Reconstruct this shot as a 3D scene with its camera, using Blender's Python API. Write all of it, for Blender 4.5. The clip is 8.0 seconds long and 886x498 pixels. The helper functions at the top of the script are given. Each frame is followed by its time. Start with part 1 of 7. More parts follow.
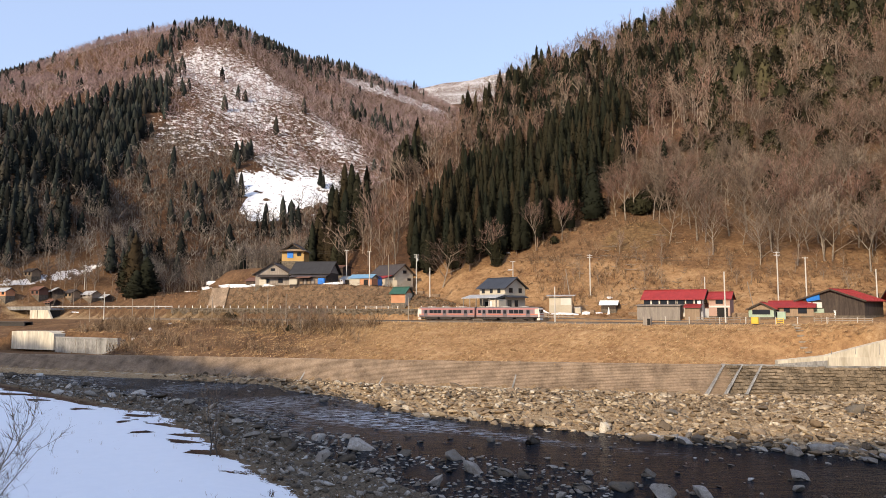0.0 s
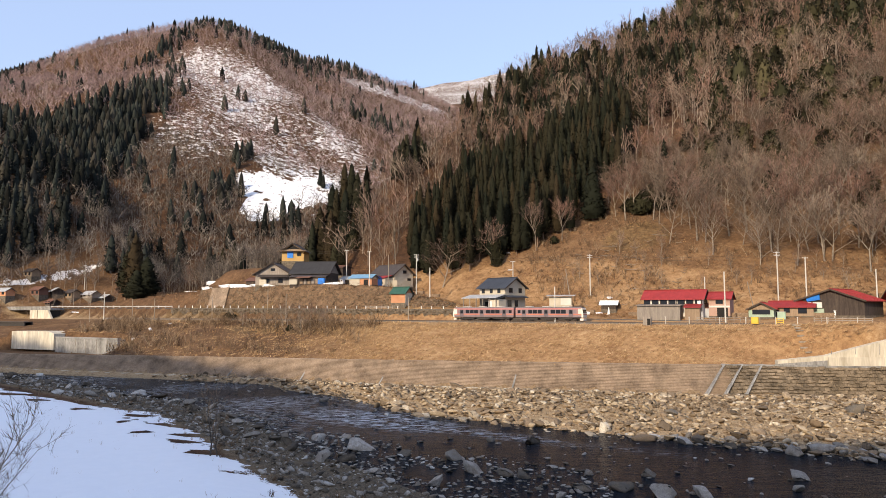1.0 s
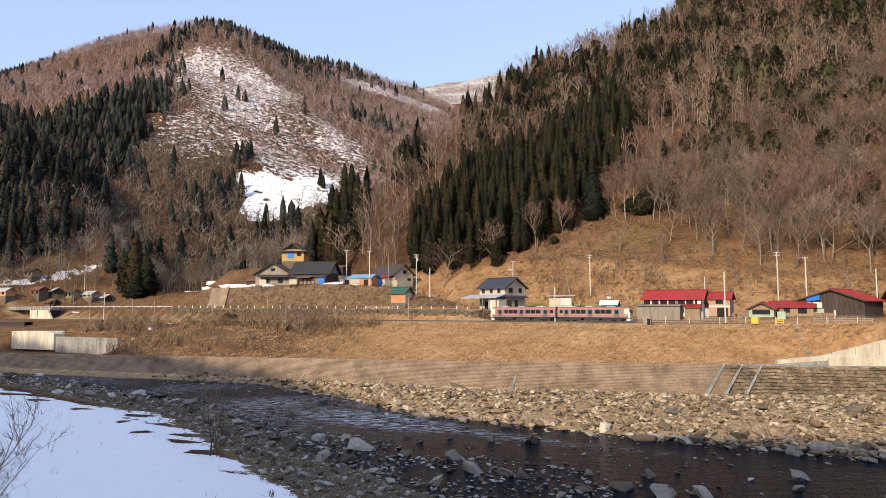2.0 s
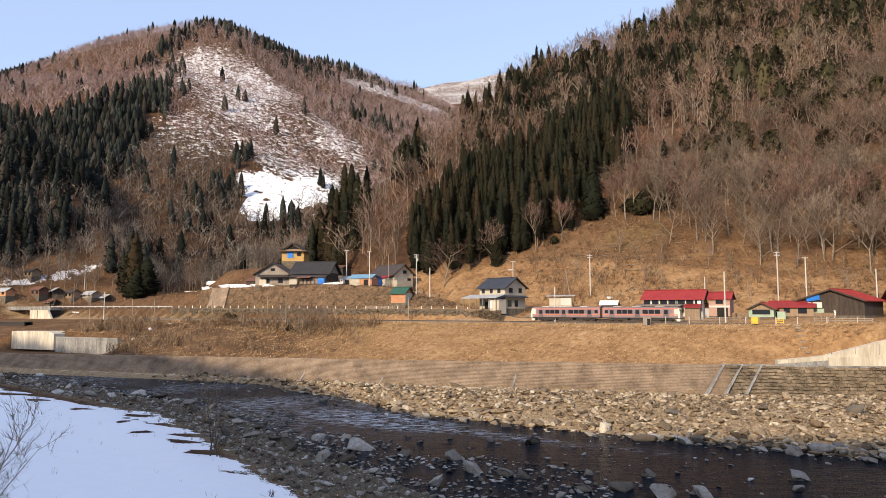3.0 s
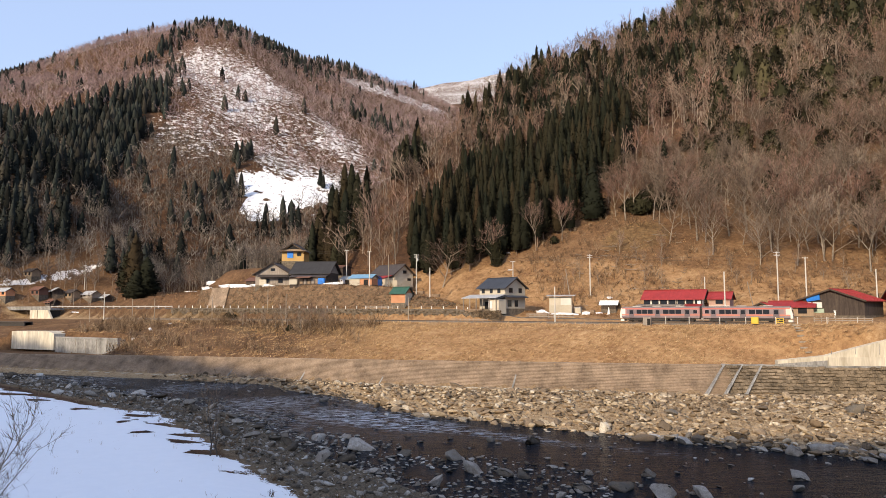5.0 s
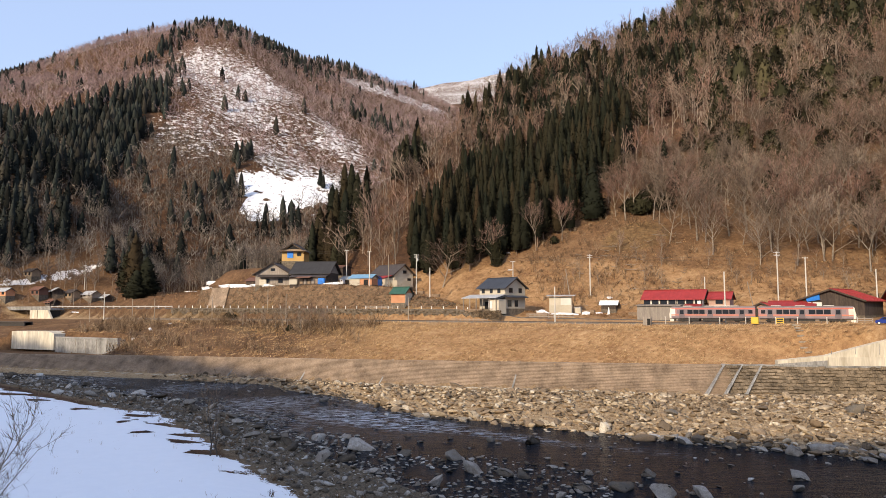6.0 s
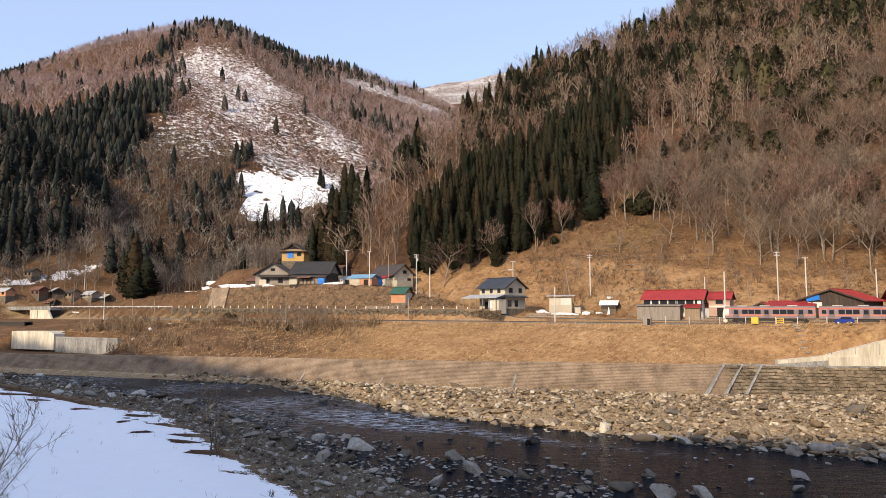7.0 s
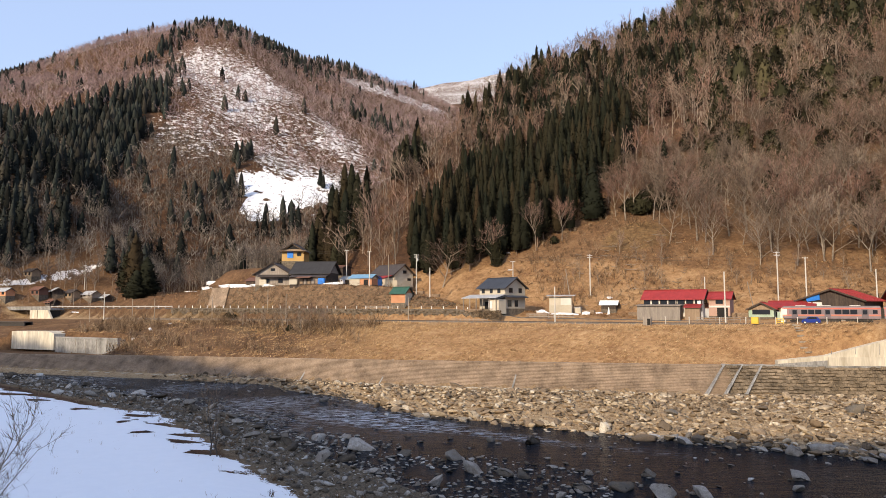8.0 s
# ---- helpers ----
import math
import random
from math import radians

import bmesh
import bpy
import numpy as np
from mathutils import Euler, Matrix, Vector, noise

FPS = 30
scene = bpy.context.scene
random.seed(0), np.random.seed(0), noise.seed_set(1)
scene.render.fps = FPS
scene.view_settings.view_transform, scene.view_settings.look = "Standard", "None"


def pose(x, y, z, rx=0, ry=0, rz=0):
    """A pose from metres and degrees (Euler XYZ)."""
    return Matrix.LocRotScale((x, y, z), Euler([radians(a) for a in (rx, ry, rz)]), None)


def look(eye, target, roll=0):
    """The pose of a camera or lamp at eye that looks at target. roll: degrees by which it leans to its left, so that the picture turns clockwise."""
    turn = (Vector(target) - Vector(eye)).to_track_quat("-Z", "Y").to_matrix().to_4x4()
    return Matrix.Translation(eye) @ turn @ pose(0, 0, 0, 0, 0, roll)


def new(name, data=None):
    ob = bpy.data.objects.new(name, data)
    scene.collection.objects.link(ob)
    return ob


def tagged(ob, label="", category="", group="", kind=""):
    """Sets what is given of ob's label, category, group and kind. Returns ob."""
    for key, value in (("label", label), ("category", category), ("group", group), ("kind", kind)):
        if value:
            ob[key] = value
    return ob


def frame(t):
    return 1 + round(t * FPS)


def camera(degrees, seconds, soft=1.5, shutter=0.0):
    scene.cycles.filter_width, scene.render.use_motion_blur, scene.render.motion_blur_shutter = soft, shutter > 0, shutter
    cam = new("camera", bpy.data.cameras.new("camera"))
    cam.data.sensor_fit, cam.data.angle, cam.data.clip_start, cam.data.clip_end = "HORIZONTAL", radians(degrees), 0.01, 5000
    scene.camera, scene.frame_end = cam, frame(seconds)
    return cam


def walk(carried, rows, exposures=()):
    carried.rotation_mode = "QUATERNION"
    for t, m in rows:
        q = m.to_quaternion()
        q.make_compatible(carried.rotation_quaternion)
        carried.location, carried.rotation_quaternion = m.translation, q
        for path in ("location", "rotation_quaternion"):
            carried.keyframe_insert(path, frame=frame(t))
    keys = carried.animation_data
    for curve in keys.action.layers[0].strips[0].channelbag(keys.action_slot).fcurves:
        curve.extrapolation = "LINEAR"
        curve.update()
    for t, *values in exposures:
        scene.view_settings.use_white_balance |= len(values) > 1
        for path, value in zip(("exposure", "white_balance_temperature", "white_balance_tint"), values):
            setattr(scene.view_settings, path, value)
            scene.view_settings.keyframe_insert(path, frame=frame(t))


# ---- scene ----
EYE = (0.0, 0.0, 17.0)
cam = camera(64.2, 8.0, soft=0.7)
STAND = look(EYE, (0.0, 100.0, 17.0 + 8.72))
walk(cam, [(0.0, STAND), (8.0, STAND)])

# ---------------------------------------------------------------- light
SUN_BEARING, SUN_UP = radians(33), radians(27)  # the sun stands behind the eye, to its left
world = bpy.data.worlds.new("sky")
scene.world = world
world.use_nodes = True
wn = world.node_tree.nodes
sky = wn.new("ShaderNodeTexSky")
sky.sky_type = "NISHITA"
sky.sun_disc = False
sky.sun_elevation = SUN_UP
sky.sun_rotation = math.pi + SUN_BEARING
sky.altitude = 200
sky.air_density = 1.0
sky.dust_density = 3.0
sky.ozone_density = 1.0
wn["Background"].inputs["Strength"].default_value = 0.16
haze = wn.new("ShaderNodeMix")
haze.data_type = "RGBA"
haze.inputs[0].default_value = 0.6
haze.inputs[7].default_value = (1.9, 2.3, 3.4, 1.0)
world.node_tree.links.new(sky.outputs[0], haze.inputs[6])
world.node_tree.links.new(haze.outputs[2], wn["Background"].inputs["Color"])
sun = new("sun", bpy.data.lights.new("sun", "SUN"))
sun.data.energy = 2.5
sun.data.angle = radians(0.6)
sun.data.color = (1.0, 0.83, 0.62)
TO_SUN = Vector((-math.sin(SUN_BEARING) * math.cos(SUN_UP), -math.cos(SUN_BEARING) * math.cos(SUN_UP), math.sin(SUN_UP)))
sun.matrix_world = look(TO_SUN * 300, (0, 0, 0))
scene.view_settings.exposure = 0.9


# ---------------------------------------------------------------- materials
class Mat:
    """A node material with short ways to add nodes."""

    def __init__(self, name, rough=0.8, metal=0.0):
        self.m = bpy.data.materials.new(name)
        self.m.use_nodes = True
        self.t = self.m.node_tree
        self.b = self.t.nodes["Principled BSDF"]
        self.b.inputs["Roughness"].default_value = rough
        self.b.inputs["Metallic"].default_value = metal
        self.b.inputs["Specular IOR Level"].default_value = 0.3

    def put(self, socket, value):
        if isinstance(value, (int, float)):
            socket.default_value = value
        elif isinstance(value, tuple):
            socket.default_value = (*value, 1.0) if len(value) == 3 and socket.type == "RGBA" else value
        else:
            self.t.links.new(value, socket)

    def coords(self, kind="Object"):
        n = self.t.nodes.new("ShaderNodeTexCoord")
        return n.outputs[kind]

    def place(self):
        return self.t.nodes.new("ShaderNodeNewGeometry").outputs["Position"]

    def noise(self, scale, detail=4.0, rough=0.6, where=None, stretch=None):
        n = self.t.nodes.new("ShaderNodeTexNoise")
        n.inputs["Scale"].default_value = scale
        n.inputs["Detail"].default_value = detail
        n.inputs["Roughness"].default_value = rough
        v = where or self.place()
        if stretch:
            k = self.t.nodes.new("ShaderNodeMapping")
            k.inputs["Scale"].default_value = stretch
            self.put(k.inputs["Vector"], v)
            v = k.outputs[0]
        self.put(n.inputs["Vector"], v)
        return n.outputs["Fac"]

    def attr(self, name):
        n = self.t.nodes.new("ShaderNodeAttribute")
        n.attribute_name = name
        return n.outputs["Fac"]

    def random(self):
        return self.t.nodes.new("ShaderNodeObjectInfo").outputs["Random"]

    def island(self):
        return self.t.nodes.new("ShaderNodeNewGeometry").outputs["Random Per Island"]

    def ramp(self, value, *stops):
        n = self.t.nodes.new("ShaderNodeValToRGB")
        self.put(n.inputs[0], value)
        e = n.color_ramp.elements
        while len(e) < len(stops):
            e.new(0.5)
        for k, (at, c) in enumerate(stops):
            e[k].position = at
            e[k].color = (c, c, c, 1) if isinstance(c, (int, float)) else (*c, 1)
        return n.outputs[0]

    def mix(self, fac, a, b, how="MIX"):
        n = self.t.nodes.new("ShaderNodeMix")
        n.data_type, n.blend_type = "RGBA", how
        self.put(n.inputs[0], fac)
        self.put(n.inputs[6], a)
        self.put(n.inputs[7], b)
        return n.outputs[2]

    def math(self, how, a, b=0.0):
        n = self.t.nodes.new("ShaderNodeMath")
        n.operation = how
        self.put(n.inputs[0], a)
        self.put(n.inputs[1], b)
        return n.outputs[0]

    def colour(self, c):
        self.put(self.b.inputs["Base Color"], c)
        return self

    def bump(self, value, strength=0.4, distance=0.05):
        n = self.t.nodes.new("ShaderNodeBump")
        n.inputs["Strength"].default_value = strength
        n.inputs["Distance"].default_value = distance
        self.put(n.inputs["Height"], value)
        self.t.links.new(n.outputs[0], self.b.inputs["Normal"])
        return self


def mottled(name, a, b, scale=2.0, rough=0.8, metal=0.0, relief=0.3, fine=14.0, stretch=None, by_object=0.25):
    """A surface that wanders between two colours at two scales, a little different from piece to piece."""
    m = Mat(name, rough, metal)
    big, small = m.noise(scale, 3, stretch=stretch), m.noise(scale * fine, 3, stretch=stretch)
    c = m.mix(m.ramp(m.math("ADD", m.math("MULTIPLY", big, 0.6), m.math("MULTIPLY", small, 0.4)), (0.35, 0.0), (0.65, 1.0)), a, b)
    shade = m.math("ADD", m.math("MULTIPLY", m.random(), by_object), 1.0 - by_object / 2)
    c = m.mix(1.0, c, m.ramp(m.math("MULTIPLY", shade, 0.5), (0.0, 0.0), (1.0, 2.0)), "MULTIPLY")
    m.colour(c)
    if relief:
        m.bump(small, relief)
    return m.m


# ---------------------------------------------------------------- building helpers
def mesh_of(name, verts, faces, material=None, smooth=False):
    me = bpy.data.meshes.new(name)
    me.from_pydata(verts, [], faces)
    if material:
        me.materials.append(material)
    if smooth:
        me.polygons.foreach_set("use_smooth", [True] * len(me.polygons))
    me.update()
    return me


def tri_mesh(name, v, f, material, smooth=False, mats=None, slots=()):
    """A mesh of triangles from numpy arrays."""
    me = bpy.data.meshes.new(name)
    n = len(f)
    me.vertices.add(len(v))
    me.vertices.foreach_set("co", np.ascontiguousarray(v, dtype=np.float32).ravel())
    me.loops.add(3 * n)
    me.loops.foreach_set("vertex_index", np.ascontiguousarray(f, dtype=np.int32).ravel())
    me.polygons.add(n)
    me.polygons.foreach_set("loop_start", np.arange(0, 3 * n, 3, dtype=np.int32))
    for s in slots or (material,):
        me.materials.append(s)
    if mats is not None:
        me.polygons.foreach_set("material_index", np.asarray(mats, dtype=np.int32))
    if smooth:
        me.polygons.foreach_set("use_smooth", np.ones(n, dtype=bool))
    me.update(calc_edges=True)
    me.validate()
    return me


def part(name, bm, material, parent=None, label=""):
    """Links a bmesh as one mesh object, under a thing or a part."""
    me = bpy.data.meshes.new(name)
    bm.to_mesh(me)
    bm.free()
    me.materials.append(material)
    ob = new(name, me)
    if parent is not None:
        ob.parent = parent
    if label:
        tagged(ob, label)
    return ob


def thing(name, m, label, category, group="", kind=""):
    ob = new(name)
    ob.empty_display_size = 0.3
    ob.matrix_basis = m
    return tagged(ob, label, category, group, kind)


def box(bm, lo, hi, bevel=0.0):
    """An axis-aligned box between two corners."""
    r = bmesh.ops.create_cube(bm, size=1.0)
    vs = r["verts"]
    for v in vs:
        v.co = Vector([lo[k] + (hi[k] - lo[k]) * (v.co[k] + 0.5) for k in range(3)])
    if bevel:
        es = list({e for v in vs for e in v.link_edges})
        bmesh.ops.bevel(bm, geom=es, offset=bevel, segments=1, affect="EDGES")
    return bm


def boxes(*pairs, bevel=0.0):
    bm = bmesh.new()
    for lo, hi in pairs:
        box(bm, lo, hi, bevel)
    return bm


def tube(bm, a, b, r0, r1, sides=8, caps=True):
    a, b = Vector(a), Vector(b)
    turn = (b - a).to_track_quat("Z", "Y").to_matrix()
    rings = []
    for at, r in ((a, r0), (b, r1)):
        rings.append([bm.verts.new(at + turn @ Vector((r * math.cos(2 * math.pi * k / sides), r * math.sin(2 * math.pi * k / sides), 0))) for k in range(sides)])
    for k in range(sides):
        bm.faces.new((rings[0][k], rings[0][(k + 1) % sides], rings[1][(k + 1) % sides], rings[1][k]))
    if caps:
        bm.faces.new(rings[0][::-1])
        bm.faces.new(rings[1])
    return bm


def prism(bm, outline, lo, hi, axis=1):
    """An outline in the other two axes, drawn out along one axis."""
    def at(p, k):
        q = list(p)
        q.insert(axis, k)
        return q
    a = [bm.verts.new(at(p, lo)) for p in outline]
    b = [bm.verts.new(at(p, hi)) for p in outline]
    n = len(outline)
    bm.faces.new(a)
    bm.faces.new(b[::-1])
    for k in range(n):
        bm.faces.new((a[k], b[k], b[(k + 1) % n], a[(k + 1) % n]))
    bmesh.ops.recalc_face_normals(bm, faces=bm.faces[:])
    return bm


# ---------------------------------------------------------------- the lie of the land
def grain(x, y, size, seed=0):
    """Smooth value noise from 0 to 1."""
    gx, gy = np.asarray(x) / size + 137.3 * seed, np.asarray(y) / size - 91.7 * seed
    ix, iy = np.floor(gx).astype(np.int64), np.floor(gy).astype(np.int64)
    fx, fy = gx - ix, gy - iy
    fx, fy = fx * fx * (3 - 2 * fx), fy * fy * (3 - 2 * fy)

    def h(a, b):
        k = (a * 374761393 + b * 668265263 + seed * 1442695041) & 0x7FFFFFFF
        k = ((k ^ (k >> 13)) * 1274126177) & 0x7FFFFFFF
        return ((k ^ (k >> 16)) & 0xFFFF) / 65535.0
    return (h(ix, iy) * (1 - fx) + h(ix + 1, iy) * fx) * (1 - fy) + (h(ix, iy + 1) * (1 - fx) + h(ix + 1, iy + 1) * fx) * fy


def fbm(x, y, size, octaves=4, seed=0):
    return sum(grain(x, y, size / 2**k, seed + k) * 0.5**k for k in range(octaves)) / sum(0.5**k for k in range(octaves))


def line(*pts):
    a = np.array(pts, dtype=float)
    return lambda x: np.interp(x, a[:, 0], a[:, 1])


near_shore = line((-400, 330), (-200, 238), (-104.7, 183), (-74.7, 156.6), (-57.3, 141.4), (-40, 126), (-30, 111), (-22, 99), (-15.3, 87), (-8.8, 78), (-1.3, 68.4), (3.8, 63.5), (25, 42), (60, 10), (200, -110))
snow_edge = line((-110, 36), (-72, 29), (-49, 22), (-38, 23), (-29.7, 21.5), (-23.7, 25), (-17.6, 23.5), (-11, 23.5), (0, 26))
far_shore = line((-400, 350), (-200, 243), (-121, 196), (-70, 178), (-40, 165), (-34, 154), (-18, 139), (-6, 119), (7, 110), (21, 100), (31, 94.6), (50, 82.5), (90, 58), (300, -60))
wall_foot = line((-400, 352), (-200, 245), (-121, 200), (-68, 180.5), (-10, 156), (0, 152.5), (50, 138), (83, 135), (130, 134), (500, 134))
wall_top = line((-121, 4.6), (-68, 5.2), (0, 6.0), (50, 6.3), (90, 6.0))
road_level = line((-200, 18.2), (-120, 18), (4, 17.3), (22, 15.0), (60, 14.4))
terrace = line((-300, 24), (-190, 20), (-150, 20.5), (-118, 23), (-90, 25.6), (-40, 26.2), (-18, 24.6), (0, 20), (12, 17.2), (30, 16.4), (60, 15.2), (120, 15.2))
hill_foot = line((-110, 352), (-80, 326), (-60, 306), (-40, 288), (-10, 256), (12, 228), (30, 216), (60, 198), (100, 182), (200, 140), (500, 60))
hill_crest = line((-110, 372), (-80, 352), (-60, 340), (-35, 326), (-18, 350), (18, 400), (67, 440), (122, 470), (168, 490), (245, 520), (355, 540), (600, 560))
hill_top = line((-110, 27), (-80, 34), (-60, 47), (-35, 66), (-18, 92), (18, 129), (67, 170), (122, 196), (168, 229), (245, 289), (355, 346), (600, 460))

TRACK_SLOPE = -0.612


def track_y(x):
    return 201.8 + TRACK_SLOPE * np.asarray(x, dtype=float)


def chain(y, *knots):
    z = knots[0][1] + 0 * y
    for (ya, za), (yb, zb) in zip(knots, knots[1:]):
        t = np.clip((y - ya) / np.maximum(yb - ya, 0.01), 0, 1)
        z = np.where(y > ya, za + (zb - za) * t, z)
    return z


def ridge(x, y, pts, slope):
    """A ridge that falls off evenly on both sides."""
    best = np.full(np.shape(x), -1e9)
    for (ax, ay, az), (bx, by, bz) in zip(pts, pts[1:]):
        dx, dy = bx - ax, by - ay
        t = np.clip(((x - ax) * dx + (y - ay) * dy) / (dx * dx + dy * dy), 0, 1)
        best = np.maximum(best, az + (bz - az) * t - slope * np.hypot(x - ax - t * dx, y - ay - t * dy))
    return best


MAIN_RIDGE = [(-1500, 1300, 420), (-1066, 1200, 404), (-740, 1150, 408), (-582, 1100, 417), (-375, 1000, 426), (-338, 1000, 432), (-263, 1050, 420), (-174, 1150, 426), (-68, 1300, 430), (18, 1400, 418), (300, 1500, 430)]
SPUR = [(-338, 1000, 422), (-336, 900, 332), (-332, 760, 228), (-304, 620, 136), (-241, 480, 64)]
LEFT_HILL = [(-900, 560, 330), (-429, 480, 205), (-282, 440, 132), (-234, 420, 100), (-179, 380, 55), (-150, 355, 34)]
FAR_RIDGE = [(-1600, 2700, 640), (-306, 2600, 815), (-136, 2600, 836), (34, 2600, 876), (226, 2600, 912), (462, 2600, 945), (1800, 2700, 1000)]
SHADE_RIDGE = [(-620, 180, 40), (-420, 100, 92), (-300, 0, 154), (-204, -84, 157), (-171, -113, 148), (-140, -142, 147), (-110, -170, 160), (60, -330, 190), (300, -560, 190), (900, -1000, 240)]


def hill_share(x, y):
    return (y - hill_foot(x)) / (hill_crest(x) - hill_foot(x))


def height(x, y):
    x, y = np.asarray(x, dtype=float), np.asarray(y, dtype=float)
    yn, ys, yb, yt = near_shore(x), far_shore(x), wall_foot(x), track_y(x)
    zt, zr, zq = wall_top(x), road_level(x), terrace(x)
    upper = np.clip((x + 112) / 18, 0, 1) * np.clip((-34 - x) / 14, 0, 1)
    lane = np.clip((x - 60) / 22, 0, 1)  # a lane runs beside the line below the houses
    shelf = np.clip((yt - yb - 40) / 40, 0, 1)  # the low shelf where bank and railway part
    z = chain(y, (yn - 34, 3.0), (yn - 22, 1.7), (yn - 2, 0.15), (yn + 5, -0.8), (np.maximum(ys - 4, yn + 6), -0.8), (ys, 0.0), ((ys + yb) / 2, 1.2), (yb - 0.3, 0.8),
              (yb + 0.3, 0.6), (yb + 4.6, zt - 0.3), (yb + 7, zt + 0.2), (np.minimum(yb + 8 + (yt - yb - 14) * 0.62, yt - 9.5), 12.7 - 2.4 * shelf), (yt - 7.6, 13.25 + lane), (yt - 4.0, 13.4 + 0.8 * lane), (yt - 2.6, 13.75), (yt + 2.6, 13.75), (yt + 4.0, 13.9),
              (yt + 6.6, zr), (yt + 13, zr), (yt + 15, zr + 0.5), (yt + 20, zq), (yt + 41, zq + 0.6), (yt + 50, zq + 0.7 + 8.5 * upper), (yt + 75, zq + 1.0 + 10 * upper), (yt + 400, zq + 14))
    shelf_line = 228.6 - 0.519 * (x + 124)
    z = np.where((x > -150) & (x < -97) & (y > shelf_line + 1.6), np.maximum(z, 9.9 + 0.04 * (y - shelf_line)), z)
    z = np.where((x > -152) & (x < -95) & (y > yb + 6) & (y <= shelf_line + 1.6), np.minimum(z, 3.7), z)
    back = np.clip((40 - y) / 40, 0, 3)
    z = np.where(y < 45, z + 12.2 * np.minimum(back, 1) ** 2 * np.clip((yn - y) / 30, 0, 1) + 6 * np.maximum(back - 1, 0), z)
    z = np.maximum(z, -0.8 + 0 * z)
    t = hill_share(x, y)
    zf = zq + 0.5
    hill = zf + (hill_top(x) - zf) * np.where(t < 1, 0.93 * t + 0.07 * t * t, 1 - 0.5 * (t - 1))
    lumps = (fbm(x, y, 60, 4, 3) - 0.5) * 2
    hill = hill + lumps * 9 * np.clip(t * 2, 0, 1) * np.clip((1.3 - t) * 2, 0.2, 1)
    z = np.where(t > -0.05, np.maximum(z, hill), z)
    wild = (fbm(x, y, 180, 5, 9) - 0.5) * 2
    far = np.clip((y - 330) / 150, 0, 1)
    m = np.maximum(ridge(x, y, MAIN_RIDGE, 0.62), ridge(x, y, SPUR, 0.72))
    m = np.maximum(m, ridge(x, y, LEFT_HILL, 0.78))
    m = np.maximum(m, ridge(x, y, FAR_RIDGE, 0.42))
    z = np.maximum(z, np.where(y > 250, m + wild * 22 * far, -99))
    s = ridge(x, y, SHADE_RIDGE, 0.78)
    z = np.maximum(z, np.where(y < 60, s, -99))
    z = z + (fbm(x, y, 7, 3, 5) - 0.5) * 0.5 * np.where((abs(y - yt) < 16) | ((y > ys) & (y < yb + 7)), 0.0, 1.0)
    return z


# ---------------------------------------------------------------- ground
def steps(*spans):
    out = []
    for lo, hi, step in spans:
        out.append(np.arange(lo, hi, step))
    return np.concatenate(out)


def rough_ground():
    m = Mat("ground_cover", 0.95)
    m.b.inputs["Specular IOR Level"].default_value = 0.12
    place = m.place()
    n1, n2, n3 = m.noise(0.12, 5, 0.65), m.noise(0.9, 4, 0.65), m.noise(5.0, 3, 0.6)
    blend = m.math("ADD", m.math("MULTIPLY", n1, 0.4), m.math("ADD", m.math("MULTIPLY", n2, 0.35), m.math("MULTIPLY", n3, 0.25)))
    litter = m.ramp(blend, (0.36, (0.028, 0.016, 0.010)), (0.5, (0.085, 0.045, 0.024)), (0.64, (0.17, 0.095, 0.05)))
    grass = m.ramp(blend, (0.36, (0.15, 0.075, 0.035)), (0.46, (0.29, 0.163, 0.076)), (0.55, (0.41, 0.25, 0.12)), (0.66, (0.54, 0.37, 0.205)))
    gravel = m.ramp(m.math("ADD", m.math("MULTIPLY", n3, 0.6), m.math("MULTIPLY", n2, 0.4)), (0.35, (0.14, 0.088, 0.046)), (0.5, (0.36, 0.25, 0.138)), (0.65, (0.52, 0.39, 0.235)))
    moss = m.ramp(blend, (0.4, (0.1, 0.085, 0.03)), (0.6, (0.2, 0.2, 0.07)))
    c = m.mix(m.attr("grass"), litter, grass)
    c = m.mix(m.attr("green"), c, moss)
    c = m.mix(m.attr("gravel"), c, gravel)
    c = m.mix(m.attr("dark_bed"), c, m.ramp(n3, (0.35, (0.034, 0.028, 0.021)), (0.65, (0.135, 0.112, 0.083))))
    edge = m.math("ADD", m.attr("snow"), m.math("MULTIPLY", m.math("SUBTRACT", m.math("ADD", m.math("MULTIPLY", m.noise(0.22, 6, 0.72), 0.7), m.math("MULTIPLY", blend, 0.3)), 0.5), 2.2))
    cover = m.ramp(edge, (0.47, 0.0), (0.54, 1.0))
    c = m.mix(cover, c, m.mix(m.attr("duller"), m.mix(n2, (0.82, 0.84, 0.87), (0.9, 0.91, 0.93)), m.mix(n1, (0.55, 0.52, 0.5), (0.8, 0.78, 0.77))))
    m.colour(c)
    m.bump(m.math("MULTIPLY", n3, m.math("SUBTRACT", 1.0, m.math("MULTIPLY", cover, 0.85))), 0.8, 0.25)
    return m.m


def smooth_band(v, lo, hi, soft):
    return np.clip((v - lo) / soft + 0.5, 0, 1) * np.clip((hi - v) / soft + 0.5, 0, 1)


def in_oval(x, y, cx, cy, rx, ry, turn=0.0):
    c, s = math.cos(radians(turn)), math.sin(radians(turn))
    u, w = (x - cx) * c + (y - cy) * s, -(x - cx) * s + (y - cy) * c
    return np.clip(1.5 - np.hypot(u / rx, w / ry), 0, 1)


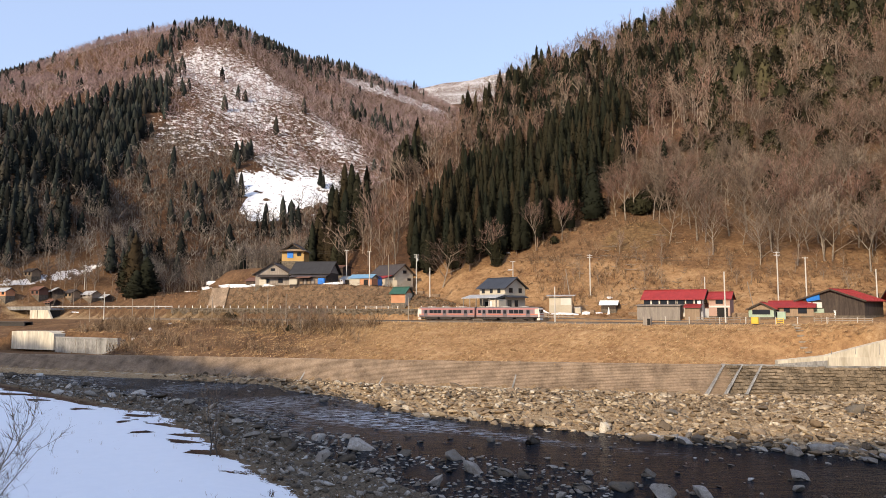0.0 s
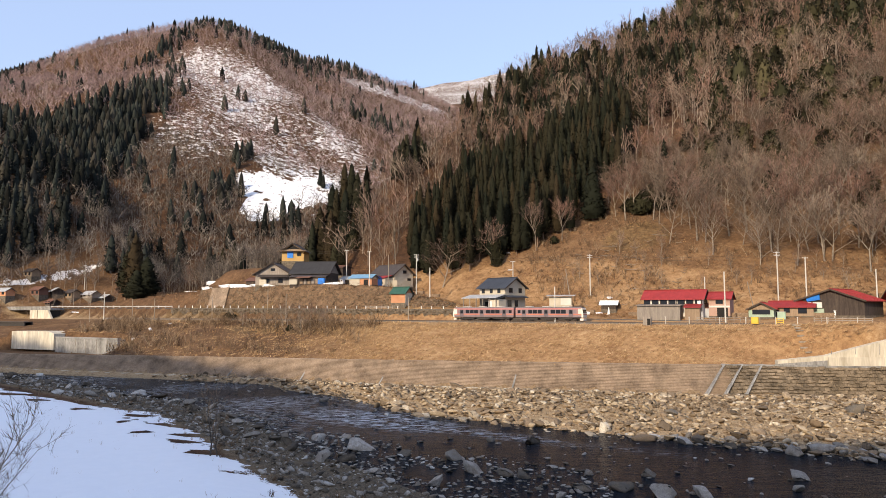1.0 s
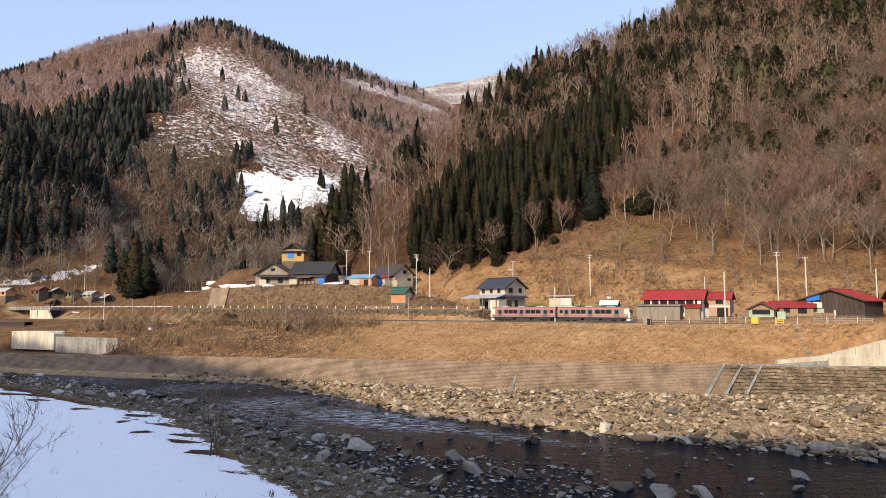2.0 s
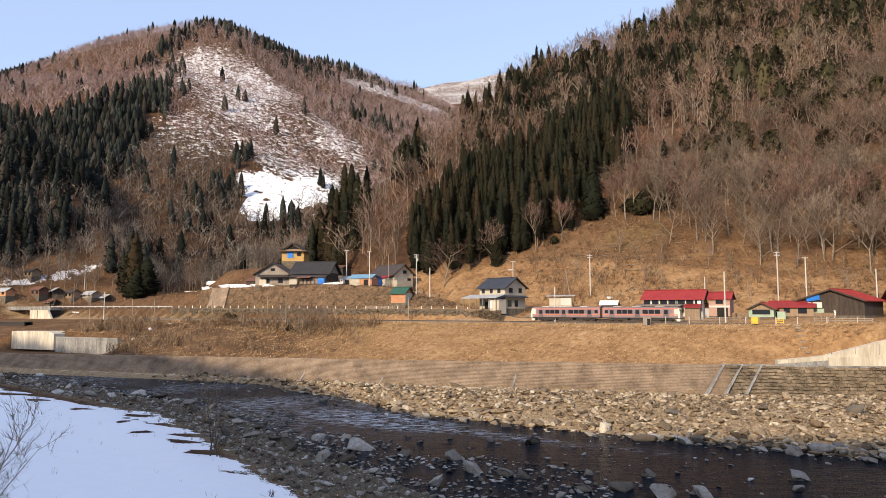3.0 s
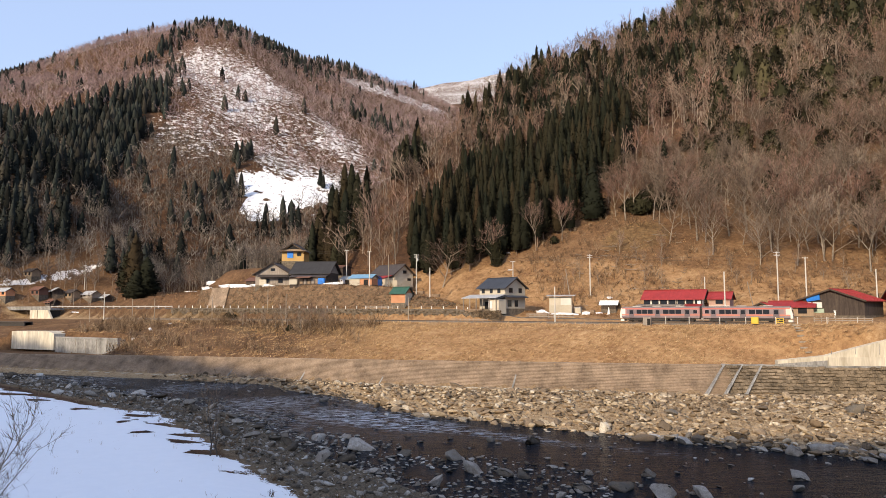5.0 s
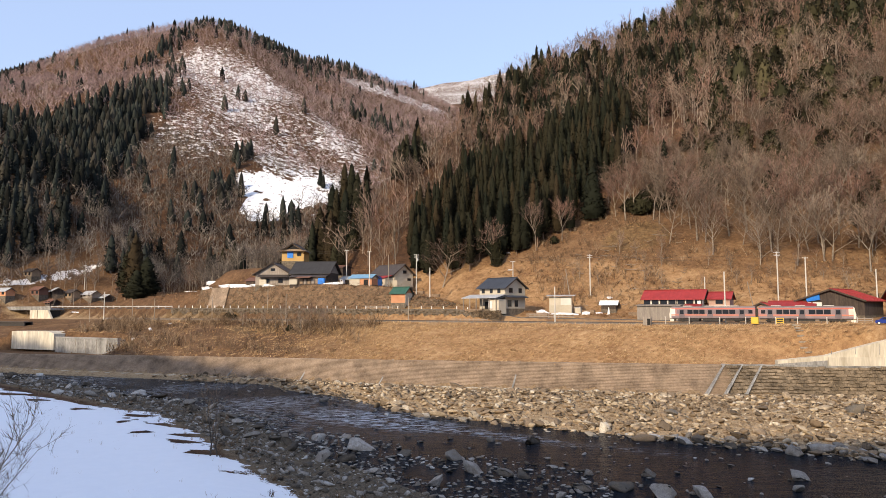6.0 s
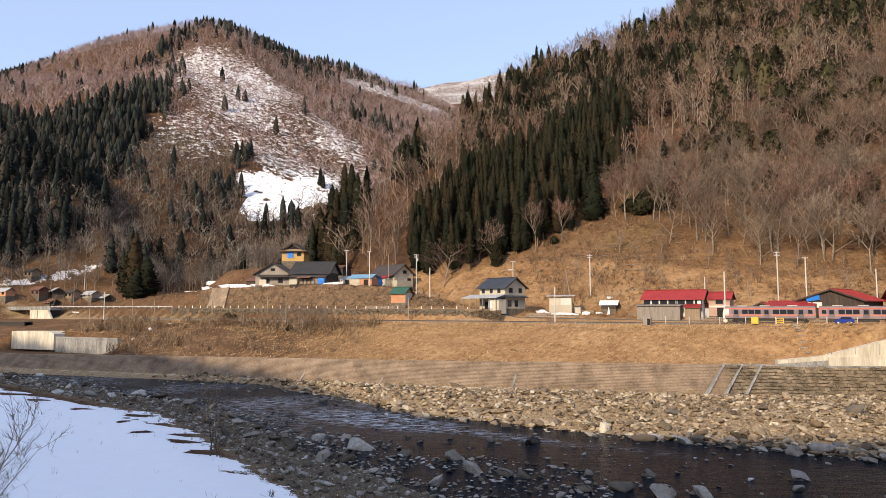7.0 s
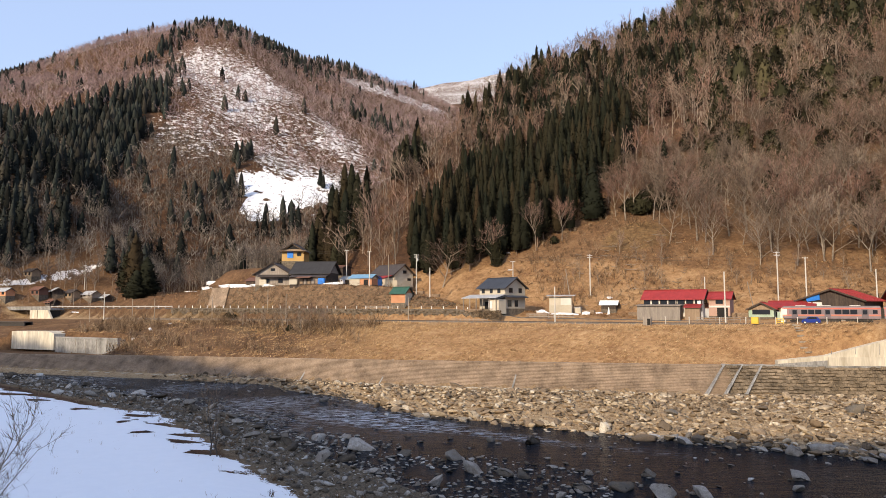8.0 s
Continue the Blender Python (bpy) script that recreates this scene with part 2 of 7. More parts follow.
def inside(x, y, poly):
    """Which points lie in a polygon of the plan."""
    hit = np.zeros(np.shape(x), dtype=bool)
    for (ax, ay), (bx, by) in zip(poly, poly[1:] + poly[:1]):
        cross = ((ay > y) != (by > y)) & (x < (bx - ax) * (y - ay) / ((by - ay) or 1e-9) + ax)
        hit ^= cross
    return hit


SNOW_FIELD = [(-160, 526), (-141, 546), (-112, 566), (-90, 574), (-80, 540), (-92, 518), (-111, 490), (-130, 468), (-140, 482), (-140, 506)]


def snow_cover(x, y, z):
    yn = near_shore(x)
    s = smooth_band(yn - y - snow_edge(x) + 16 * (fbm(x, y, 8, 4, 15) - 0.5), 0, 300, 8) * np.clip((8 - x) / 10, 0, 1) * (y > -40)
    bare = in_oval(x, y, -70, 122, 9, 2.0) + in_oval(x, y, -41, 92, 1.2, 1.3) + in_oval(x, y, -35, 84, 0.8, 1.0) + in_oval(x, y, -52, 104, 1.6, 1.2) + in_oval(x, y, -29.5, 80, 1.3, 1.6) + in_oval(x, y, -20, 66, 0.8, 1.2) + in_oval(x, y, -43, 101, 1.6, 2.0) + in_oval(x, y, -64, 113, 2, 1.2) + in_oval(x, y, -25, 74.5, 1.4, 1.6) + in_oval(x, y, -36, 94, 1.4, 2.0) + in_oval(x, y, -31, 86, 1.0, 1.2)
    s = s * np.clip(1 - bare * 1.1, 0, 1)
    face = np.clip(in_oval(x, y, -190, 700, 88, 215, 37) * 1.4, 0, 1) * (0.47 + 0.42 * (fbm(x, y, 48, 3, 17) - 0.5))
    gaps = 1.6 * in_oval(x, y, -98, 543, 14, 3, -12) + 1.6 * in_oval(x, y, -118, 556, 9, 4, 12) + 1.2 * in_oval(x, y, -136, 516, 4, 2, 20) + in_oval(x, y, -128, 506, 1.6, 2.4, 10) + 0.9 * in_oval(x, y, -112, 522, 9, 1.2, -8)
    field = np.where(inside(x + 7 * (fbm(x, y, 14, 2, 19) - 0.5), y + 16 * (fbm(x, y, 18, 2, 23) - 0.5), SNOW_FIELD), np.clip(1.0 - gaps, 0, 0.68), 0)
    side = np.clip(in_oval(x, y, -80, 1118, 115, 42, 38) * 1.3, 0, 1) * 0.53
    low = np.clip(in_oval(x, y, -205, 585, 52, 75, 0), 0, 1) * 0.45
    village = np.clip(np.maximum(in_oval(x, y, -195, 344, 18, 3.4, 42), in_oval(x, y, -182, 357, 9, 3, 45)) * 1.6, 0, 1) * 0.6
    # Far ridge: snow share raised so that its paleness also carries the haze.
    distance = np.where(y > 1650, 0.475 + 0.035 * np.sin(x / 90 + y / 60), 0)
    return np.maximum.reduce([s, face, field, side, low, village, distance])


def build_ground():
    xs = steps((-2800, -1200, 110), (-1200, -420, 22), (-420, -150, 5), (-150, 125, 1.95), (125, 420, 5), (420, 1200, 26), (1200, 2801, 130))
    ys = steps((-1300, -200, 60), (-200, 40, 8), (40, 250, 1.75), (250, 520, 3.2), (520, 1400, 8), (1400, 2200, 40), (2200, 2800, 25), (2800, 4400, 160))
    gx, gy = np.meshgrid(xs, ys)
    gz = height(gx, gy)
    nx, ny = len(xs), len(ys)
    v = np.stack([gx.ravel(), gy.ravel(), gz.ravel()], 1)
    i = (np.arange(ny - 1)[:, None] * nx + np.arange(nx - 1)[None, :]).ravel()
    f = np.concatenate([np.stack([i, i + 1, i + nx + 1], 1), np.stack([i, i + nx + 1, i + nx], 1)])
    me = tri_mesh("ground", v, f, rough_ground(), smooth=True)
    x, y, z = v.T
    yt, yb, ys_, yn = track_y(x), wall_foot(x), far_shore(x), near_shore(x)
    t = hill_share(x, y)
    masks = {
        "snow": snow_cover(x, y, z),
        "gravel": np.maximum(smooth_band(y, yn - 23, yb + 1, 5), smooth_band(y, yt - 2.4, yt + 2.4, 1)),
        # Snow grows duller with distance, least so on the snowy field.
        "duller": np.clip((y - 250) / 100, 0, 1) * (1 - 0.7 * np.clip(in_oval(x, y, -115, 525, 30, 50) * 2, 0, 1)),
        # Darker ground from the near shore across the river bed.
        "dark_bed": smooth_band(y, yn - 23, ys_ - 1, 4) * 0.85,
        "grass": np.clip(smooth_band(y, yb + 4, yt + 60, 5) * np.clip((x + 48) / 34, 0.22, 1) + np.where((t > -0.1) & (x > 0), np.clip(1.3 - t * 3.2, 0, 1) * 0.5, 0), 0, 1) * np.where(y > yt + 14, 0.72, 1),
        "green": np.clip(in_oval(x, y, 66, 240, 8, 6) * 0.9 + in_oval(x, y, -30, 205, 30, 8, -25) * 0.8 + in_oval(x, y, 5, 228, 16, 8) * 0.7 + in_oval(x, y, -85, 262, 24, 9) * 0.7, 0, 0.14),
    }
    for name, values in masks.items():
        a = me.attributes.new(name, "FLOAT", "POINT")
        a.data.foreach_set("value", np.ascontiguousarray(values, dtype=np.float32))
    return tagged(new("ground", me), "valley ground of dry grass, leaf litter, gravel and old snow", "ground", kind="structure")


build_ground()


# ---------------------------------------------------------------- river
def build_river():
    m = Mat("river_water", 0.06)
    m.b.inputs["IOR"].default_value = 1.25
    m.b.inputs["Specular IOR Level"].default_value = 0.2
    place = m.place()
    wide = m.noise(0.35, 3, 0.6, place, (1.0, 2.2, 1.0))
    fine = m.noise(1.6, 4, 0.65, place, (0.6, 1.8, 1.0))
    bed = m.noise(0.09, 3, 0.6)
    # Blue in the water's base colour stands in for reflected sky.
    c = m.ramp(bed, (0.35, (0.006, 0.010, 0.016)), (0.6, (0.007, 0.010, 0.015)), (0.78, (0.022, 0.016, 0.010)))
    foam_glint = m.math("MULTIPLY", m.ramp(m.noise(0.9, 5, 0.75, place, (0.5, 1.9, 1.0)), (0.5, 0.0), (0.58, 1.0)), m.attr("rapid_glint"))
    m.colour(m.mix(foam_glint, c, (0.72, 0.75, 0.78)))
    m.put(m.b.inputs["Roughness"], m.math("ADD", m.math("MULTIPLY", foam_glint, 0.5), 0.2))
    m.bump(m.math("ADD", m.math("MULTIPLY", wide, 0.7), m.math("MULTIPLY", fine, 0.35)), 1.0, 1.1)
    xs, ys = np.arange(-420, 330, 1.5), np.arange(-70, 372, 1.5)
    gx, gy = np.meshgrid(xs, ys)
    keep = (gy > near_shore(gx) - 8) & (gy < far_shore(gx) + 8)
    # Ovals are rapids; the 0.34 share paints flecks for sky glints on ripples.
    rapid_glint = np.clip(in_oval(gx, gy, -10, 112, 12, 5, -40) * 1.6 + in_oval(gx, gy, 8, 98, 10, 2, -38) * 0.6 + in_oval(gx, gy, -32, 134, 7, 8, -40) * 0.6 + in_oval(gx, gy, 24, 88, 6, 1.5, -38) * 0.2 + 0.34 * np.clip((gy - 92) / 20, 0, 1) * np.clip(fbm(gx, gy, 18, 2, 27) * 3 - 0.9, 0, 1), 0, 1)
    gz = (fbm(gx, gy, 3.2, 3, 21) - 0.5) * (0.04 + 0.25 * rapid_glint)
    nx, ny = len(xs), len(ys)
    v = np.stack([gx.ravel(), gy.ravel(), gz.ravel()], 1)
    i = (np.arange(ny - 1)[:, None] * nx + np.arange(nx - 1)[None, :]).ravel()
    i = i[keep.ravel()[i]]
    f = np.concatenate([np.stack([i, i + 1, i + nx + 1], 1), np.stack([i, i + nx + 1, i + nx], 1)])
    used = np.unique(f)
    back = np.zeros(len(v), dtype=np.int64)
    back[used] = np.arange(len(used))
    me = tri_mesh("river", v[used], back[f], m.m, smooth=True)
    a = me.attributes.new("rapid_glint", "FLOAT", "POINT")
    a.data.foreach_set("value", np.ascontiguousarray(rapid_glint.ravel()[used], dtype=np.float32))
    tagged(new("river", me), "dark shallow mountain river with small white rapids and pale painted glints", "river", kind="structure")


build_river()


# ---------------------------------------------------------------- trees: shapes
def side_of(d):
    s = np.cross(d, (0.3, 0.5, 0.81))
    return s / (np.linalg.norm(s) + 1e-9)


def unit(d):
    d = np.asarray(d, dtype=float)
    return d / (np.linalg.norm(d) + 1e-9)


class Shape:
    """Collects triangles."""

    def __init__(self):
        self.v, self.f = [], []

    def limb(self, a, b, ra, rb, sides=4):
        d = unit(b - a)
        s = side_of(d)
        u = np.cross(d, s)
        k0 = len(self.v)
        for at, r in ((a, ra), (b, rb)):
            for k in range(sides):
                w = 2 * math.pi * k / sides
                self.v.append(at + r * (math.cos(w) * s + math.sin(w) * u))
        for k in range(sides):
            n = (k + 1) % sides
            self.f += [(k0 + k, k0 + n, k0 + sides + n), (k0 + k, k0 + sides + n, k0 + sides + k)]

    def twig(self, a, d, length, width, turn=None):
        s = side_of(d) if turn is None else turn
        k0 = len(self.v)
        self.v += [a - s * width / 2, a + s * width / 2, a + unit(d) * length]
        self.f.append((k0, k0 + 1, k0 + 2))

    def arrays(self):
        return np.array(self.v, dtype=np.float32), np.array(self.f, dtype=np.int32)


def lean(rng, d, amount):
    return unit(np.asarray(d) + rng.normal(0, amount, 3))


def bare_tree(seed, tall=14.0, leaders=4, subs=5, thirds=6, twigs=5, spread=0.55, clear=0.3, twig_width=0.06, plain=False):
    """A leafless broadleaved tree: its wood, and its crown of twigs."""
    rng = np.random.default_rng(seed)
    wood, crown = Shape(), Shape()
    base = np.zeros(3) - (0, 0, 0.5)
    r = tall * 0.0115
    fork = np.array([rng.normal(0, 0.03) * tall, rng.normal(0, 0.03) * tall, tall * clear])
    mid = fork * 0.5 + rng.normal(0, 0.1, 3)
    if plain:
        wood.limb(base, fork, r * 1.25, r * 0.85, 3)
    else:
        wood.limb(base, mid, r * 1.25, r, 5)
        wood.limb(mid, fork, r, r * 0.85, 5)
    for k in range(leaders):
        w = 2 * math.pi * (k + rng.random() * 0.6) / leaders
        d = unit((math.cos(w) * spread, math.sin(w) * spread, 1.0 + 0.2 * rng.random()))
        a, step, rr = fork - (0, 0, rng.random() * 0.1 * tall), tall * (1 - clear) * 0.42, r * 0.52
        b = a + d * step
        c = b + lean(rng, d + (0, 0, 0.25), 0.12) * step * 0.9
        if plain:
            wood.limb(a, (a + c) / 2, rr, rr * 0.4, 3)
        else:
            wood.limb(a, b, rr, rr * 0.65, 4)
            wood.limb(b, c, rr * 0.65, rr * 0.22, 3)
        for j in range(subs):
            t = 0.25 + 0.75 * (j + rng.random()) / subs
            at = a + (b - a) * t * 2 if t < 0.5 else b + (c - b) * (t - 0.5) * 2
            e = lean(rng, d * 0.8 + (0, 0, 0.1), 0.55)
            e[2] = abs(e[2]) * 0.8 + 0.12
            e = unit(e)
            length = tall * (0.26 - 0.12 * t) * (0.8 + 0.5 * rng.random())
            end = at + e * length
            if plain:
                crown.twig(at, end - at, length, rr * 0.5)
            else:
                crown.limb(at, end, rr * 0.3, rr * 0.07, 3)
            for i in range(thirds):
                q = at + (end - at) * (0.2 + 0.8 * (i + rng.random()) / thirds)
                g = lean(rng, e, 0.5)
                g[2] += 0.1
                gl = tall * 0.1 * (0.6 + 0.7 * rng.random())
                crown.twig(q, g, gl, twig_width * 1.5)
                for h in range(twigs):
                    o = q + unit(g) * gl * (0.15 + 0.85 * rng.random())
                    crown.twig(o, lean(rng, unit(g) + (0, 0, 0.15), 0.6), tall * 0.07 * (0.5 + 0.8 * rng.random()), twig_width)
    return wood.arrays(), crown.arrays()


def broad_tree(seed, tall=18.0, spread=0.6, clear=0.3, counts=(7, 5, 5, 4), width=0.05, plain=False):
    """A leafless tree whose boughs fan out and up into fine twigs."""
    rng = np.random.default_rng(seed)
    wood, crown = Shape(), Shape()
    ratio = (0.62, 0.52, 0.5, 0.62, 0.6)

    def grow(a, d, length, r, level):
        mid = a + d * length * 0.5
        end = mid + lean(rng, d + (0, 0, 0.12), 0.1) * length * 0.5
        if level < (1 if plain else 2):
            wood.limb(a, mid, r, r * 0.75, 3 if plain else 5 - level)
            wood.limb(mid, end, r * 0.75, r * 0.25, 3 if plain else 4 - level)
        elif level == 2 and not plain:
            crown.limb(a, end, r, r * 0.3, 3)
        else:
            crown.twig(a, end - a, length, width * (1.0 + 0.5 * (len(counts) - level)))
        if level == len(counts):
            return
        low = clear if level == 0 else 0.22
        s = side_of(d)
        u = np.cross(d, s)
        w0 = rng.random() * 6.28
        for k in range(counts[level]):
            t = low + (1 - low) * (k + rng.random()) / counts[level]
            at = a + (mid - a) * 2 * t if t < 0.5 else mid + (end - mid) * (2 * t - 1)
            w = w0 + 2.4 * k + rng.normal(0, 0.3)
            e = unit(d + (math.cos(w) * s + math.sin(w) * u) * spread * (0.7 + 0.6 * rng.random()) + (0, 0, 0.14))
            grow(at, e, length * ratio[level] * (1.15 - 0.35 * t), r * 0.5, level + 1)
    grow(np.array((0.0, 0.0, -0.5)), unit((rng.normal(0, 0.06), rng.normal(0, 0.06), 1.0)), tall * 0.64, tall * 0.0105, 0)
    return wood.arrays(), crown.arrays()


def cedar(seed, tall=20.0, wide=2.7, sides=9, rings=9, sprays=680, bare=0.12, size=0.8, dome=False):
    """A tall dark conifer: soft drooping clumps of foliage round a straight stem."""
    rng = np.random.default_rng(seed)
    wood, crown = Shape(), Shape()
    wood.limb(np.array((0, 0, -0.6)), np.array((0, 0, tall * 0.6)), tall * 0.014, tall * 0.008, 5)
    lo = tall * bare
    lobes = rng.uniform(0.82, 1.15, 5)

    def girth(t, w):
        side = np.interp((w / 6.2832 + 0.13 * math.sin(9 * t + seed)) % 1.0, np.linspace(0, 1, 6), np.append(lobes, lobes[0]))
        if dome:
            return wide * math.sqrt(max(0.0, 1 - t * t)) * (0.75 + 0.25 * min(1, 4 * t)) * side
        return wide * (0.62 + 2.4 * t if t < 0.16 else 1.0) * (1 - t) ** 0.6 * side * (0.9 + 0.13 * math.sin(t * 31 + 2 * w))
    rows = []
    for k in range(rings + 1):
        t = k / rings
        z = lo + (tall * 0.985 - lo) * t
        rows.append([len(crown.v) + j for j in range(sides)])
        for j in range(sides):
            w = 2 * math.pi * (j + 0.5 * (k % 2)) / sides
            q = (girth(t, w) * 0.86 + 0.03) * rng.uniform(0.86, 1.08)
            crown.v.append(np.array((q * math.cos(w), q * math.sin(w), z + rng.normal(0, 0.2))))
    for a, b in zip(rows, rows[1:]):
        for j in range(sides):
            n = (j + 1) % sides
            crown.f += [(a[j], a[n], b[n]), (a[j], b[n], b[j])]
    for k in range(sprays):
        t = 1 - math.sqrt(rng.random()) if not dome else rng.random() ** 1.2
        w = rng.random() * 2 * math.pi
        rr = girth(t, w) * (0.72 + 0.22 * rng.random())
        at = np.array((rr * math.cos(w), rr * math.sin(w), lo + (tall * 0.97 - lo) * t))
        d = unit((math.cos(w), math.sin(w), rng.normal(0.5 if not dome else 0.3, 0.4)))
        turn = unit(np.cross(d, unit(rng.normal(0, 1, 3))))
        crown.twig(at, d, size * (0.5 + 0.6 * rng.random()), size * (0.5 + 0.5 * rng.random()), turn)
    crown.twig(np.array((0, 0, tall * 0.95)), np.array((0, 0, 1.0)), tall * 0.05, 0.3)
    return wood.arrays(), crown.arrays()


def bush(seed, tall=2.2, stems=9, twigs=9, width=0.05):
    rng = np.random.default_rng(seed)
    s = Shape()
    for k in range(stems):
        d = unit((rng.normal(0, 0.5), rng.normal(0, 0.5), 1))
        a = np.array((rng.normal(0, 0.25), rng.normal(0, 0.25), -0.1))
        length = tall * (0.6 + 0.5 * rng.random())
        s.twig(a, d, length, width * 1.8)
        for j in range(twigs):
            q = a + d * length * (0.25 + 0.7 * rng.random())
            s.twig(q, lean(rng, d, 0.5), length * (0.2 + 0.25 * rng.random()), width)
    return s.arrays()


# ---------------------------------------------------------------- trees: materials
def tree_random(m):
    return m.math("FRACT", m.math("ADD", m.random(), m.attr("tint")))


def twig_material(name, stops, spread=0.3):
    m = Mat(name, 0.95)
    m.b.inputs["Specular IOR Level"].default_value = 0.06
    c = m.ramp(tree_random(m), *stops)
    shade = m.ramp(m.math("ADD", m.math("MULTIPLY", m.island(), spread), 0.5 - spread / 2), (0.0, 0.0), (1.0, 2.0))
    return m.colour(m.mix(1.0, c, shade, "MULTIPLY")).m


BARK = mottled("pale_bark", (0.15, 0.12, 0.09), (0.35, 0.29, 0.22), 1.5, 0.9)
CEDAR_BARK = mottled("cedar_bark", (0.16, 0.1, 0.065), (0.28, 0.19, 0.13), 2.0, 0.9)
TWIGS = twig_material("bare_twigs", [(0.0, (0.155, 0.115, 0.085)), (0.3, (0.2, 0.15, 0.11)), (0.55, (0.2, 0.13, 0.098)), (0.8, (0.22, 0.132, 0.1)), (1.0, (0.26, 0.21, 0.155))], 0.6)
# Darker, greyer twigs: shade at the mountain's foot is in the colour.
SHADED_TWIGS = twig_material("shaded_grey_twigs", [(0.0, (0.12, 0.1, 0.084)), (0.6, (0.165, 0.135, 0.112)), (1.0, (0.25, 0.215, 0.175))], 0.6)
# Paler mauve twigs: distance haze is mixed into the colour.
HAZED_TWIGS = twig_material("hazed_twigs", [(0.0, (0.29, 0.22, 0.205)), (0.4, (0.34, 0.25, 0.238)), (0.75, (0.36, 0.25, 0.238)), (1.0, (0.42, 0.34, 0.305))], 0.5)
# Lighter, bluer needles for the mountain only; haze is mixed into them.
HAZED_NEEDLES = twig_material("hazed_foliage", [(0.0, (0.017, 0.02, 0.017)), (0.6, (0.023, 0.025, 0.021)), (1.0, (0.036, 0.032, 0.025))], 0.7)
NEEDLES = twig_material("cedar_foliage", [(0.0, (0.012, 0.0135, 0.0085)), (0.5, (0.017, 0.0165, 0.0095)), (0.85, (0.023, 0.019, 0.0105)), (1.0, (0.033, 0.023, 0.0125))], 0.8)
# Evergreen leaves, darkened further to supply shade between the bare trees.
LEAVES = twig_material("evergreen_leaves", [(0.0, (0.019, 0.019, 0.010)), (0.6, (0.036, 0.032, 0.016)), (1.0, (0.062, 0.049, 0.025))], 0.8)

BARE_NEAR = [broad_tree(10 + k, 18.0, (0.75, 0.95, 0.7, 1.1, 0.6, 0.85)[k], (0.3, 0.22, 0.4, 0.25, 0.42, 0.3)[k], (7, 6, 6, 4), 0.064) for k in range(6)]
BARE_MID = [broad_tree(30 + k, 18.0, (0.65, 0.95, 0.8, 0.55)[k], 0.32, (5, 4, 4, 2), 0.125, True) for k in range(4)]
BARE_FAR = [broad_tree(40 + k, 14.0, (0.75, 1.0, 0.85)[k], 0.3, (4, 3, 2), 0.24, True) for k in range(3)]
CEDAR_NEAR = [cedar(50 + k, 22.0, (2.9, 3.3, 2.7, 3.6)[k], 10, 12, 540, (0.12, 0.08, 0.16, 0.03)[k], 0.75) for k in range(4)]
CEDAR_MID = [cedar(60 + k, 20.0, 3.1, 7, 7, 110, 0.05, 1.2) for k in range(3)]
CEDAR_FAR = [cedar(70 + k, 19.0, 3.5, 6, 5, 16, 0.0, 1.3) for k in range(3)]


def tree_meshes(name, shapes, bark, leaf):
    return [(tri_mesh(name + "_trunk", *w, bark), tri_mesh(name + "_crown", *c, leaf)) for w, c in shapes]


def plant_tree(name, meshes, x, y, size, turn, label, category, group):
    m = Matrix.LocRotScale((x, y, float(height(x, y)) - 0.1), Euler((0, 0, turn)), None)
    ob = thing(name, m, label, category, group)
    for n, me in zip(("trunk", "crown"), meshes):
        o = new(n, me)
        o.parent = ob
        o.scale = size
    return ob


def joined(name, shapes, spots, slots, label, category):
    """Many plants as one object: spots are rows of x, y, z, width scale, height scale, turn, kind."""
    vs, fs, ms, ts, n = [], [], [], [], 0
    tint = np.random.default_rng(5).random(len(spots))
    for (x, y, z, sw, sh, turn, kind), tn in zip(spots, tint):
        for slot, (v, f) in enumerate(shapes[int(kind)]):
            c, s = math.cos(turn), math.sin(turn)
            w = np.empty_like(v)
            w[:, 0] = (v[:, 0] * c - v[:, 1] * s) * sw + x
            w[:, 1] = (v[:, 0] * s + v[:, 1] * c) * sw + y
            w[:, 2] = v[:, 2] * sh + z
            vs.append(w)
            fs.append(f + n)
            ms.append(np.full(len(f), slot))
            ts.append(np.full(len(v), tn))
            n += len(v)
    me = tri_mesh(name, np.concatenate(vs), np.concatenate(fs), None, mats=np.concatenate(ms), slots=slots)
    a = me.attributes.new("tint", "FLOAT", "POINT")
    a.data.foreach_set("value", np.concatenate(ts).astype(np.float32))
    return tagged(new(name, me), label, category, kind="stuff")


def scatter(seed, x0, x1, y0, y1, step):
    rng = np.random.default_rng(seed)
    gx, gy = np.meshgrid(np.arange(x0, x1, step), np.arange(y0, y1, step))
    x, y = gx.ravel() + rng.uniform(-0.48, 0.48, gx.size) * step, gy.ravel() + rng.uniform(-0.48, 0.48, gx.size) * step
    return x, y, rng.random(gx.size), rng


# ---------------------------------------------------------------- the wooded hill beyond the houses
wood_edge = line((-110, 6), (-60, 6), (-18, 3), (0, 7), (14, 21), (46, 46), (58, 74), (66, 54), (78, 34), (88, 28), (98, 23), (112, 19), (127, 19), (200, 18))
CEDAR_GROVE = [(-16, 267), (0, 255), (16, 250), (33, 251), (46, 254), (58, 270), (69, 275), (86, 308), (96, 356), (80, 362), (62, 336), (41, 327), (20, 330), (4, 314), (-11, 300)]
SPUR_CEDARS = [(-64, 318), (-44, 304), (-35, 310), (-33, 322), (-42, 340)]
COL_CEDARS = [(-24, 334), (-9, 336), (-7, 356), (-24, 358)]
DARK_EVERGREENS = [(89, 262), (112, 256), (126, 292), (105, 302)]
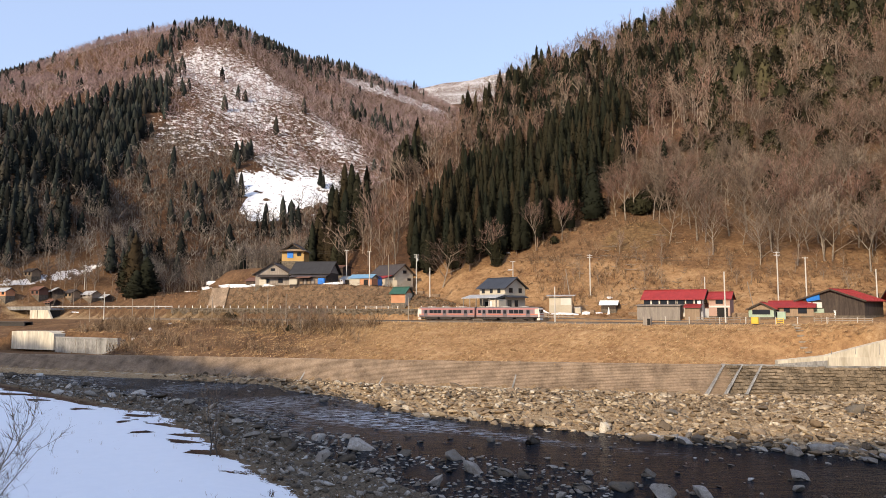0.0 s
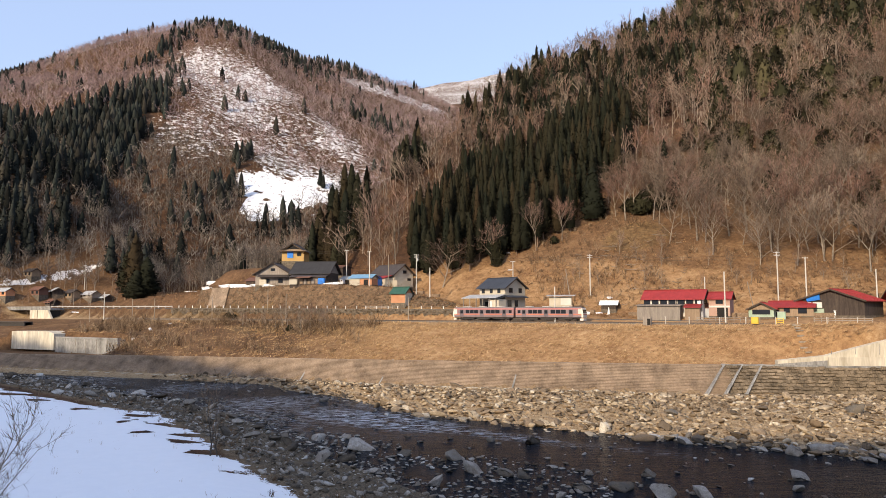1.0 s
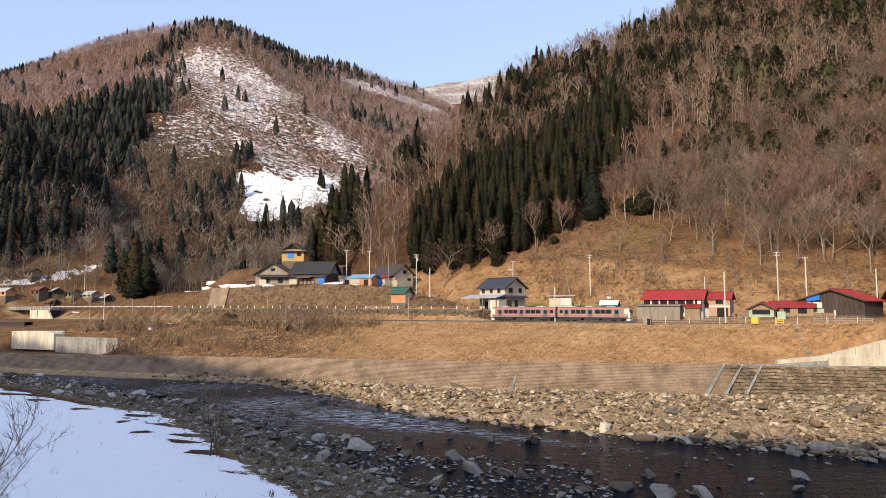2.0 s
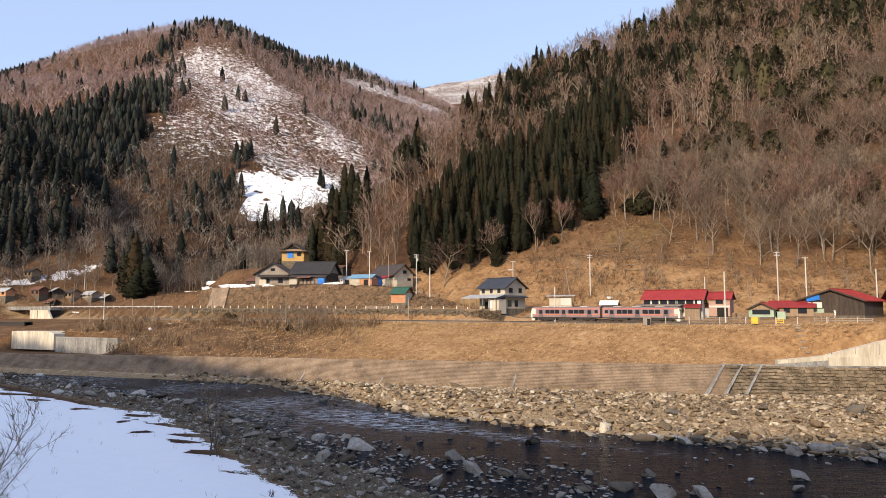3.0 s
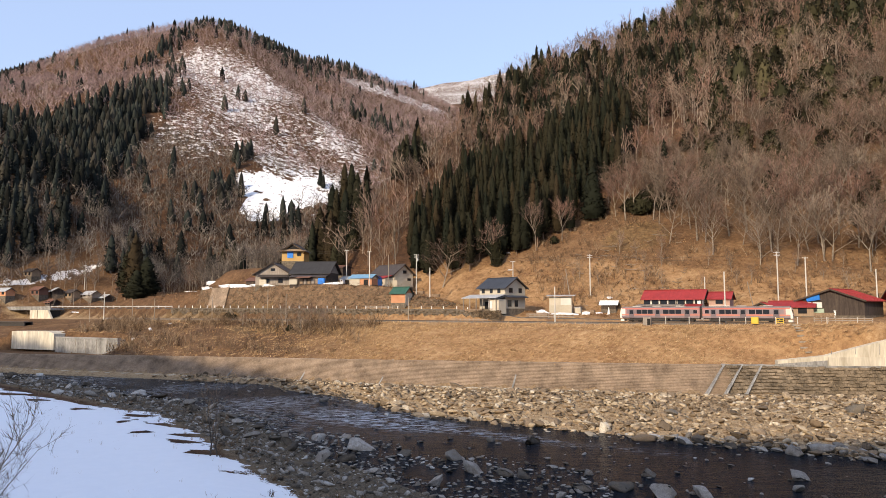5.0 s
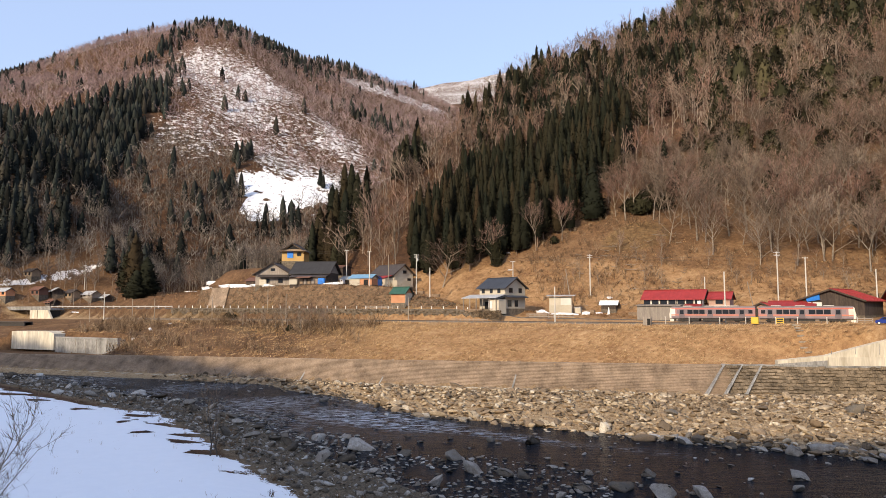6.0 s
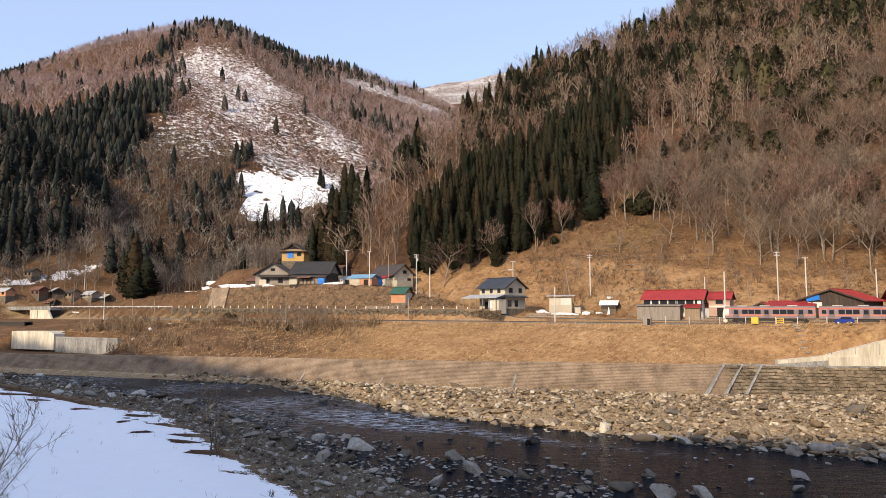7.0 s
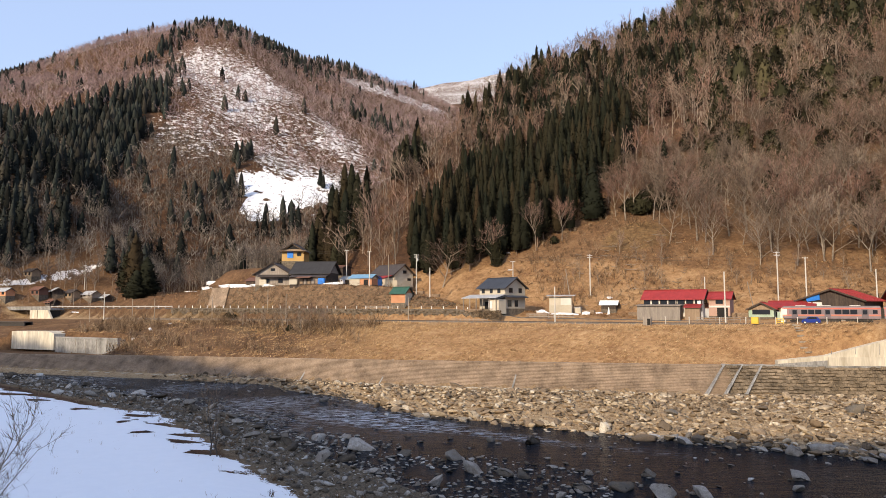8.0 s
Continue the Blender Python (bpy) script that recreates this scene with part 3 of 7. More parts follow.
OLIVE_EVERGREENS = [(118, 262), (147, 236), (206, 313), (190, 345), (147, 308)]
HIGH_EVERGREENS = [(120, 345), (151, 309), (200, 340), (300, 330), (400, 560), (190, 560), (150, 441)]


def cedar_share(x, y):
    """How likely a cedar is to stand at a place of the hill."""
    p = 0.02 + 0 * x
    for cx, cy, rx, ry, q in ((66, 408, 30, 16, 0.8), (44, 394, 16, 12, 0.5), (128, 398, 15, 20, 0.75), (14, 392, 5, 5, 0.9), (104, 372, 20, 24, 0.4), (60, 362, 34, 22, 0.3), (150, 440, 30, 30, 0.3), (225, 430, 40, 60, 0.4)):
        p = np.maximum(p, q * np.clip(2 * in_oval(x, y, cx, cy, rx, ry), 0, 1))
    for poly in (CEDAR_GROVE, SPUR_CEDARS, COL_CEDARS):
        p = np.where(inside(x, y, poly), 0.96, p)
    return p


def on_hill(x, y):
    return (y > hill_foot(x) + wood_edge(x)) & (hill_share(x, y) < 1.05) & (x < 25 + 0.7 * y) & (x > -0.27 * y)


def build_hill_wood():
    bare_meshes = tree_meshes("bare_tree", BARE_NEAR, BARK, TWIGS)
    cedar_meshes = tree_meshes("cedar", CEDAR_NEAR, CEDAR_BARK, NEEDLES)
    # cedars
    x, y, r, rng = scatter(1, -110, 330, 150, 600, 4.7)
    ok = on_hill(x, y) & (r < cedar_share(x, y))
    x, y = x[ok], y[ok]
    rest = []
    for n, k in enumerate(np.argsort(y - 0.2 * x)):
        turn, dense = rng.random() * 6.28, inside(x[k], y[k], CEDAR_GROVE)
        sh = (0.7 + 0.45 * rng.random()) * (1.0 if dense else 0.82)
        sw = (0.8 + 0.35 * rng.random()) * (0.95 if dense else 1.0)
        if n < 290:
            plant_tree("cedar_tree", cedar_meshes[rng.integers(4)], x[k], y[k], (sw, sw, sh), turn, "tall dark green cedar on the hillside", "tree", "cedars of the hillside")
        else:
            rest.append((x[k], y[k], float(height(x[k], y[k])), sw * 1.05, sh * 1.1, turn, rng.integers(3)))
    joined("hillside_cedar_wood", CEDAR_MID, rest, (CEDAR_BARK, NEEDLES), "dark green cedars among the hillside wood", "wood")
    # bare trees
    x, y, r, rng = scatter(4, -110, 330, 150, 600, 6.6)
    ok = on_hill(x, y) & (cedar_share(x, y) < 0.9) & (r < 1.0 - 0.6 * cedar_share(x, y))
    x, y = x[ok], y[ok]
    clump = fbm(x, y, 30, 2, 33)
    rest = []
    for n, k in enumerate(np.argsort(y - 0.25 * x)):
        turn = rng.random() * 6.28
        sh = (0.68 + 0.45 * rng.random()) * (0.75 + 0.6 * clump[k])
        if x[k] > 70 and y[k] < hill_foot(x[k]) + wood_edge(x[k]) + 45:
            sh *= 1.18
        sw = sh * (0.9 + 0.45 * rng.random())
        if n < 295:
            plant_tree("bare_tree", bare_meshes[rng.integers(6)], x[k], y[k], (sw, sw, sh), turn, "leafless brown broadleaved tree on the hillside", "tree", "bare trees of the hillside")
        else:
            rest.append((x[k], y[k], float(height(x[k], y[k])), sw, sh, turn, rng.integers(4)))
    joined("hillside_bare_wood", BARE_MID, rest, (BARK, TWIGS), "leafless brown broadleaved wood on the steep hillside", "wood")


build_hill_wood()


# ---------------------------------------------------------------- the mountain across the side valley
SPUR_BELT = [(-242, 667), (-302, 815), (-324, 800), (-290, 640), (-330, 560), (-340, 500), (-290, 470), (-233, 485), (-234, 544), (-236, 596)]
LEFT_WOOD = [(-210, 335), (-190, 359), (-200, 422), (-241, 491), (-292, 532), (-308, 553), (-400, 610), (-520, 560), (-430, 420), (-300, 320)]
SIDE_BELT = [(-117, 847), (-65, 846), (-53, 782), (-106, 789)]
LOW_BELT = [(-168, 465), (-146, 478), (-155, 516), (-178, 502)]


def build_mountain_wood():
    x, y, r, rng = scatter(2, -760, 120, 318, 1330, 7.1)
    x2, y2, r2, rng = scatter(7, -400, 20, 318, 570, 6.6)  # the wood is thicker low down
    x, y, r = np.concatenate([x, x2]), np.concatenate([y, y2]), np.concatenate([r, r2])
    z = height(x, y)
    crest = line(*[(a, b) for a, b, c in MAIN_RIDGE])
    ok = (x > -0.68 * y - 10) & (z > np.where(x > -130, 25.5, 25)) & ~((x > -60) & (hill_share(x, y) < 1.1) & (y < 480)) & (x < 0.13 * y - 40) & (y < crest(x) + 14)
    x, y, z, r = x[ok], y[ok], z[ok], r[ok]
    snow = snow_cover(x, y, z)
    field = (snow > 0.6) | (in_oval(x, y, -107, 548, 18, 16) > 0.5)
    keep = (rng.random(len(x)) > np.clip(snow * 0.8, 0, 0.3)) & ~field
    x, y, z, r, snow = x[keep], y[keep], z[keep], r[keep], snow[keep]
    clump = fbm(x, y, 60, 3, 41)
    p = 0.012 + np.clip(clump - 0.62, 0, 1) * 0.8
    for poly, q in ((SPUR_BELT, 0.92), (LEFT_WOOD, 0.68), (SIDE_BELT, 0.6), (LOW_BELT, 0.4)):
        p = np.where(inside(x, y, poly), q * np.clip(clump * 3.0 - 0.5, 0.4, 1), p)
    p = np.where((snow > 0.3) & (y < 900), p * 0.25, p)
    for cx, cy, rx, ry, q in ((-260, 985, 75, 40, 0.5), (-150, 1130, 60, 40, 0.3), (-350, 797, 12, 12, 0.7), (-231, 497, 16, 16, 0.6), (-160, 555, 5, 14, 0.8), (-150, 400, 26, 40, 0.08), (-900, 1180, 320, 90, 0.9), (-345, 880, 14, 70, 0.4)):
        p = np.maximum(p, q * np.clip(2 * in_oval(x, y, cx, cy, rx, ry), 0, 1))
    con = r < p
    bare, low, cone = [], [], []
    for k in range(len(x)):
        turn = rng.random() * 6.28
        near = y[k] < 430
        if con[k]:
            cone.append((x[k], y[k], z[k] - 0.3, 0.95 + 0.5 * rng.random(), (0.68 + 0.42 * rng.random()) * (1.05 if near else 0.95), turn, rng.integers(3) + (3 if near else 0)))
        else:
            near = y[k] < 395
            sh = (0.55 if near else 0.75) + 0.35 * rng.random()
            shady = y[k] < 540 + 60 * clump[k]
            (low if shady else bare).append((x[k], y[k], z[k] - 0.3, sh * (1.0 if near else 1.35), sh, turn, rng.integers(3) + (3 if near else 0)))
    # the few cedars at the foot of the snowy field
    for cx, cy, tall in ((-101, 467, 0.95), (-97, 469, 1.05), (-105, 463, 0.7), (-116, 456, 0.9), (-120, 453, 0.6), (-111, 458, 0.65), (-84, 470, 0.7), (-97, 552, 0.8), (-94, 549, 0.6)):
        cone.append((cx, cy, float(height(np.array([cx * 1.0]), np.array([cy * 1.0]))[0]) - 0.3, tall + 0.2, tall, cx * 1.7, 3 + cx % 3))
    joined("lower_bare_wood", BARE_FAR + BARE_MID, low, (BARK, SHADED_TWIGS), "leafless grey-brown wood at the mountain's foot, shade in its colour", "wood")
    joined("mountain_bare_wood", BARE_FAR + BARE_MID, bare, (BARK, HAZED_TWIGS), "leafless reddish brown wood on the mountain, haze in its colour", "wood")
    joined("mountain_cedar_wood", CEDAR_FAR + CEDAR_MID, cone, (CEDAR_BARK, HAZED_NEEDLES), "dark cedars on the mountain, haze in their colour", "wood")


build_mountain_wood()


# ---------------------------------------------------------------- made surfaces
CONCRETE = mottled("pale_concrete", (0.4, 0.34, 0.25), (0.74, 0.67, 0.53), 0.6, 0.85, fine=5, stretch=(1, 1, 0.14))
OLD_CONCRETE = mottled("weathered_concrete", (0.14, 0.132, 0.118), (0.36, 0.345, 0.315), 0.5, 0.9, fine=8, stretch=(1, 1, 0.3))
DARK_STONE = mottled("mossy_stone", (0.07, 0.055, 0.037), (0.25, 0.19, 0.125), 0.9, 0.95, relief=0.6, fine=6)
BLOCKS = mottled("revetment_concrete", (0.115, 0.08, 0.052), (0.31, 0.228, 0.155), 0.3, 0.92, relief=0.9, fine=9)
STONE_WALL = mottled("field_stone", (0.08, 0.065, 0.048), (0.2, 0.16, 0.115), 1.3, 0.95, relief=0.7, fine=4)
BANK_STONE = mottled("earthy_bank_stone", (0.07, 0.042, 0.024), (0.24, 0.15, 0.082), 0.5, 0.95, relief=0.9, fine=7)
STEEL = mottled("galvanised_steel", (0.5, 0.5, 0.48), (0.65, 0.64, 0.6), 3, 0.5, 0.4, relief=0.0)
POLE = mottled("pole_concrete", (0.45, 0.42, 0.37), (0.6, 0.57, 0.5), 2, 0.8, relief=0.1)
POLE_WOOD = mottled("weathered_pole_timber", (0.24, 0.2, 0.15), (0.38, 0.32, 0.25), 2, 0.9, stretch=(1, 1, 0.1))
RAIL_STEEL = mottled("rail_steel", (0.12, 0.08, 0.06), (0.2, 0.15, 0.11), 2, 0.5, 0.6, relief=0.0)
SLEEPER = mottled("sleeper_timber", (0.06, 0.045, 0.035), (0.12, 0.1, 0.08), 4, 0.9)
ASPHALT = mottled("asphalt", (0.07, 0.068, 0.065), (0.12, 0.115, 0.11), 1.0, 0.9)
WHITE = mottled("white_paint", (0.68, 0.67, 0.63), (0.8, 0.79, 0.76), 2, 0.6, relief=0.05)
DARK_METAL = mottled("underframe_grime", (0.03, 0.028, 0.026), (0.07, 0.06, 0.05), 3, 0.7, 0.3)


def sweep(name, xs, section, ys, material, parent=None, closed=True):
    """A long strip: section gives (offset, height) pairs at each x, ys the line that it follows."""
    v, f = [], []
    n = None
    for x in xs:
        pts = section(x)
        n = len(pts)
        y = float(ys(x))
        v += [(x, y + o, h) for o, h in pts]
    for k in range(len(xs) - 1):
        for j in range(n if closed else n - 1):
            a, b = k * n + j, k * n + (j + 1) % n
            f.append((a, b, b + n, a + n))
    if closed:
        f += [tuple(range(n))[::-1], tuple((len(xs) - 1) * n + j for j in range(n))]
    me = mesh_of(name, v, f, material)
    bm = bmesh.new()
    bm.from_mesh(me)
    bmesh.ops.recalc_face_normals(bm, faces=bm.faces[:])
    bm.to_mesh(me)
    bm.free()
    ob = new(name, me)
    if parent:
        ob.parent = parent
    return ob


# ---------------------------------------------------------------- revetment of the far bank
def batter(x):
    """How far the river wall leans back: like the revetment at its start, steeper further on."""
    return 2.1 + 2.5 * min(1.0, max(0.0, (75.0 - x) / 10.0))


def build_revetment():
    courses = 21

    def steps_at(x):
        top = float(wall_top(x))
        pts = []
        for k in range(courses):
            t0, t1 = k / courses, (k + 1) / courses
            z0, z1 = 0.4 + (top - 0.4) * t0, 0.4 + (top - 0.4) * t1
            o = -0.25 + 4.6 * t0
            wob = 0.05 * float(grain(x, k * 3.1, 0.9, 4))
            pts += [(o + 0.06 - wob, z0 + 0.05), (o + 4.6 / courses - 0.04 - wob, z1 - 0.06), (o + 4.6 / courses + 0.1, z1)]
        return pts + [(5.4, top), (5.4, 0.0), (0.6, -0.6), (-0.3, -0.6)]
    rev = sweep("revetment", np.arange(-150, 55.5, 1.3), steps_at, wall_foot, BLOCKS)
    tagged(rev, "sloping river revetment of weathered concrete blocks in courses", "revetment", kind="structure")
    toe = sweep("trim_toe", np.arange(-150, 50, 4.0), lambda x: [(-1.3, 0.2), (-1.3, 0.95), (-0.1, 0.95), (-0.1, 0.2)], wall_foot, CONCRETE)
    tagged(toe, "pale concrete toe beam along the revetment", "toe beam", kind="structure")

    def stone_at(x):
        pts = []
        for k in range(9):
            z0, o = 0.5 + 5.6 * k / 9, -0.2 + batter(x) * k / 9
            pts += [(o - 0.1 * float(grain(x, k * 2.2, 0.7, 8)), z0 + 0.06), (o + 0.16 - 0.1 * float(grain(x, k * 2.2, 0.7, 8)), z0 + 0.58)]
        return pts + [(batter(x) - 0.2, 6.1), (5.4, 6.2), (5.4, 0.0), (-0.2, -0.3)]
    wall = sweep("wall_river", np.arange(55.2, 128, 0.8), stone_at, wall_foot, DARK_STONE)
    tagged(wall, "dark mossy stone retaining wall above the gravel bar", "retaining wall", kind="structure")
    cap = sweep("trim_cap", np.arange(56.0, 128, 4), lambda x: [(batter(x) - 0.5, 6.05), (batter(x) - 0.5, 6.35), (batter(x) + 0.3, 6.35), (batter(x) + 0.3, 6.05)], wall_foot, OLD_CONCRETE)
    tagged(cap, "concrete coping of the river wall", "coping", kind="structure")
    # flight of steps between two ribs
    stair = thing("river_stairs", pose(0, 0, 0), "weathered concrete steps down the revetment between sloping ribs", "stairs", kind="structure")
    for k in range(18):
        z, o = 0.5 + 5.6 * k / 18, -0.2 + 4.6 * k / 18
        y = float(wall_foot(50.2)) + o
        lo = 50.3 + k * 0.3
        part("step", boxes(((lo, y - 0.75, z - 0.6), (lo + 3.1, y + 0.2, z + 0.3))), BLOCKS, stair)
    for x0 in (50.0, 53.4, 57.2):
        bm = bmesh.new()
        y = float(wall_foot(x0 + 1))
        prism(bm, [(y - 1.3, 0.2), (y - 1.3, 0.75), (y + 3.7, 6.5), (y + 5.0, 6.4), (y + 5.0, 5.0), (y + 0.6, 0.2)], x0, x0 + 0.3, axis=0)
        for v in bm.verts:
            v.co.x += (v.co.z - 0.5) * 0.97
        part("rib", bm, OLD_CONCRETE, stair)
    for x0, s in ((-14.5, 0.55), (-33.5, 0.45), (14, 0.4), (-53, 0.5)):
        rib = bmesh.new()
        y = float(wall_foot(x0))
        prism(rib, [(y - 0.5, 0.5), (y - 0.5, 0.85), (y + 4.3, float(wall_top(x0)) + 0.12), (y + 4.3, float(wall_top(x0)) - 0.4)], x0, x0 + 0.3, axis=0)
        for v in rib.verts:
            v.co.x += (v.co.z - 0.5) * s
        tagged(part("trim_rib", rib, OLD_CONCRETE), "sloping concrete rib on the revetment", "rib", kind="structure")


build_revetment()


def build_bank_walls():
    # ramp wall of pale concrete under the houses
    w = thing("ramp_wall", pose(66.0, 141.0, 0, 0, 0, -7.0), "pale concrete ramp wall with streaked face", "retaining wall", kind="structure")
    bm = prism(bmesh.new(), [(0, 5.6), (0, 7.2), (9, 8.2), (24, 12.3), (29, 13.8), (60, 14.8), (60, 5.6)], -0.5, 1.2, axis=1)
    part("upper_wall", bm, CONCRETE, w)
    bm = prism(bmesh.new(), [(9.3, 5.4), (9.3, 7.9), (60, 8.4), (60, 5.4)], -0.9, -0.45, axis=1)
    part("lower_wall", bm, CONCRETE, w)
    bm = prism(bmesh.new(), [(-0.6, 5.3), (-0.6, 6.5), (9.2, 7.3), (9.2, 5.3)], -0.75, -0.45, axis=1)
    part("plinth", bm, OLD_CONCRETE, w)
    for k in range(6):
        part("joint", boxes(((10 + k * 4.4, -0.56, 8.5), (10.1 + k * 4.4, -0.46, 8.6 + min(3.0, 0.6 + k * 0.7)))), OLD_CONCRETE, w)
    # long retaining wall at the shelf
    turn = math.degrees(math.atan(-0.519))
    s = thing("shelf_wall", pose(-124, 228, 0, 0, 0, turn), "concrete retaining wall, pale in one stretch and grey in the next", "retaining wall", kind="structure")
    bm = prism(bmesh.new(), [(0, 3.4), (0, 8.6), (29.6, 8.2), (29.6, 3.4)], -0.3, 4.2, axis=1)
    part("grey_wall", bm, OLD_CONCRETE, s, "grey stretch")
    part("coping", boxes(((0, -0.45, 8.25), (29.6, 0.9, 8.7))), OLD_CONCRETE, s)
    bm = prism(bmesh.new(), [(-22, 4.4), (-22, 10.2), (-3, 10.4), (0.2, 9.6), (0.2, 4.4)], -0.9, 4.2, axis=1)
    part("pale_wall", bm, CONCRETE, s, "pale stretch")
    for k in range(5):
        part("joint", boxes(((5 + k * 5, -0.34, 3.4), (5.12 + k * 5, -0.28, 8.2))), DARK_STONE, s)
    # stone wall that carries the road beside the railway
    off = lambda x: track_y(x)
    wall = sweep("wall_road", np.arange(-104, 12.1, 0.9),
                 lambda x: [(5.0 - 0.14 * float(grain(x, 1, 0.8, 6)), 13.2), (5.25 - 0.14 * float(grain(x, 7, 0.8, 7)), 14.4), (5.5 - 0.14 * float(grain(x, 11, 0.8, 8)), 15.6), (5.9, float(road_level(x)) + 0.1), (7.6, float(road_level(x)) + 0.12), (7.6, 13.0)], off, STONE_WALL)
    tagged(wall, "rough field-stone retaining wall under the road", "retaining wall", kind="structure")
    road = sweep("road", np.arange(-200, 70, 3.0), lambda x: [(7.6, float(road_level(x)) - 0.2), (7.6, float(road_level(x)) + 0.14), (12.0, float(road_level(x)) + 0.14), (12.0, float(road_level(x)) - 0.2)], off, ASPHALT)
    tagged(road, "narrow grey asphalt village road", "road", kind="structure")
    # white marker posts on the kerb
    for k in range(34):
        x = -101 + k * 3.5 - (0.4 if k % 3 else 0)
        z = float(road_level(x))
        p = thing("marker_post", pose(x, float(off(x)) + 7.4, z), "short white concrete marker post at the road edge", "post", "road marker posts")
        part("post", boxes(((-0.11, -0.11, 0), (0.11, 0.11, 0.95)), bevel=0.03), WHITE, p)
        part("cap", boxes(((-0.13, -0.13, 0.95), (0.13, 0.13, 1.02))), WHITE, p)


    bank = sweep("wall_terrace", np.arange(-96, 2, 0.9),
                 lambda x: [(14.2 + 5.6 * k / 7 - 0.3 * float(fbm(x, k * 2.0, 2.0, 3, 44)), float(road_level(x)) + 0.2 + (float(terrace(x)) - float(road_level(x))) * k / 7 - 0.2) for k in range(8)] + [(21.0, float(terrace(x)) - 0.3), (21.0, float(road_level(x)) - 1.0), (14.5, float(road_level(x)) - 1.0)], off, BANK_STONE)
    tagged(bank, "steep rough bank of field stones under the farmhouses", "bank", kind="structure")


    panel = sweep("wall_slope_panel", np.arange(-90, -81.9, 2.0), lambda x: [(13.4, float(road_level(x))), (19.0, float(terrace(x)) + 0.2), (20.5, float(terrace(x)) + 0.2), (20.5, float(road_level(x))), (13.4, float(road_level(x)) - 0.6)], off, BLOCKS)
    tagged(panel, "grey concrete slope panel in the terrace bank", "retaining wall", kind="structure")


build_bank_walls()


# ---------------------------------------------------------------- railway
ALONG = Vector((0.8529, -0.522, 0.0))
TURN = math.degrees(math.atan2(ALONG.y, ALONG.x))
RAIL_TOP = 14.25


def on_track(s, across=0.0, z=0.0):
    """A pose beside the railway: s metres along it, turned with it."""
    x = -6.9 + 0.8529 * s + 0.522 * across
    return pose(x, 206.02 - 0.522 * s + 0.8529 * across, z, 0, 0, TURN)


def build_railway():
    bed = thing("railway", on_track(0, 0, 13.7), "single railway track on brown ballast", "railway", kind="structure")
    bm = prism(bmesh.new(), [(-2.2, -0.25), (-1.5, 0.32), (1.5, 0.32), (2.2, -0.25)], -150, 190, axis=0)
    part("ballast", bm, mottled("ballast", (0.1, 0.08, 0.06), (0.22, 0.18, 0.14), 3, 0.95, relief=0.8, fine=6), bed)
    for y in (-0.55, 0.55):
        part("rail", boxes(((-150, y - 0.035, 0.4), (190, y + 0.035, 0.55))), RAIL_STEEL, bed)
    me = None
    for k in range(300):
        if me is None:
            o = part("sleeper", boxes(((-0.11, -1.05, 0.26), (0.11, 1.05, 0.42))), SLEEPER, bed)
            me = o.data
        else:
            o = new("sleeper", me)
            o.parent = bed
        o.location.x = -80 + k * 0.66


build_railway()

PINK = mottled("pink_carriage_paint", (0.29, 0.165, 0.16), (0.34, 0.2, 0.19), 0.8, 0.45, relief=0.0)
MAUVE = mottled("grey_mauve_carriage_paint", (0.19, 0.145, 0.15), (0.24, 0.185, 0.185), 0.8, 0.45, relief=0.0)
RED_BAND = mottled("red_carriage_band", (0.48, 0.09, 0.06), (0.56, 0.13, 0.08), 0.8, 0.45, relief=0.0)
ORANGE_BAND = mottled("orange_carriage_band", (0.5, 0.16, 0.1), (0.56, 0.2, 0.12), 0.8, 0.45, relief=0.0)
CREAM = mottled("cream_carriage_paint", (0.68, 0.6, 0.5), (0.76, 0.68, 0.58), 0.8, 0.45, relief=0.0)
ROOF_GREY = mottled("carriage_roof", (0.14, 0.11, 0.1), (0.22, 0.18, 0.16), 1.0, 0.7)
GLASS = Mat("dark_window_glass", 0.05).colour((0.02, 0.022, 0.025)).m
DOOR_GREY = mottled("carriage_door", (0.14, 0.11, 0.115), (0.18, 0.14, 0.145), 0.8, 0.45, relief=0.0)
LAMP = Mat("headlamp_lens", 0.2).colour((0.8, 0.76, 0.65)).m
YELLOW = mottled("yellow_paint", (0.62, 0.4, 0.04), (0.7, 0.47, 0.06), 2, 0.5, relief=0.05)


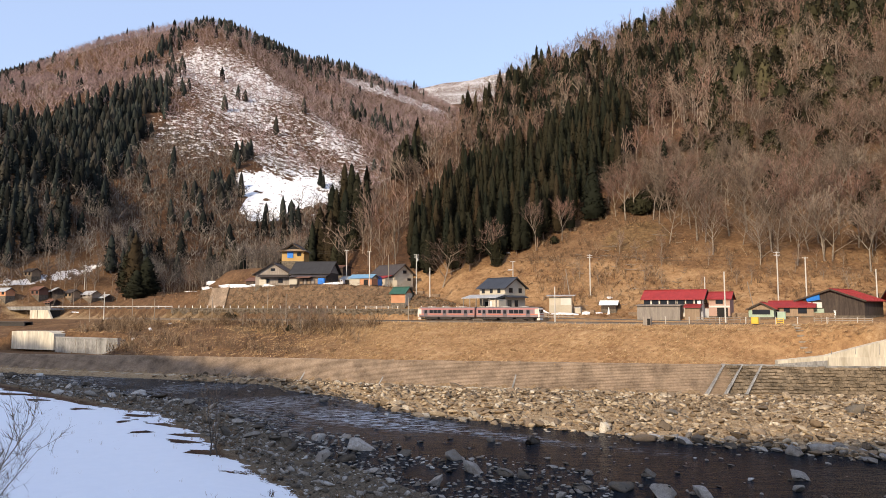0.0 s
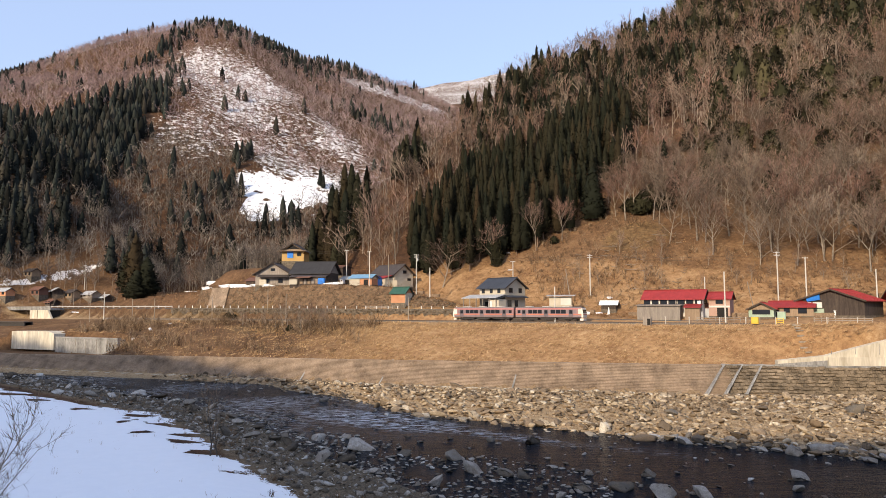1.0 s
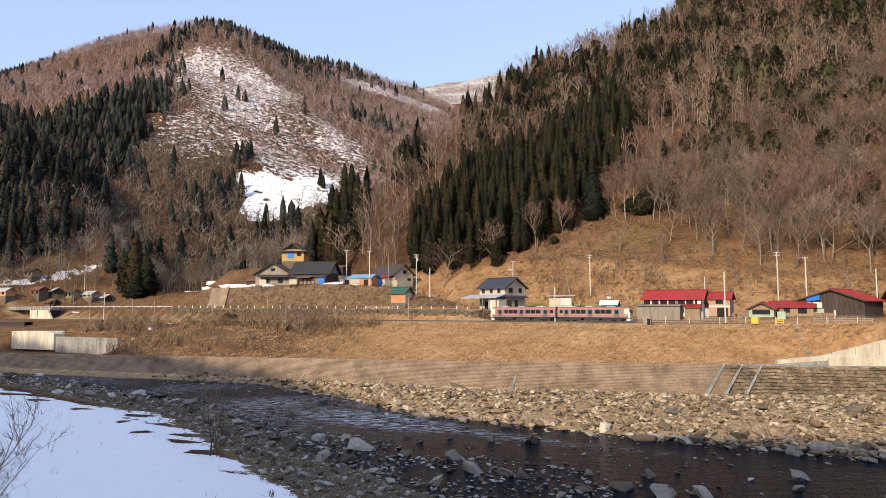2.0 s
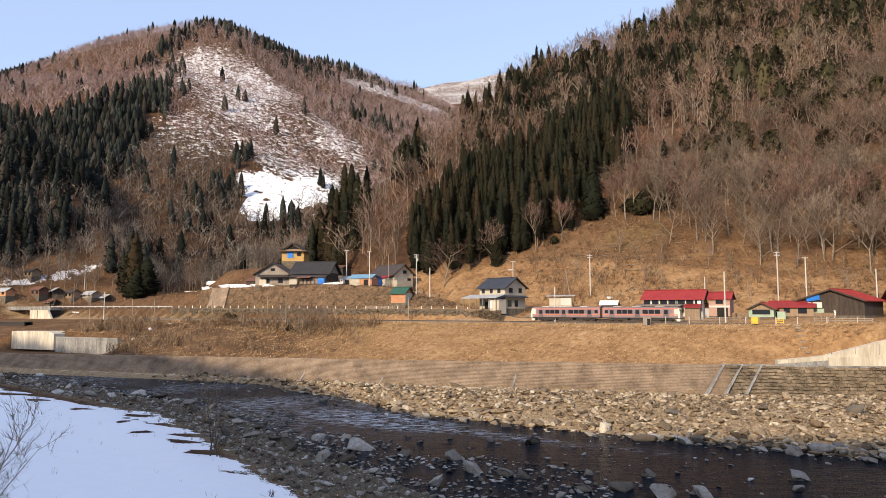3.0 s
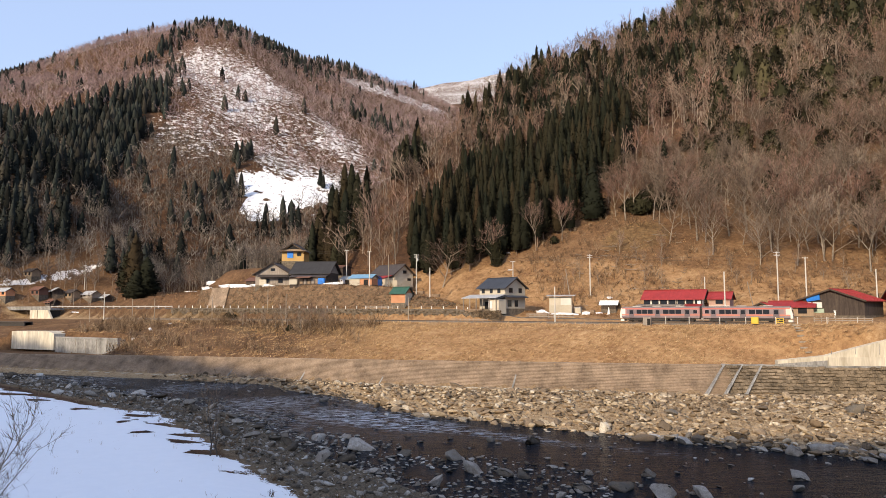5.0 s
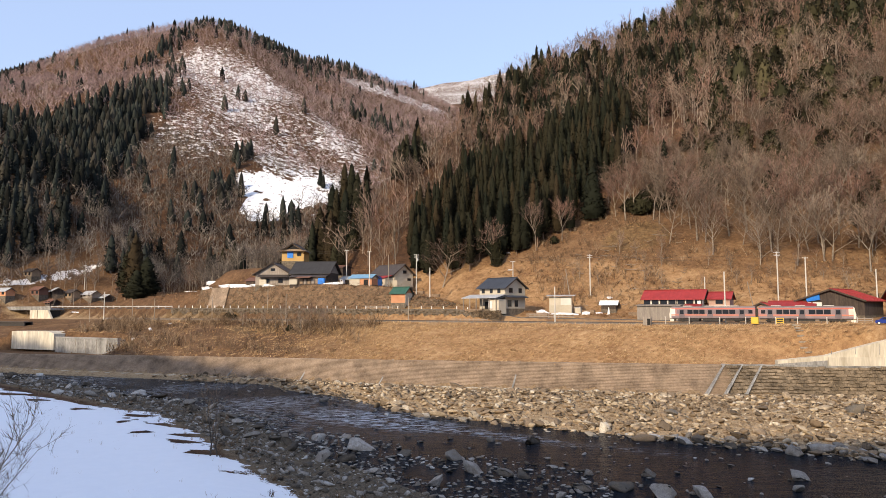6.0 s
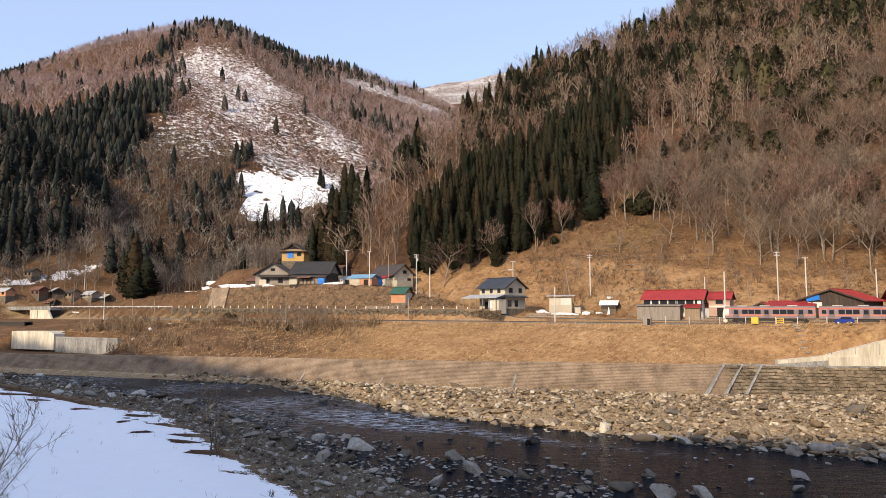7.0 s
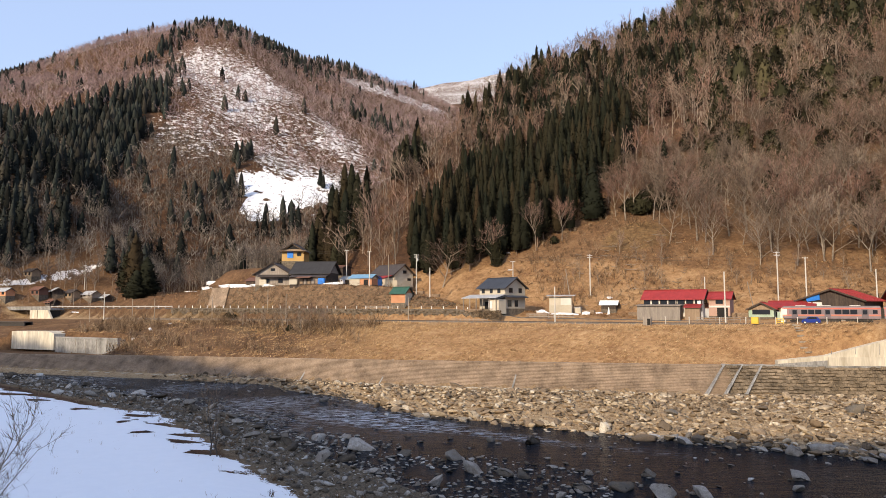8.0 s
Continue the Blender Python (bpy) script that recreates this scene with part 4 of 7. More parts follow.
def railcar(name, length, cab, label):
    """A diesel railcar, its middle over the origin, its length along x. cab: +1 or -1, the end with the driver's cab."""
    car = thing(name, pose(0, 0, 0), label, "railcar", "two-car train")
    h, w = length / 2, 1.42
    section = [(-w, 1.05), (-w, 3.2), (-w + 0.12, 3.42), (w - 0.12, 3.42), (w, 3.2), (w, 1.05)]
    body = part("body", prism(bmesh.new(), section, -h, h, axis=0), PINK, car)
    roof = part("roof", prism(bmesh.new(), [(-w + 0.1, 3.4), (-w + 0.35, 3.6), (-0.6, 3.72), (0.6, 3.72), (w - 0.35, 3.6), (w - 0.1, 3.4)], -h + 0.05, h - 0.05, axis=0), ROOF_GREY, car, "dark grey roof")
    for x in (-h * 0.62, -h * 0.1, h * 0.5):
        part("air_conditioner", boxes(((x - 1.0, -0.7, 3.66), (x + 1.0, 0.7, 3.88)), bevel=0.08), POLE, roof)
    for y in (-w, w):
        o = 0.012 if y > 0 else -0.012
        def strip(nm, z0, z1, mat, lab, x0=-h, x1=h):
            part(nm, boxes(((x0, min(y, y + 2 * o), z0), (x1, max(y, y + 2 * o), z1))), mat, body, lab)
        strip("cornice_band", 3.1, 3.26, RED_BAND, "dull red band under the roof")
        strip("waist_band", 1.62, 1.86, ORANGE_BAND, "orange band under the windows")
        strip("skirt_band", 1.06, 1.56, MAUVE, "grey mauve lower panel")
        strip("window_band", 2.05, 2.95, MAUVE, "grey mauve panel between the windows", -h + 1.3, h - 1.3)
        for x in (-h + 2.4, -h + 2.4 + (length - 5.2) * 0.48, h - 2.8):
            d = part("door", boxes(((x - 0.62, min(y, y + 4 * o), 1.12), (x + 0.62, max(y, y + 4 * o), 3.02))), DOOR_GREY, car, "folding door, grey mauve")
            part("door_pane", boxes(((x - 0.42, min(y, y + 6 * o), 1.95), (x + 0.42, max(y, y + 6 * o), 2.85))), GLASS, d)
        spans = [(-h + 3.6, -h + 2.4 + (length - 5.2) * 0.48 - 1.1), (-h + 2.4 + (length - 5.2) * 0.48 + 1.2, h - 4.1)]
        for a, b in spans:
            n = 3
            for k in range(n):
                p0, p1 = a + (b - a) * k / n + 0.07, a + (b - a) * (k + 1) / n - 0.07
                win = part("window", boxes(((p0, min(y, y + 4 * o), 1.98), (p1, max(y, y + 4 * o), 2.96))), DARK_METAL, car, "dark framed window")
                part("pane", boxes(((p0 + 0.06, min(y, y + 5 * o), 2.03), (p1 - 0.06, max(y, y + 5 * o), 2.91))), GLASS, win)
        part("end_window", boxes(((-cab * (h - 1.0) - 0.42, min(y, y + 4 * o), 2.08), (-cab * (h - 1.0) + 0.42, max(y, y + 4 * o), 2.88))), GLASS, car)
    # cab front
    e = cab * h
    lo, hi = (e, e + cab * 0.5)
    nose = part("cab_front", prism(bmesh.new(), [(e, 0.95), (e + cab * 0.42, 1.0), (e + cab * 0.45, 1.9), (e + cab * 0.18, 3.3), (e, 3.42)], -w + 0.02, w - 0.02, axis=1), CREAM, car, "cream driver's cab front")
    part("cab_side_panel", boxes(((min(e, e - cab * 0.9), -w - 0.02, 1.06), (max(e, e - cab * 0.9), w + 0.02, 3.3))), CREAM, car)
    for y0, y1 in ((-1.25, -0.5), (-0.35, 0.35), (0.5, 1.25)):
        bm = prism(bmesh.new(), [(e + cab * 0.37, 2.05), (e + cab * 0.45, 2.05), (e + cab * 0.27, 3.0), (e + cab * 0.19, 3.0)], y0, y1, axis=1)
        part("windscreen", bm, GLASS, nose)
    for y in (-1.0, 1.0):
        bm = tube(bmesh.new(), (e + cab * 0.3, y, 1.45), (e + cab * 0.48, y, 1.45), 0.13, 0.13, 10)
        part("headlight", bm, LAMP, nose)
    part("nose_band", boxes(((min(e, e + cab * 0.46), -w + 0.04, 1.62), (max(e, e + cab * 0.46), w - 0.04, 1.84))), ORANGE_BAND, nose)
    part("snow_plough", boxes(((min(e - cab * 0.5, e + cab * 0.4), -1.1, 0.2), (max(e - cab * 0.5, e + cab * 0.4), 1.1, 0.75)), bevel=0.05), CREAM, car, "pale pilot plate")
    part("gangway", boxes(((min(-e, -e - cab * 0.32), -0.6, 1.1), (max(-e, -e - cab * 0.32), 0.6, 3.2))), DARK_METAL, car)
    # underframe
    part("underframe", boxes(((-h + 0.2, -1.25, 0.85), (h - 0.2, 1.25, 1.08))), DARK_METAL, car)
    for k, (a, b) in enumerate(((-0.36, -0.16), (-0.12, 0.1), (0.15, 0.36))):
        part("equipment_box", boxes(((a * length, -1.2, 0.35 + 0.06 * k), (b * length, 1.2, 0.86)), bevel=0.04), DARK_METAL, car)
    for x in (-h + 3.0, h - 3.0):
        bog = part("bogie", boxes(((x - 1.6, -1.05, 0.42), (x + 1.6, -0.85, 0.72)), ((x - 1.6, 0.85, 0.42), (x + 1.6, 1.05, 0.72)), ((x - 0.3, -1.0, 0.45), (x + 0.3, 1.0, 0.8))), DARK_METAL, car)
        for dx in (-1.05, 1.05):
            bm = bmesh.new()
            for y in (-0.58, 0.58):
                tube(bm, (x + dx, y - 0.06, 0.43), (x + dx, y + 0.06, 0.43), 0.43, 0.43, 14)
            tube(bm, (x + dx, -0.55, 0.43), (x + dx, 0.55, 0.43), 0.07, 0.07, 6)
            part("wheel", bm, RAIL_STEEL, bog)
    return car


REAR_LENGTH, FRONT_LENGTH, SPEED, START = 18.3, 18.3, 11.88, 0.8
REAR_CAR = railcar("railcar", REAR_LENGTH, -1, "pink and grey diesel railcar with cream cab, rear of the train")
FRONT_CAR = railcar("railcar", FRONT_LENGTH, 1, "longer pink and grey diesel railcar with cream cab, leading")


def small_car():
    car = thing("hatchback_car", pose(0, 0, 0), "small dark blue hatchback car driving on the lane", "car")
    paint = Mat("blue_car_paint", 0.25).colour((0.02, 0.04, 0.22)).m
    shape = [(-1.75, 0.3), (-1.8, 0.75), (-1.6, 1.0), (-1.15, 1.5), (0.35, 1.52), (0.95, 1.02), (1.65, 0.88), (1.75, 0.55), (1.7, 0.3)]
    part("body", prism(bmesh.new(), shape, -0.78, 0.78, axis=1), paint, car)
    for y in (-0.79, 0.77):
        part("side_window", prism(bmesh.new(), [(-1.3, 1.02), (-1.0, 1.42), (0.25, 1.44), (0.7, 1.03)], y, y + 0.02, axis=1), GLASS, car)
    part("windscreen", prism(bmesh.new(), [(0.4, 1.46), (0.44, 1.5), (0.96, 1.08), (0.92, 1.03)], -0.68, 0.68, axis=1), GLASS, car)
    for x in (-1.1, 1.1):
        for y in (-0.72, 0.72):
            wheel = part("wheel", tube(bmesh.new(), (x, y - 0.1, 0.3), (x, y + 0.1, 0.3), 0.3, 0.3, 14), DARK_METAL, car)
            part("rim", tube(bmesh.new(), (x, y - 0.11, 0.3), (x, y + 0.11, 0.3), 0.18, 0.18, 10), STEEL, wheel)
    return car


BLUE_CAR = small_car()


# ---------------------------------------------------------------- rocks
def rock_material(name, stops):
    m = Mat(name, 0.9)
    m.b.inputs["Specular IOR Level"].default_value = 0.15
    pick = m.math("FRACT", m.math("ADD", m.random(), m.math("MULTIPLY", m.island(), 3.7)))
    n1, n2 = m.noise(1.1, 5, 0.7), m.noise(9, 4, 0.7)
    c = m.mix(m.ramp(n1, (0.42, 0.0), (0.62, 0.6)), m.ramp(pick, *stops), (0.16, 0.125, 0.085))
    c = m.mix(1.0, c, m.ramp(n2, (0.3, 0.6), (0.7, 1.3)), "MULTIPLY")
    m.colour(c)
    m.bump(m.math("ADD", n1, m.math("MULTIPLY", n2, 0.4)), 0.6, 0.12)
    return m.m


# One kind of rock twice: grey carries the shade, tan the warm sunlight.
SHADED_ROCK = rock_material("shaded_grey_rock", [(0.0, (0.035, 0.03, 0.025)), (0.3, (0.12, 0.107, 0.09)), (0.65, (0.29, 0.267, 0.235)), (0.9, (0.45, 0.425, 0.385)), (1.0, (0.62, 0.6, 0.56))])
SUNLIT_ROCK = rock_material("sunlit_tan_rock", [(0.0, (0.1, 0.075, 0.05)), (0.3, (0.25, 0.18, 0.115)), (0.6, (0.4, 0.3, 0.19)), (0.88, (0.53, 0.42, 0.28)), (1.0, (0.68, 0.59, 0.45))])


def rock_shape(seed, detail):
    rng = np.random.default_rng(seed)
    bm = bmesh.new()
    bmesh.ops.create_icosphere(bm, subdivisions=detail, radius=1.0)
    v = np.array([q.co for q in bm.verts])
    f = np.array([[q.index for q in t.verts] for t in bm.faces])
    bm.free()
    v *= 1 + rng.normal(0, 0.13 if detail < 3 else 0.05, (len(v), 1))
    for k in range(11 if detail < 3 else 15):
        n = unit(rng.normal(0, 1, 3))
        v -= n * np.maximum(0, v @ n - (rng.uniform(0.24, 0.62) if detail < 3 else rng.uniform(0.36, 0.6)))[:, None]
    v *= np.array((1.0, rng.uniform(0.6, 0.95), rng.uniform(0.5, 0.95))) * 1.35
    return v.astype(np.float32), f.astype(np.int32)


ROCKS_BIG = [rock_shape(100 + k, 3) for k in range(6)]
ROCKS_MID = [rock_shape(120 + k, 2) for k in range(6)]
ROCKS_SMALL = [rock_shape(140 + k, 1) for k in range(6)]


def rock_spots(seed, x0, x1, y0, y1, step, where, sizes, share=1.0):
    """Places for rocks: x, y, size."""
    x, y, r, rng = scatter(seed, x0, x1, y0, y1, step)
    ok = where(x, y) & (r < share)
    x, y = x[ok], y[ok]
    lo, hi, power = sizes
    return list(zip(x, y, lo + (hi - lo) * rng.random(len(x)) ** power))


def build_rocks():
    rng = np.random.default_rng(77)
    bar = lambda x, y: (y > far_shore(x) - 1.0) & (y < wall_foot(x) - 1.2) & (y > 70)
    bar_edge = lambda x, y: (y > far_shore(x) - 3.0) & (y < far_shore(x) + 5) & (y > 70)
    shore = lambda x, y: (y > near_shore(x) - 22) & (y < near_shore(x) + 4) & (x < 40) & (y > 45)
    shallows = lambda x, y: (y > near_shore(x) + 1) & (y < np.minimum(near_shore(x) + 15 + 0.35 * np.clip(x + 15, 0, 40), far_shore(x) - 9)) & (fbm(x, y, 7, 2, 61) > 0.33 + 0.011 * (y - near_shore(x)))
    # Bar edge that lies in shade; the grey rock colour darkens it.
    shaded_edge = lambda x, y: (y > far_shore(x) - 2.5) & (y < far_shore(x) + 1 + 0.13 * (x - 20)) & (y > 70) & (x > 24)
    stream = lambda x, y: (y > near_shore(x)) & (y < far_shore(x)) & (y > 55)
    foot = lambda x, y: (y > wall_foot(x) - 7) & (y < wall_foot(x) - 1) & (x > -5)
    tan = rock_spots(11, -75, 112, 72, 180, 0.95, bar, (0.17, 0.88, 2.1), 0.9) + rock_spots(12, -60, 112, 72, 180, 4.0, bar, (0.4, 1.3, 2.8), 0.6) + rock_spots(13, -60, 80, 72, 180, 2.2, bar_edge, (0.35, 1.3, 1.8), 0.8) + rock_spots(14, -5, 112, 120, 160, 1.4, foot, (0.35, 0.95, 1.5), 0.8)
    grey = (rock_spots(15, -125, 40, 45, 200, 1.0, shore, (0.12, 0.6, 2.6), 0.9) + rock_spots(28, -40, 40, 45, 112, 0.75, shore, (0.07, 0.3, 2.0), 0.85) + rock_spots(16, -125, 40, 45, 200, 5.0, shore, (0.5, 1.35, 2.2), 0.6)
            + rock_spots(29, 20, 80, 60, 110, 1.3, shaded_edge, (0.3, 1.1, 1.8), 0.9) + rock_spots(17, -60, 60, 45, 140, 1.0, shallows, (0.16, 0.6, 2.2), 0.9) + rock_spots(18, -60, 60, 60, 170, 7, stream, (0.4, 0.9, 2.2), 0.35) + rock_spots(19, -100, 45, 55, 190, 2.6, stream, (0.16, 0.6, 2), 0.45))
    # boulders that stand out in the shallows
    bold = [(-10, 88.9, 1.9), (-16.8, 95.4, 1.4), (-4.5, 85.1, 1.1), (1.2, 83.2, 1.5), (3.1, 76.6, 1.5), (6.5, 74.8, 1.3), (8.2, 73.9, 0.9), (-19.3, 89.9, 1.2), (-20.7, 87.1, 0.9), (11.3, 92.6, 1.3), (36.1, 73.3, 1.2), (20.5, 66.4, 1.8), (41.6, 85.4, 1.5), (-39.2, 121.7, 1.5),
            (-26.5, 102.5, 1.3), (17.1, 69.4, 1.4), (13.4, 68.6, 1.0), (24.0, 67.0, 1.1), (-13.2, 96.6, 0.9), (35.5, 111.3, 1.2), (64, 111.3, 1.6), (-54, 137, 1.6), (-62, 146, 1.5), (-45, 126, 1.5), (-49, 130, 1.4), (46, 86.5, 1.3), (33, 93.5, 1.1), (-33, 111, 1.2), (-30, 105, 1.1)]
    grey = [(x, y, s) for x, y, s in bold if s] + grey

    def settle(x, y, s):
        z = float(height(x, y))
        return z + 0.3 * s if z > 0 else 0.16 * s

    def sort_out(spots, material, name, label, group, count):
        order = sorted(range(len(spots)), key=lambda k: -spots[k][2])
        big_meshes = [tri_mesh("boulder", v, f, material) for v, f in ROCKS_BIG]
        chosen = order[:count]
        for k in chosen:
            x, y, s = spots[k]
            ob = new("boulder", big_meshes[rng.integers(6)])
            ob.matrix_basis = Matrix.LocRotScale((x, y, settle(x, y, s)), Euler((rng.normal(0, 0.25), rng.normal(0, 0.25), rng.random() * 6.28)), (s * rng.uniform(0.95, 1.3), s, s * rng.uniform(0.55, 0.85) * (1.15 if height(x, y) < 0 else 1.0)))
            tagged(ob, label, "rock", group)
        rest = [(*spots[k][:2], settle(*spots[k]) - 0.02, spots[k][2], spots[k][2] * rng.uniform(0.7, 1.15) * (0.65 if height(*spots[k][:2]) < 0 else 1.0), rng.random() * 6.28, (0 if spots[k][2] > 0.72 else 6) + rng.integers(6)) for k in order[count:]]
        joined(name, [[a] for a in ROCKS_MID + ROCKS_SMALL], rest, (material,), label.replace("boulder", "stones"), "stones")
    sort_out(tan, SUNLIT_ROCK, "bar_stones", "tan boulder on the gravel bar, warm sunlight in the colour", "boulders of the gravel bar", 145)
    sort_out(grey, SHADED_ROCK, "shore_stones", "grey weathered boulder at the water's edge, shade in the colour", "boulders of the near shore", 145)


build_rocks()


# ---------------------------------------------------------------- dry grass and scrub
STRAW = twig_material("dry_grass_blades", [(0.0, (0.23, 0.13, 0.064)), (0.4, (0.33, 0.205, 0.1)), (0.75, (0.4, 0.265, 0.14)), (1.0, (0.45, 0.31, 0.17))], 0.35)
RUST_STRAW = twig_material("rusty_grass_blades", [(0.0, (0.15, 0.075, 0.035)), (0.5, (0.25, 0.135, 0.062)), (1.0, (0.35, 0.22, 0.11))], 0.5)
SCRUB = twig_material("scrub_twigs", [(0.0, (0.11, 0.07, 0.042)), (0.5, (0.19, 0.125, 0.075)), (1.0, (0.3, 0.22, 0.14))], 0.6)


def tuft(seed, blades=5):
    rng = np.random.default_rng(seed)
    s = Shape()
    for k in range(blades):
        d = unit((0.65 + rng.normal(0, 0.35), -0.1 + rng.normal(0, 0.3), 0.55 + 0.35 * rng.random()))
        turn = unit((0.84 + rng.normal(0, 0.25), -0.54 + rng.normal(0, 0.25), rng.normal(0, 0.15)))
        s.twig(np.array((rng.normal(0, 0.3), rng.normal(0, 0.3), -0.05)), d, 0.5 + 0.6 * rng.random(), 0.16 + 0.14 * rng.random(), turn)
    return s.arrays()


def build_grass():
    tufts = [[tuft(200 + k)] for k in range(6)]
    x, y, r, rng = scatter(21, -130, 105, 140, 275, 0.5)
    yb, yt = wall_foot(x), track_y(x)
    thick = fbm(x, y, 9, 3, 71)
    ok = (y > yb + np.where(x < -40, 1.2, 2.2 + 4.5 * fbm(x, y, 5, 3, 77))) & (y < yt - 2.8) & ~((x > 46) & (y < yb + 6)) & (r < np.clip(thick * 1.3 - 0.12, 0.05, 0.9) * np.clip((x + 66) / 50, 0.2, 1))
    ok &= (x > -95) | (y > 231.6 - 0.519 * (x + 124))
    spots = [(a, b, float(c), 1.0, s, q, k) for a, b, c, s, q, k in zip(x[ok], y[ok], height(x[ok], y[ok]), rng.uniform(0.3, 0.9, ok.sum()), rng.normal(0, 0.5, ok.sum()), rng.integers(0, 6, ok.sum()))]
    joined("bank_grass", tufts, spots, (STRAW,), "long dry straw-coloured grass on the embankment", "grass")
    x, y, r, rng = scatter(22, -120, 135, 170, 300, 1.15)
    yt, hf = track_y(x), hill_foot(x)
    ok = (y > yt + 14) & (y < hf + wood_edge(x) + 12) & (r < np.clip(fbm(x, y, 12, 3, 73) * 2 - 0.4, 0.05, 0.85)) & (y < 300)
    spots = [(a, b, float(c), 1.2, s, q, k) for a, b, c, s, q, k in zip(x[ok], y[ok], height(x[ok], y[ok]), rng.uniform(0.3, 0.8, ok.sum()), rng.random(ok.sum()) * 6.28, rng.integers(0, 6, ok.sum()))]
    joined("hill_grass", tufts, spots, (RUST_STRAW,), "short rust-brown grass on the open hillside", "grass")
    # scrub
    bushes = [[bush(220 + k, (1.1, 1.7, 2.4, 3.6)[k], (9, 8, 7, 6)[k], 8, (0.06, 0.06, 0.06, 0.07)[k])] for k in range(4)]
    x, y, r, rng = scatter(23, -120, 130, 150, 300, 2.2)
    yb, yt, hf = wall_foot(x), track_y(x), hill_foot(x)
    lump = fbm(x, y, 16, 2, 81)
    bank = (y > yb + 7) & (y < yt - 7) & (x < -18) & ((x > -94) | (y > 231.6 - 0.519 * (x + 124))) & (r < np.clip(lump * 2.6 - 0.7, 0.05, 0.9))
    slope = (y > hf + 2) & (y < hf + wood_edge(x) + 8) & (x > 30) & (r < np.clip(lump * 2.6 - 0.4, 0.12, 0.95))
    slope2 = (y > yt + 18) & (y < hf + wood_edge(x)) & (x <= 30) & (r < np.clip(lump * 1.6 - 0.7, 0, 0.5)) & (y > yt + 58 - 1.2 * (x + 30))
    terr = (y > yt + 14) & (y < yt + 24) & (x < 2) & (x > -105) & (r < 0.5) | (x > -132) & (x < -80) & (y > yt + 16) & (y < 345) & (r < 0.75)
    ok = bank | slope | slope2 | terr
    small = terr[ok] | slope2[ok]
    spots = [(a, b, float(c), s, s * (0.6 if m else 1.0), q, k) for a, b, c, s, q, k, m in zip(x[ok], y[ok], height(x[ok], y[ok]), rng.uniform(0.7, 1.3, ok.sum()) * np.where(bank[ok], 1.4, 1.0), rng.random(ok.sum()) * 6.28, rng.integers(0, 4, ok.sum()), small)]
    joined("scrub", bushes, spots, (SCRUB,), "bare brown scrub on the banks and slopes", "scrub")
    # brown bushes at the snow's edge
    x, y, r, rng = scatter(24, -110, 0, 45, 170, 1.9)
    d = near_shore(x) - y
    ok = (d > 11) & (d < 27) & (r < 0.8) & (fbm(x, y, 10, 2, 83) > 0.38)
    spots = [(a, b, float(c), s, s * 0.55, q, k) for a, b, c, s, q, k in zip(x[ok], y[ok], height(x[ok], y[ok]), rng.uniform(0.3, 0.7, ok.sum()), rng.random(ok.sum()) * 6.28, rng.integers(0, 2, ok.sum()))]
    joined("shore_scrub", bushes, spots, (SCRUB,), "low brown scrub at the edge of the snow", "scrub")
    stalks = [[bush(240 + k, 0.8, 3, 2, 0.02)] for k in range(3)]
    x, y, r, rng = scatter(25, -80, 0, 40, 130, 2.0)
    d = near_shore(x) - y
    ok = (d > 27) & (r < 0.14)
    spots = [(a, b, float(c), s, s, q, k) for a, b, c, s, q, k in zip(x[ok], y[ok], height(x[ok], y[ok]), rng.uniform(0.4, 1.0, ok.sum()), rng.random(ok.sum()) * 6.28, rng.integers(0, 3, ok.sum()))]
    joined("snow_stalks", stalks, spots, (STRAW,), "dry stalks poking through the snow", "stalks")


build_grass()


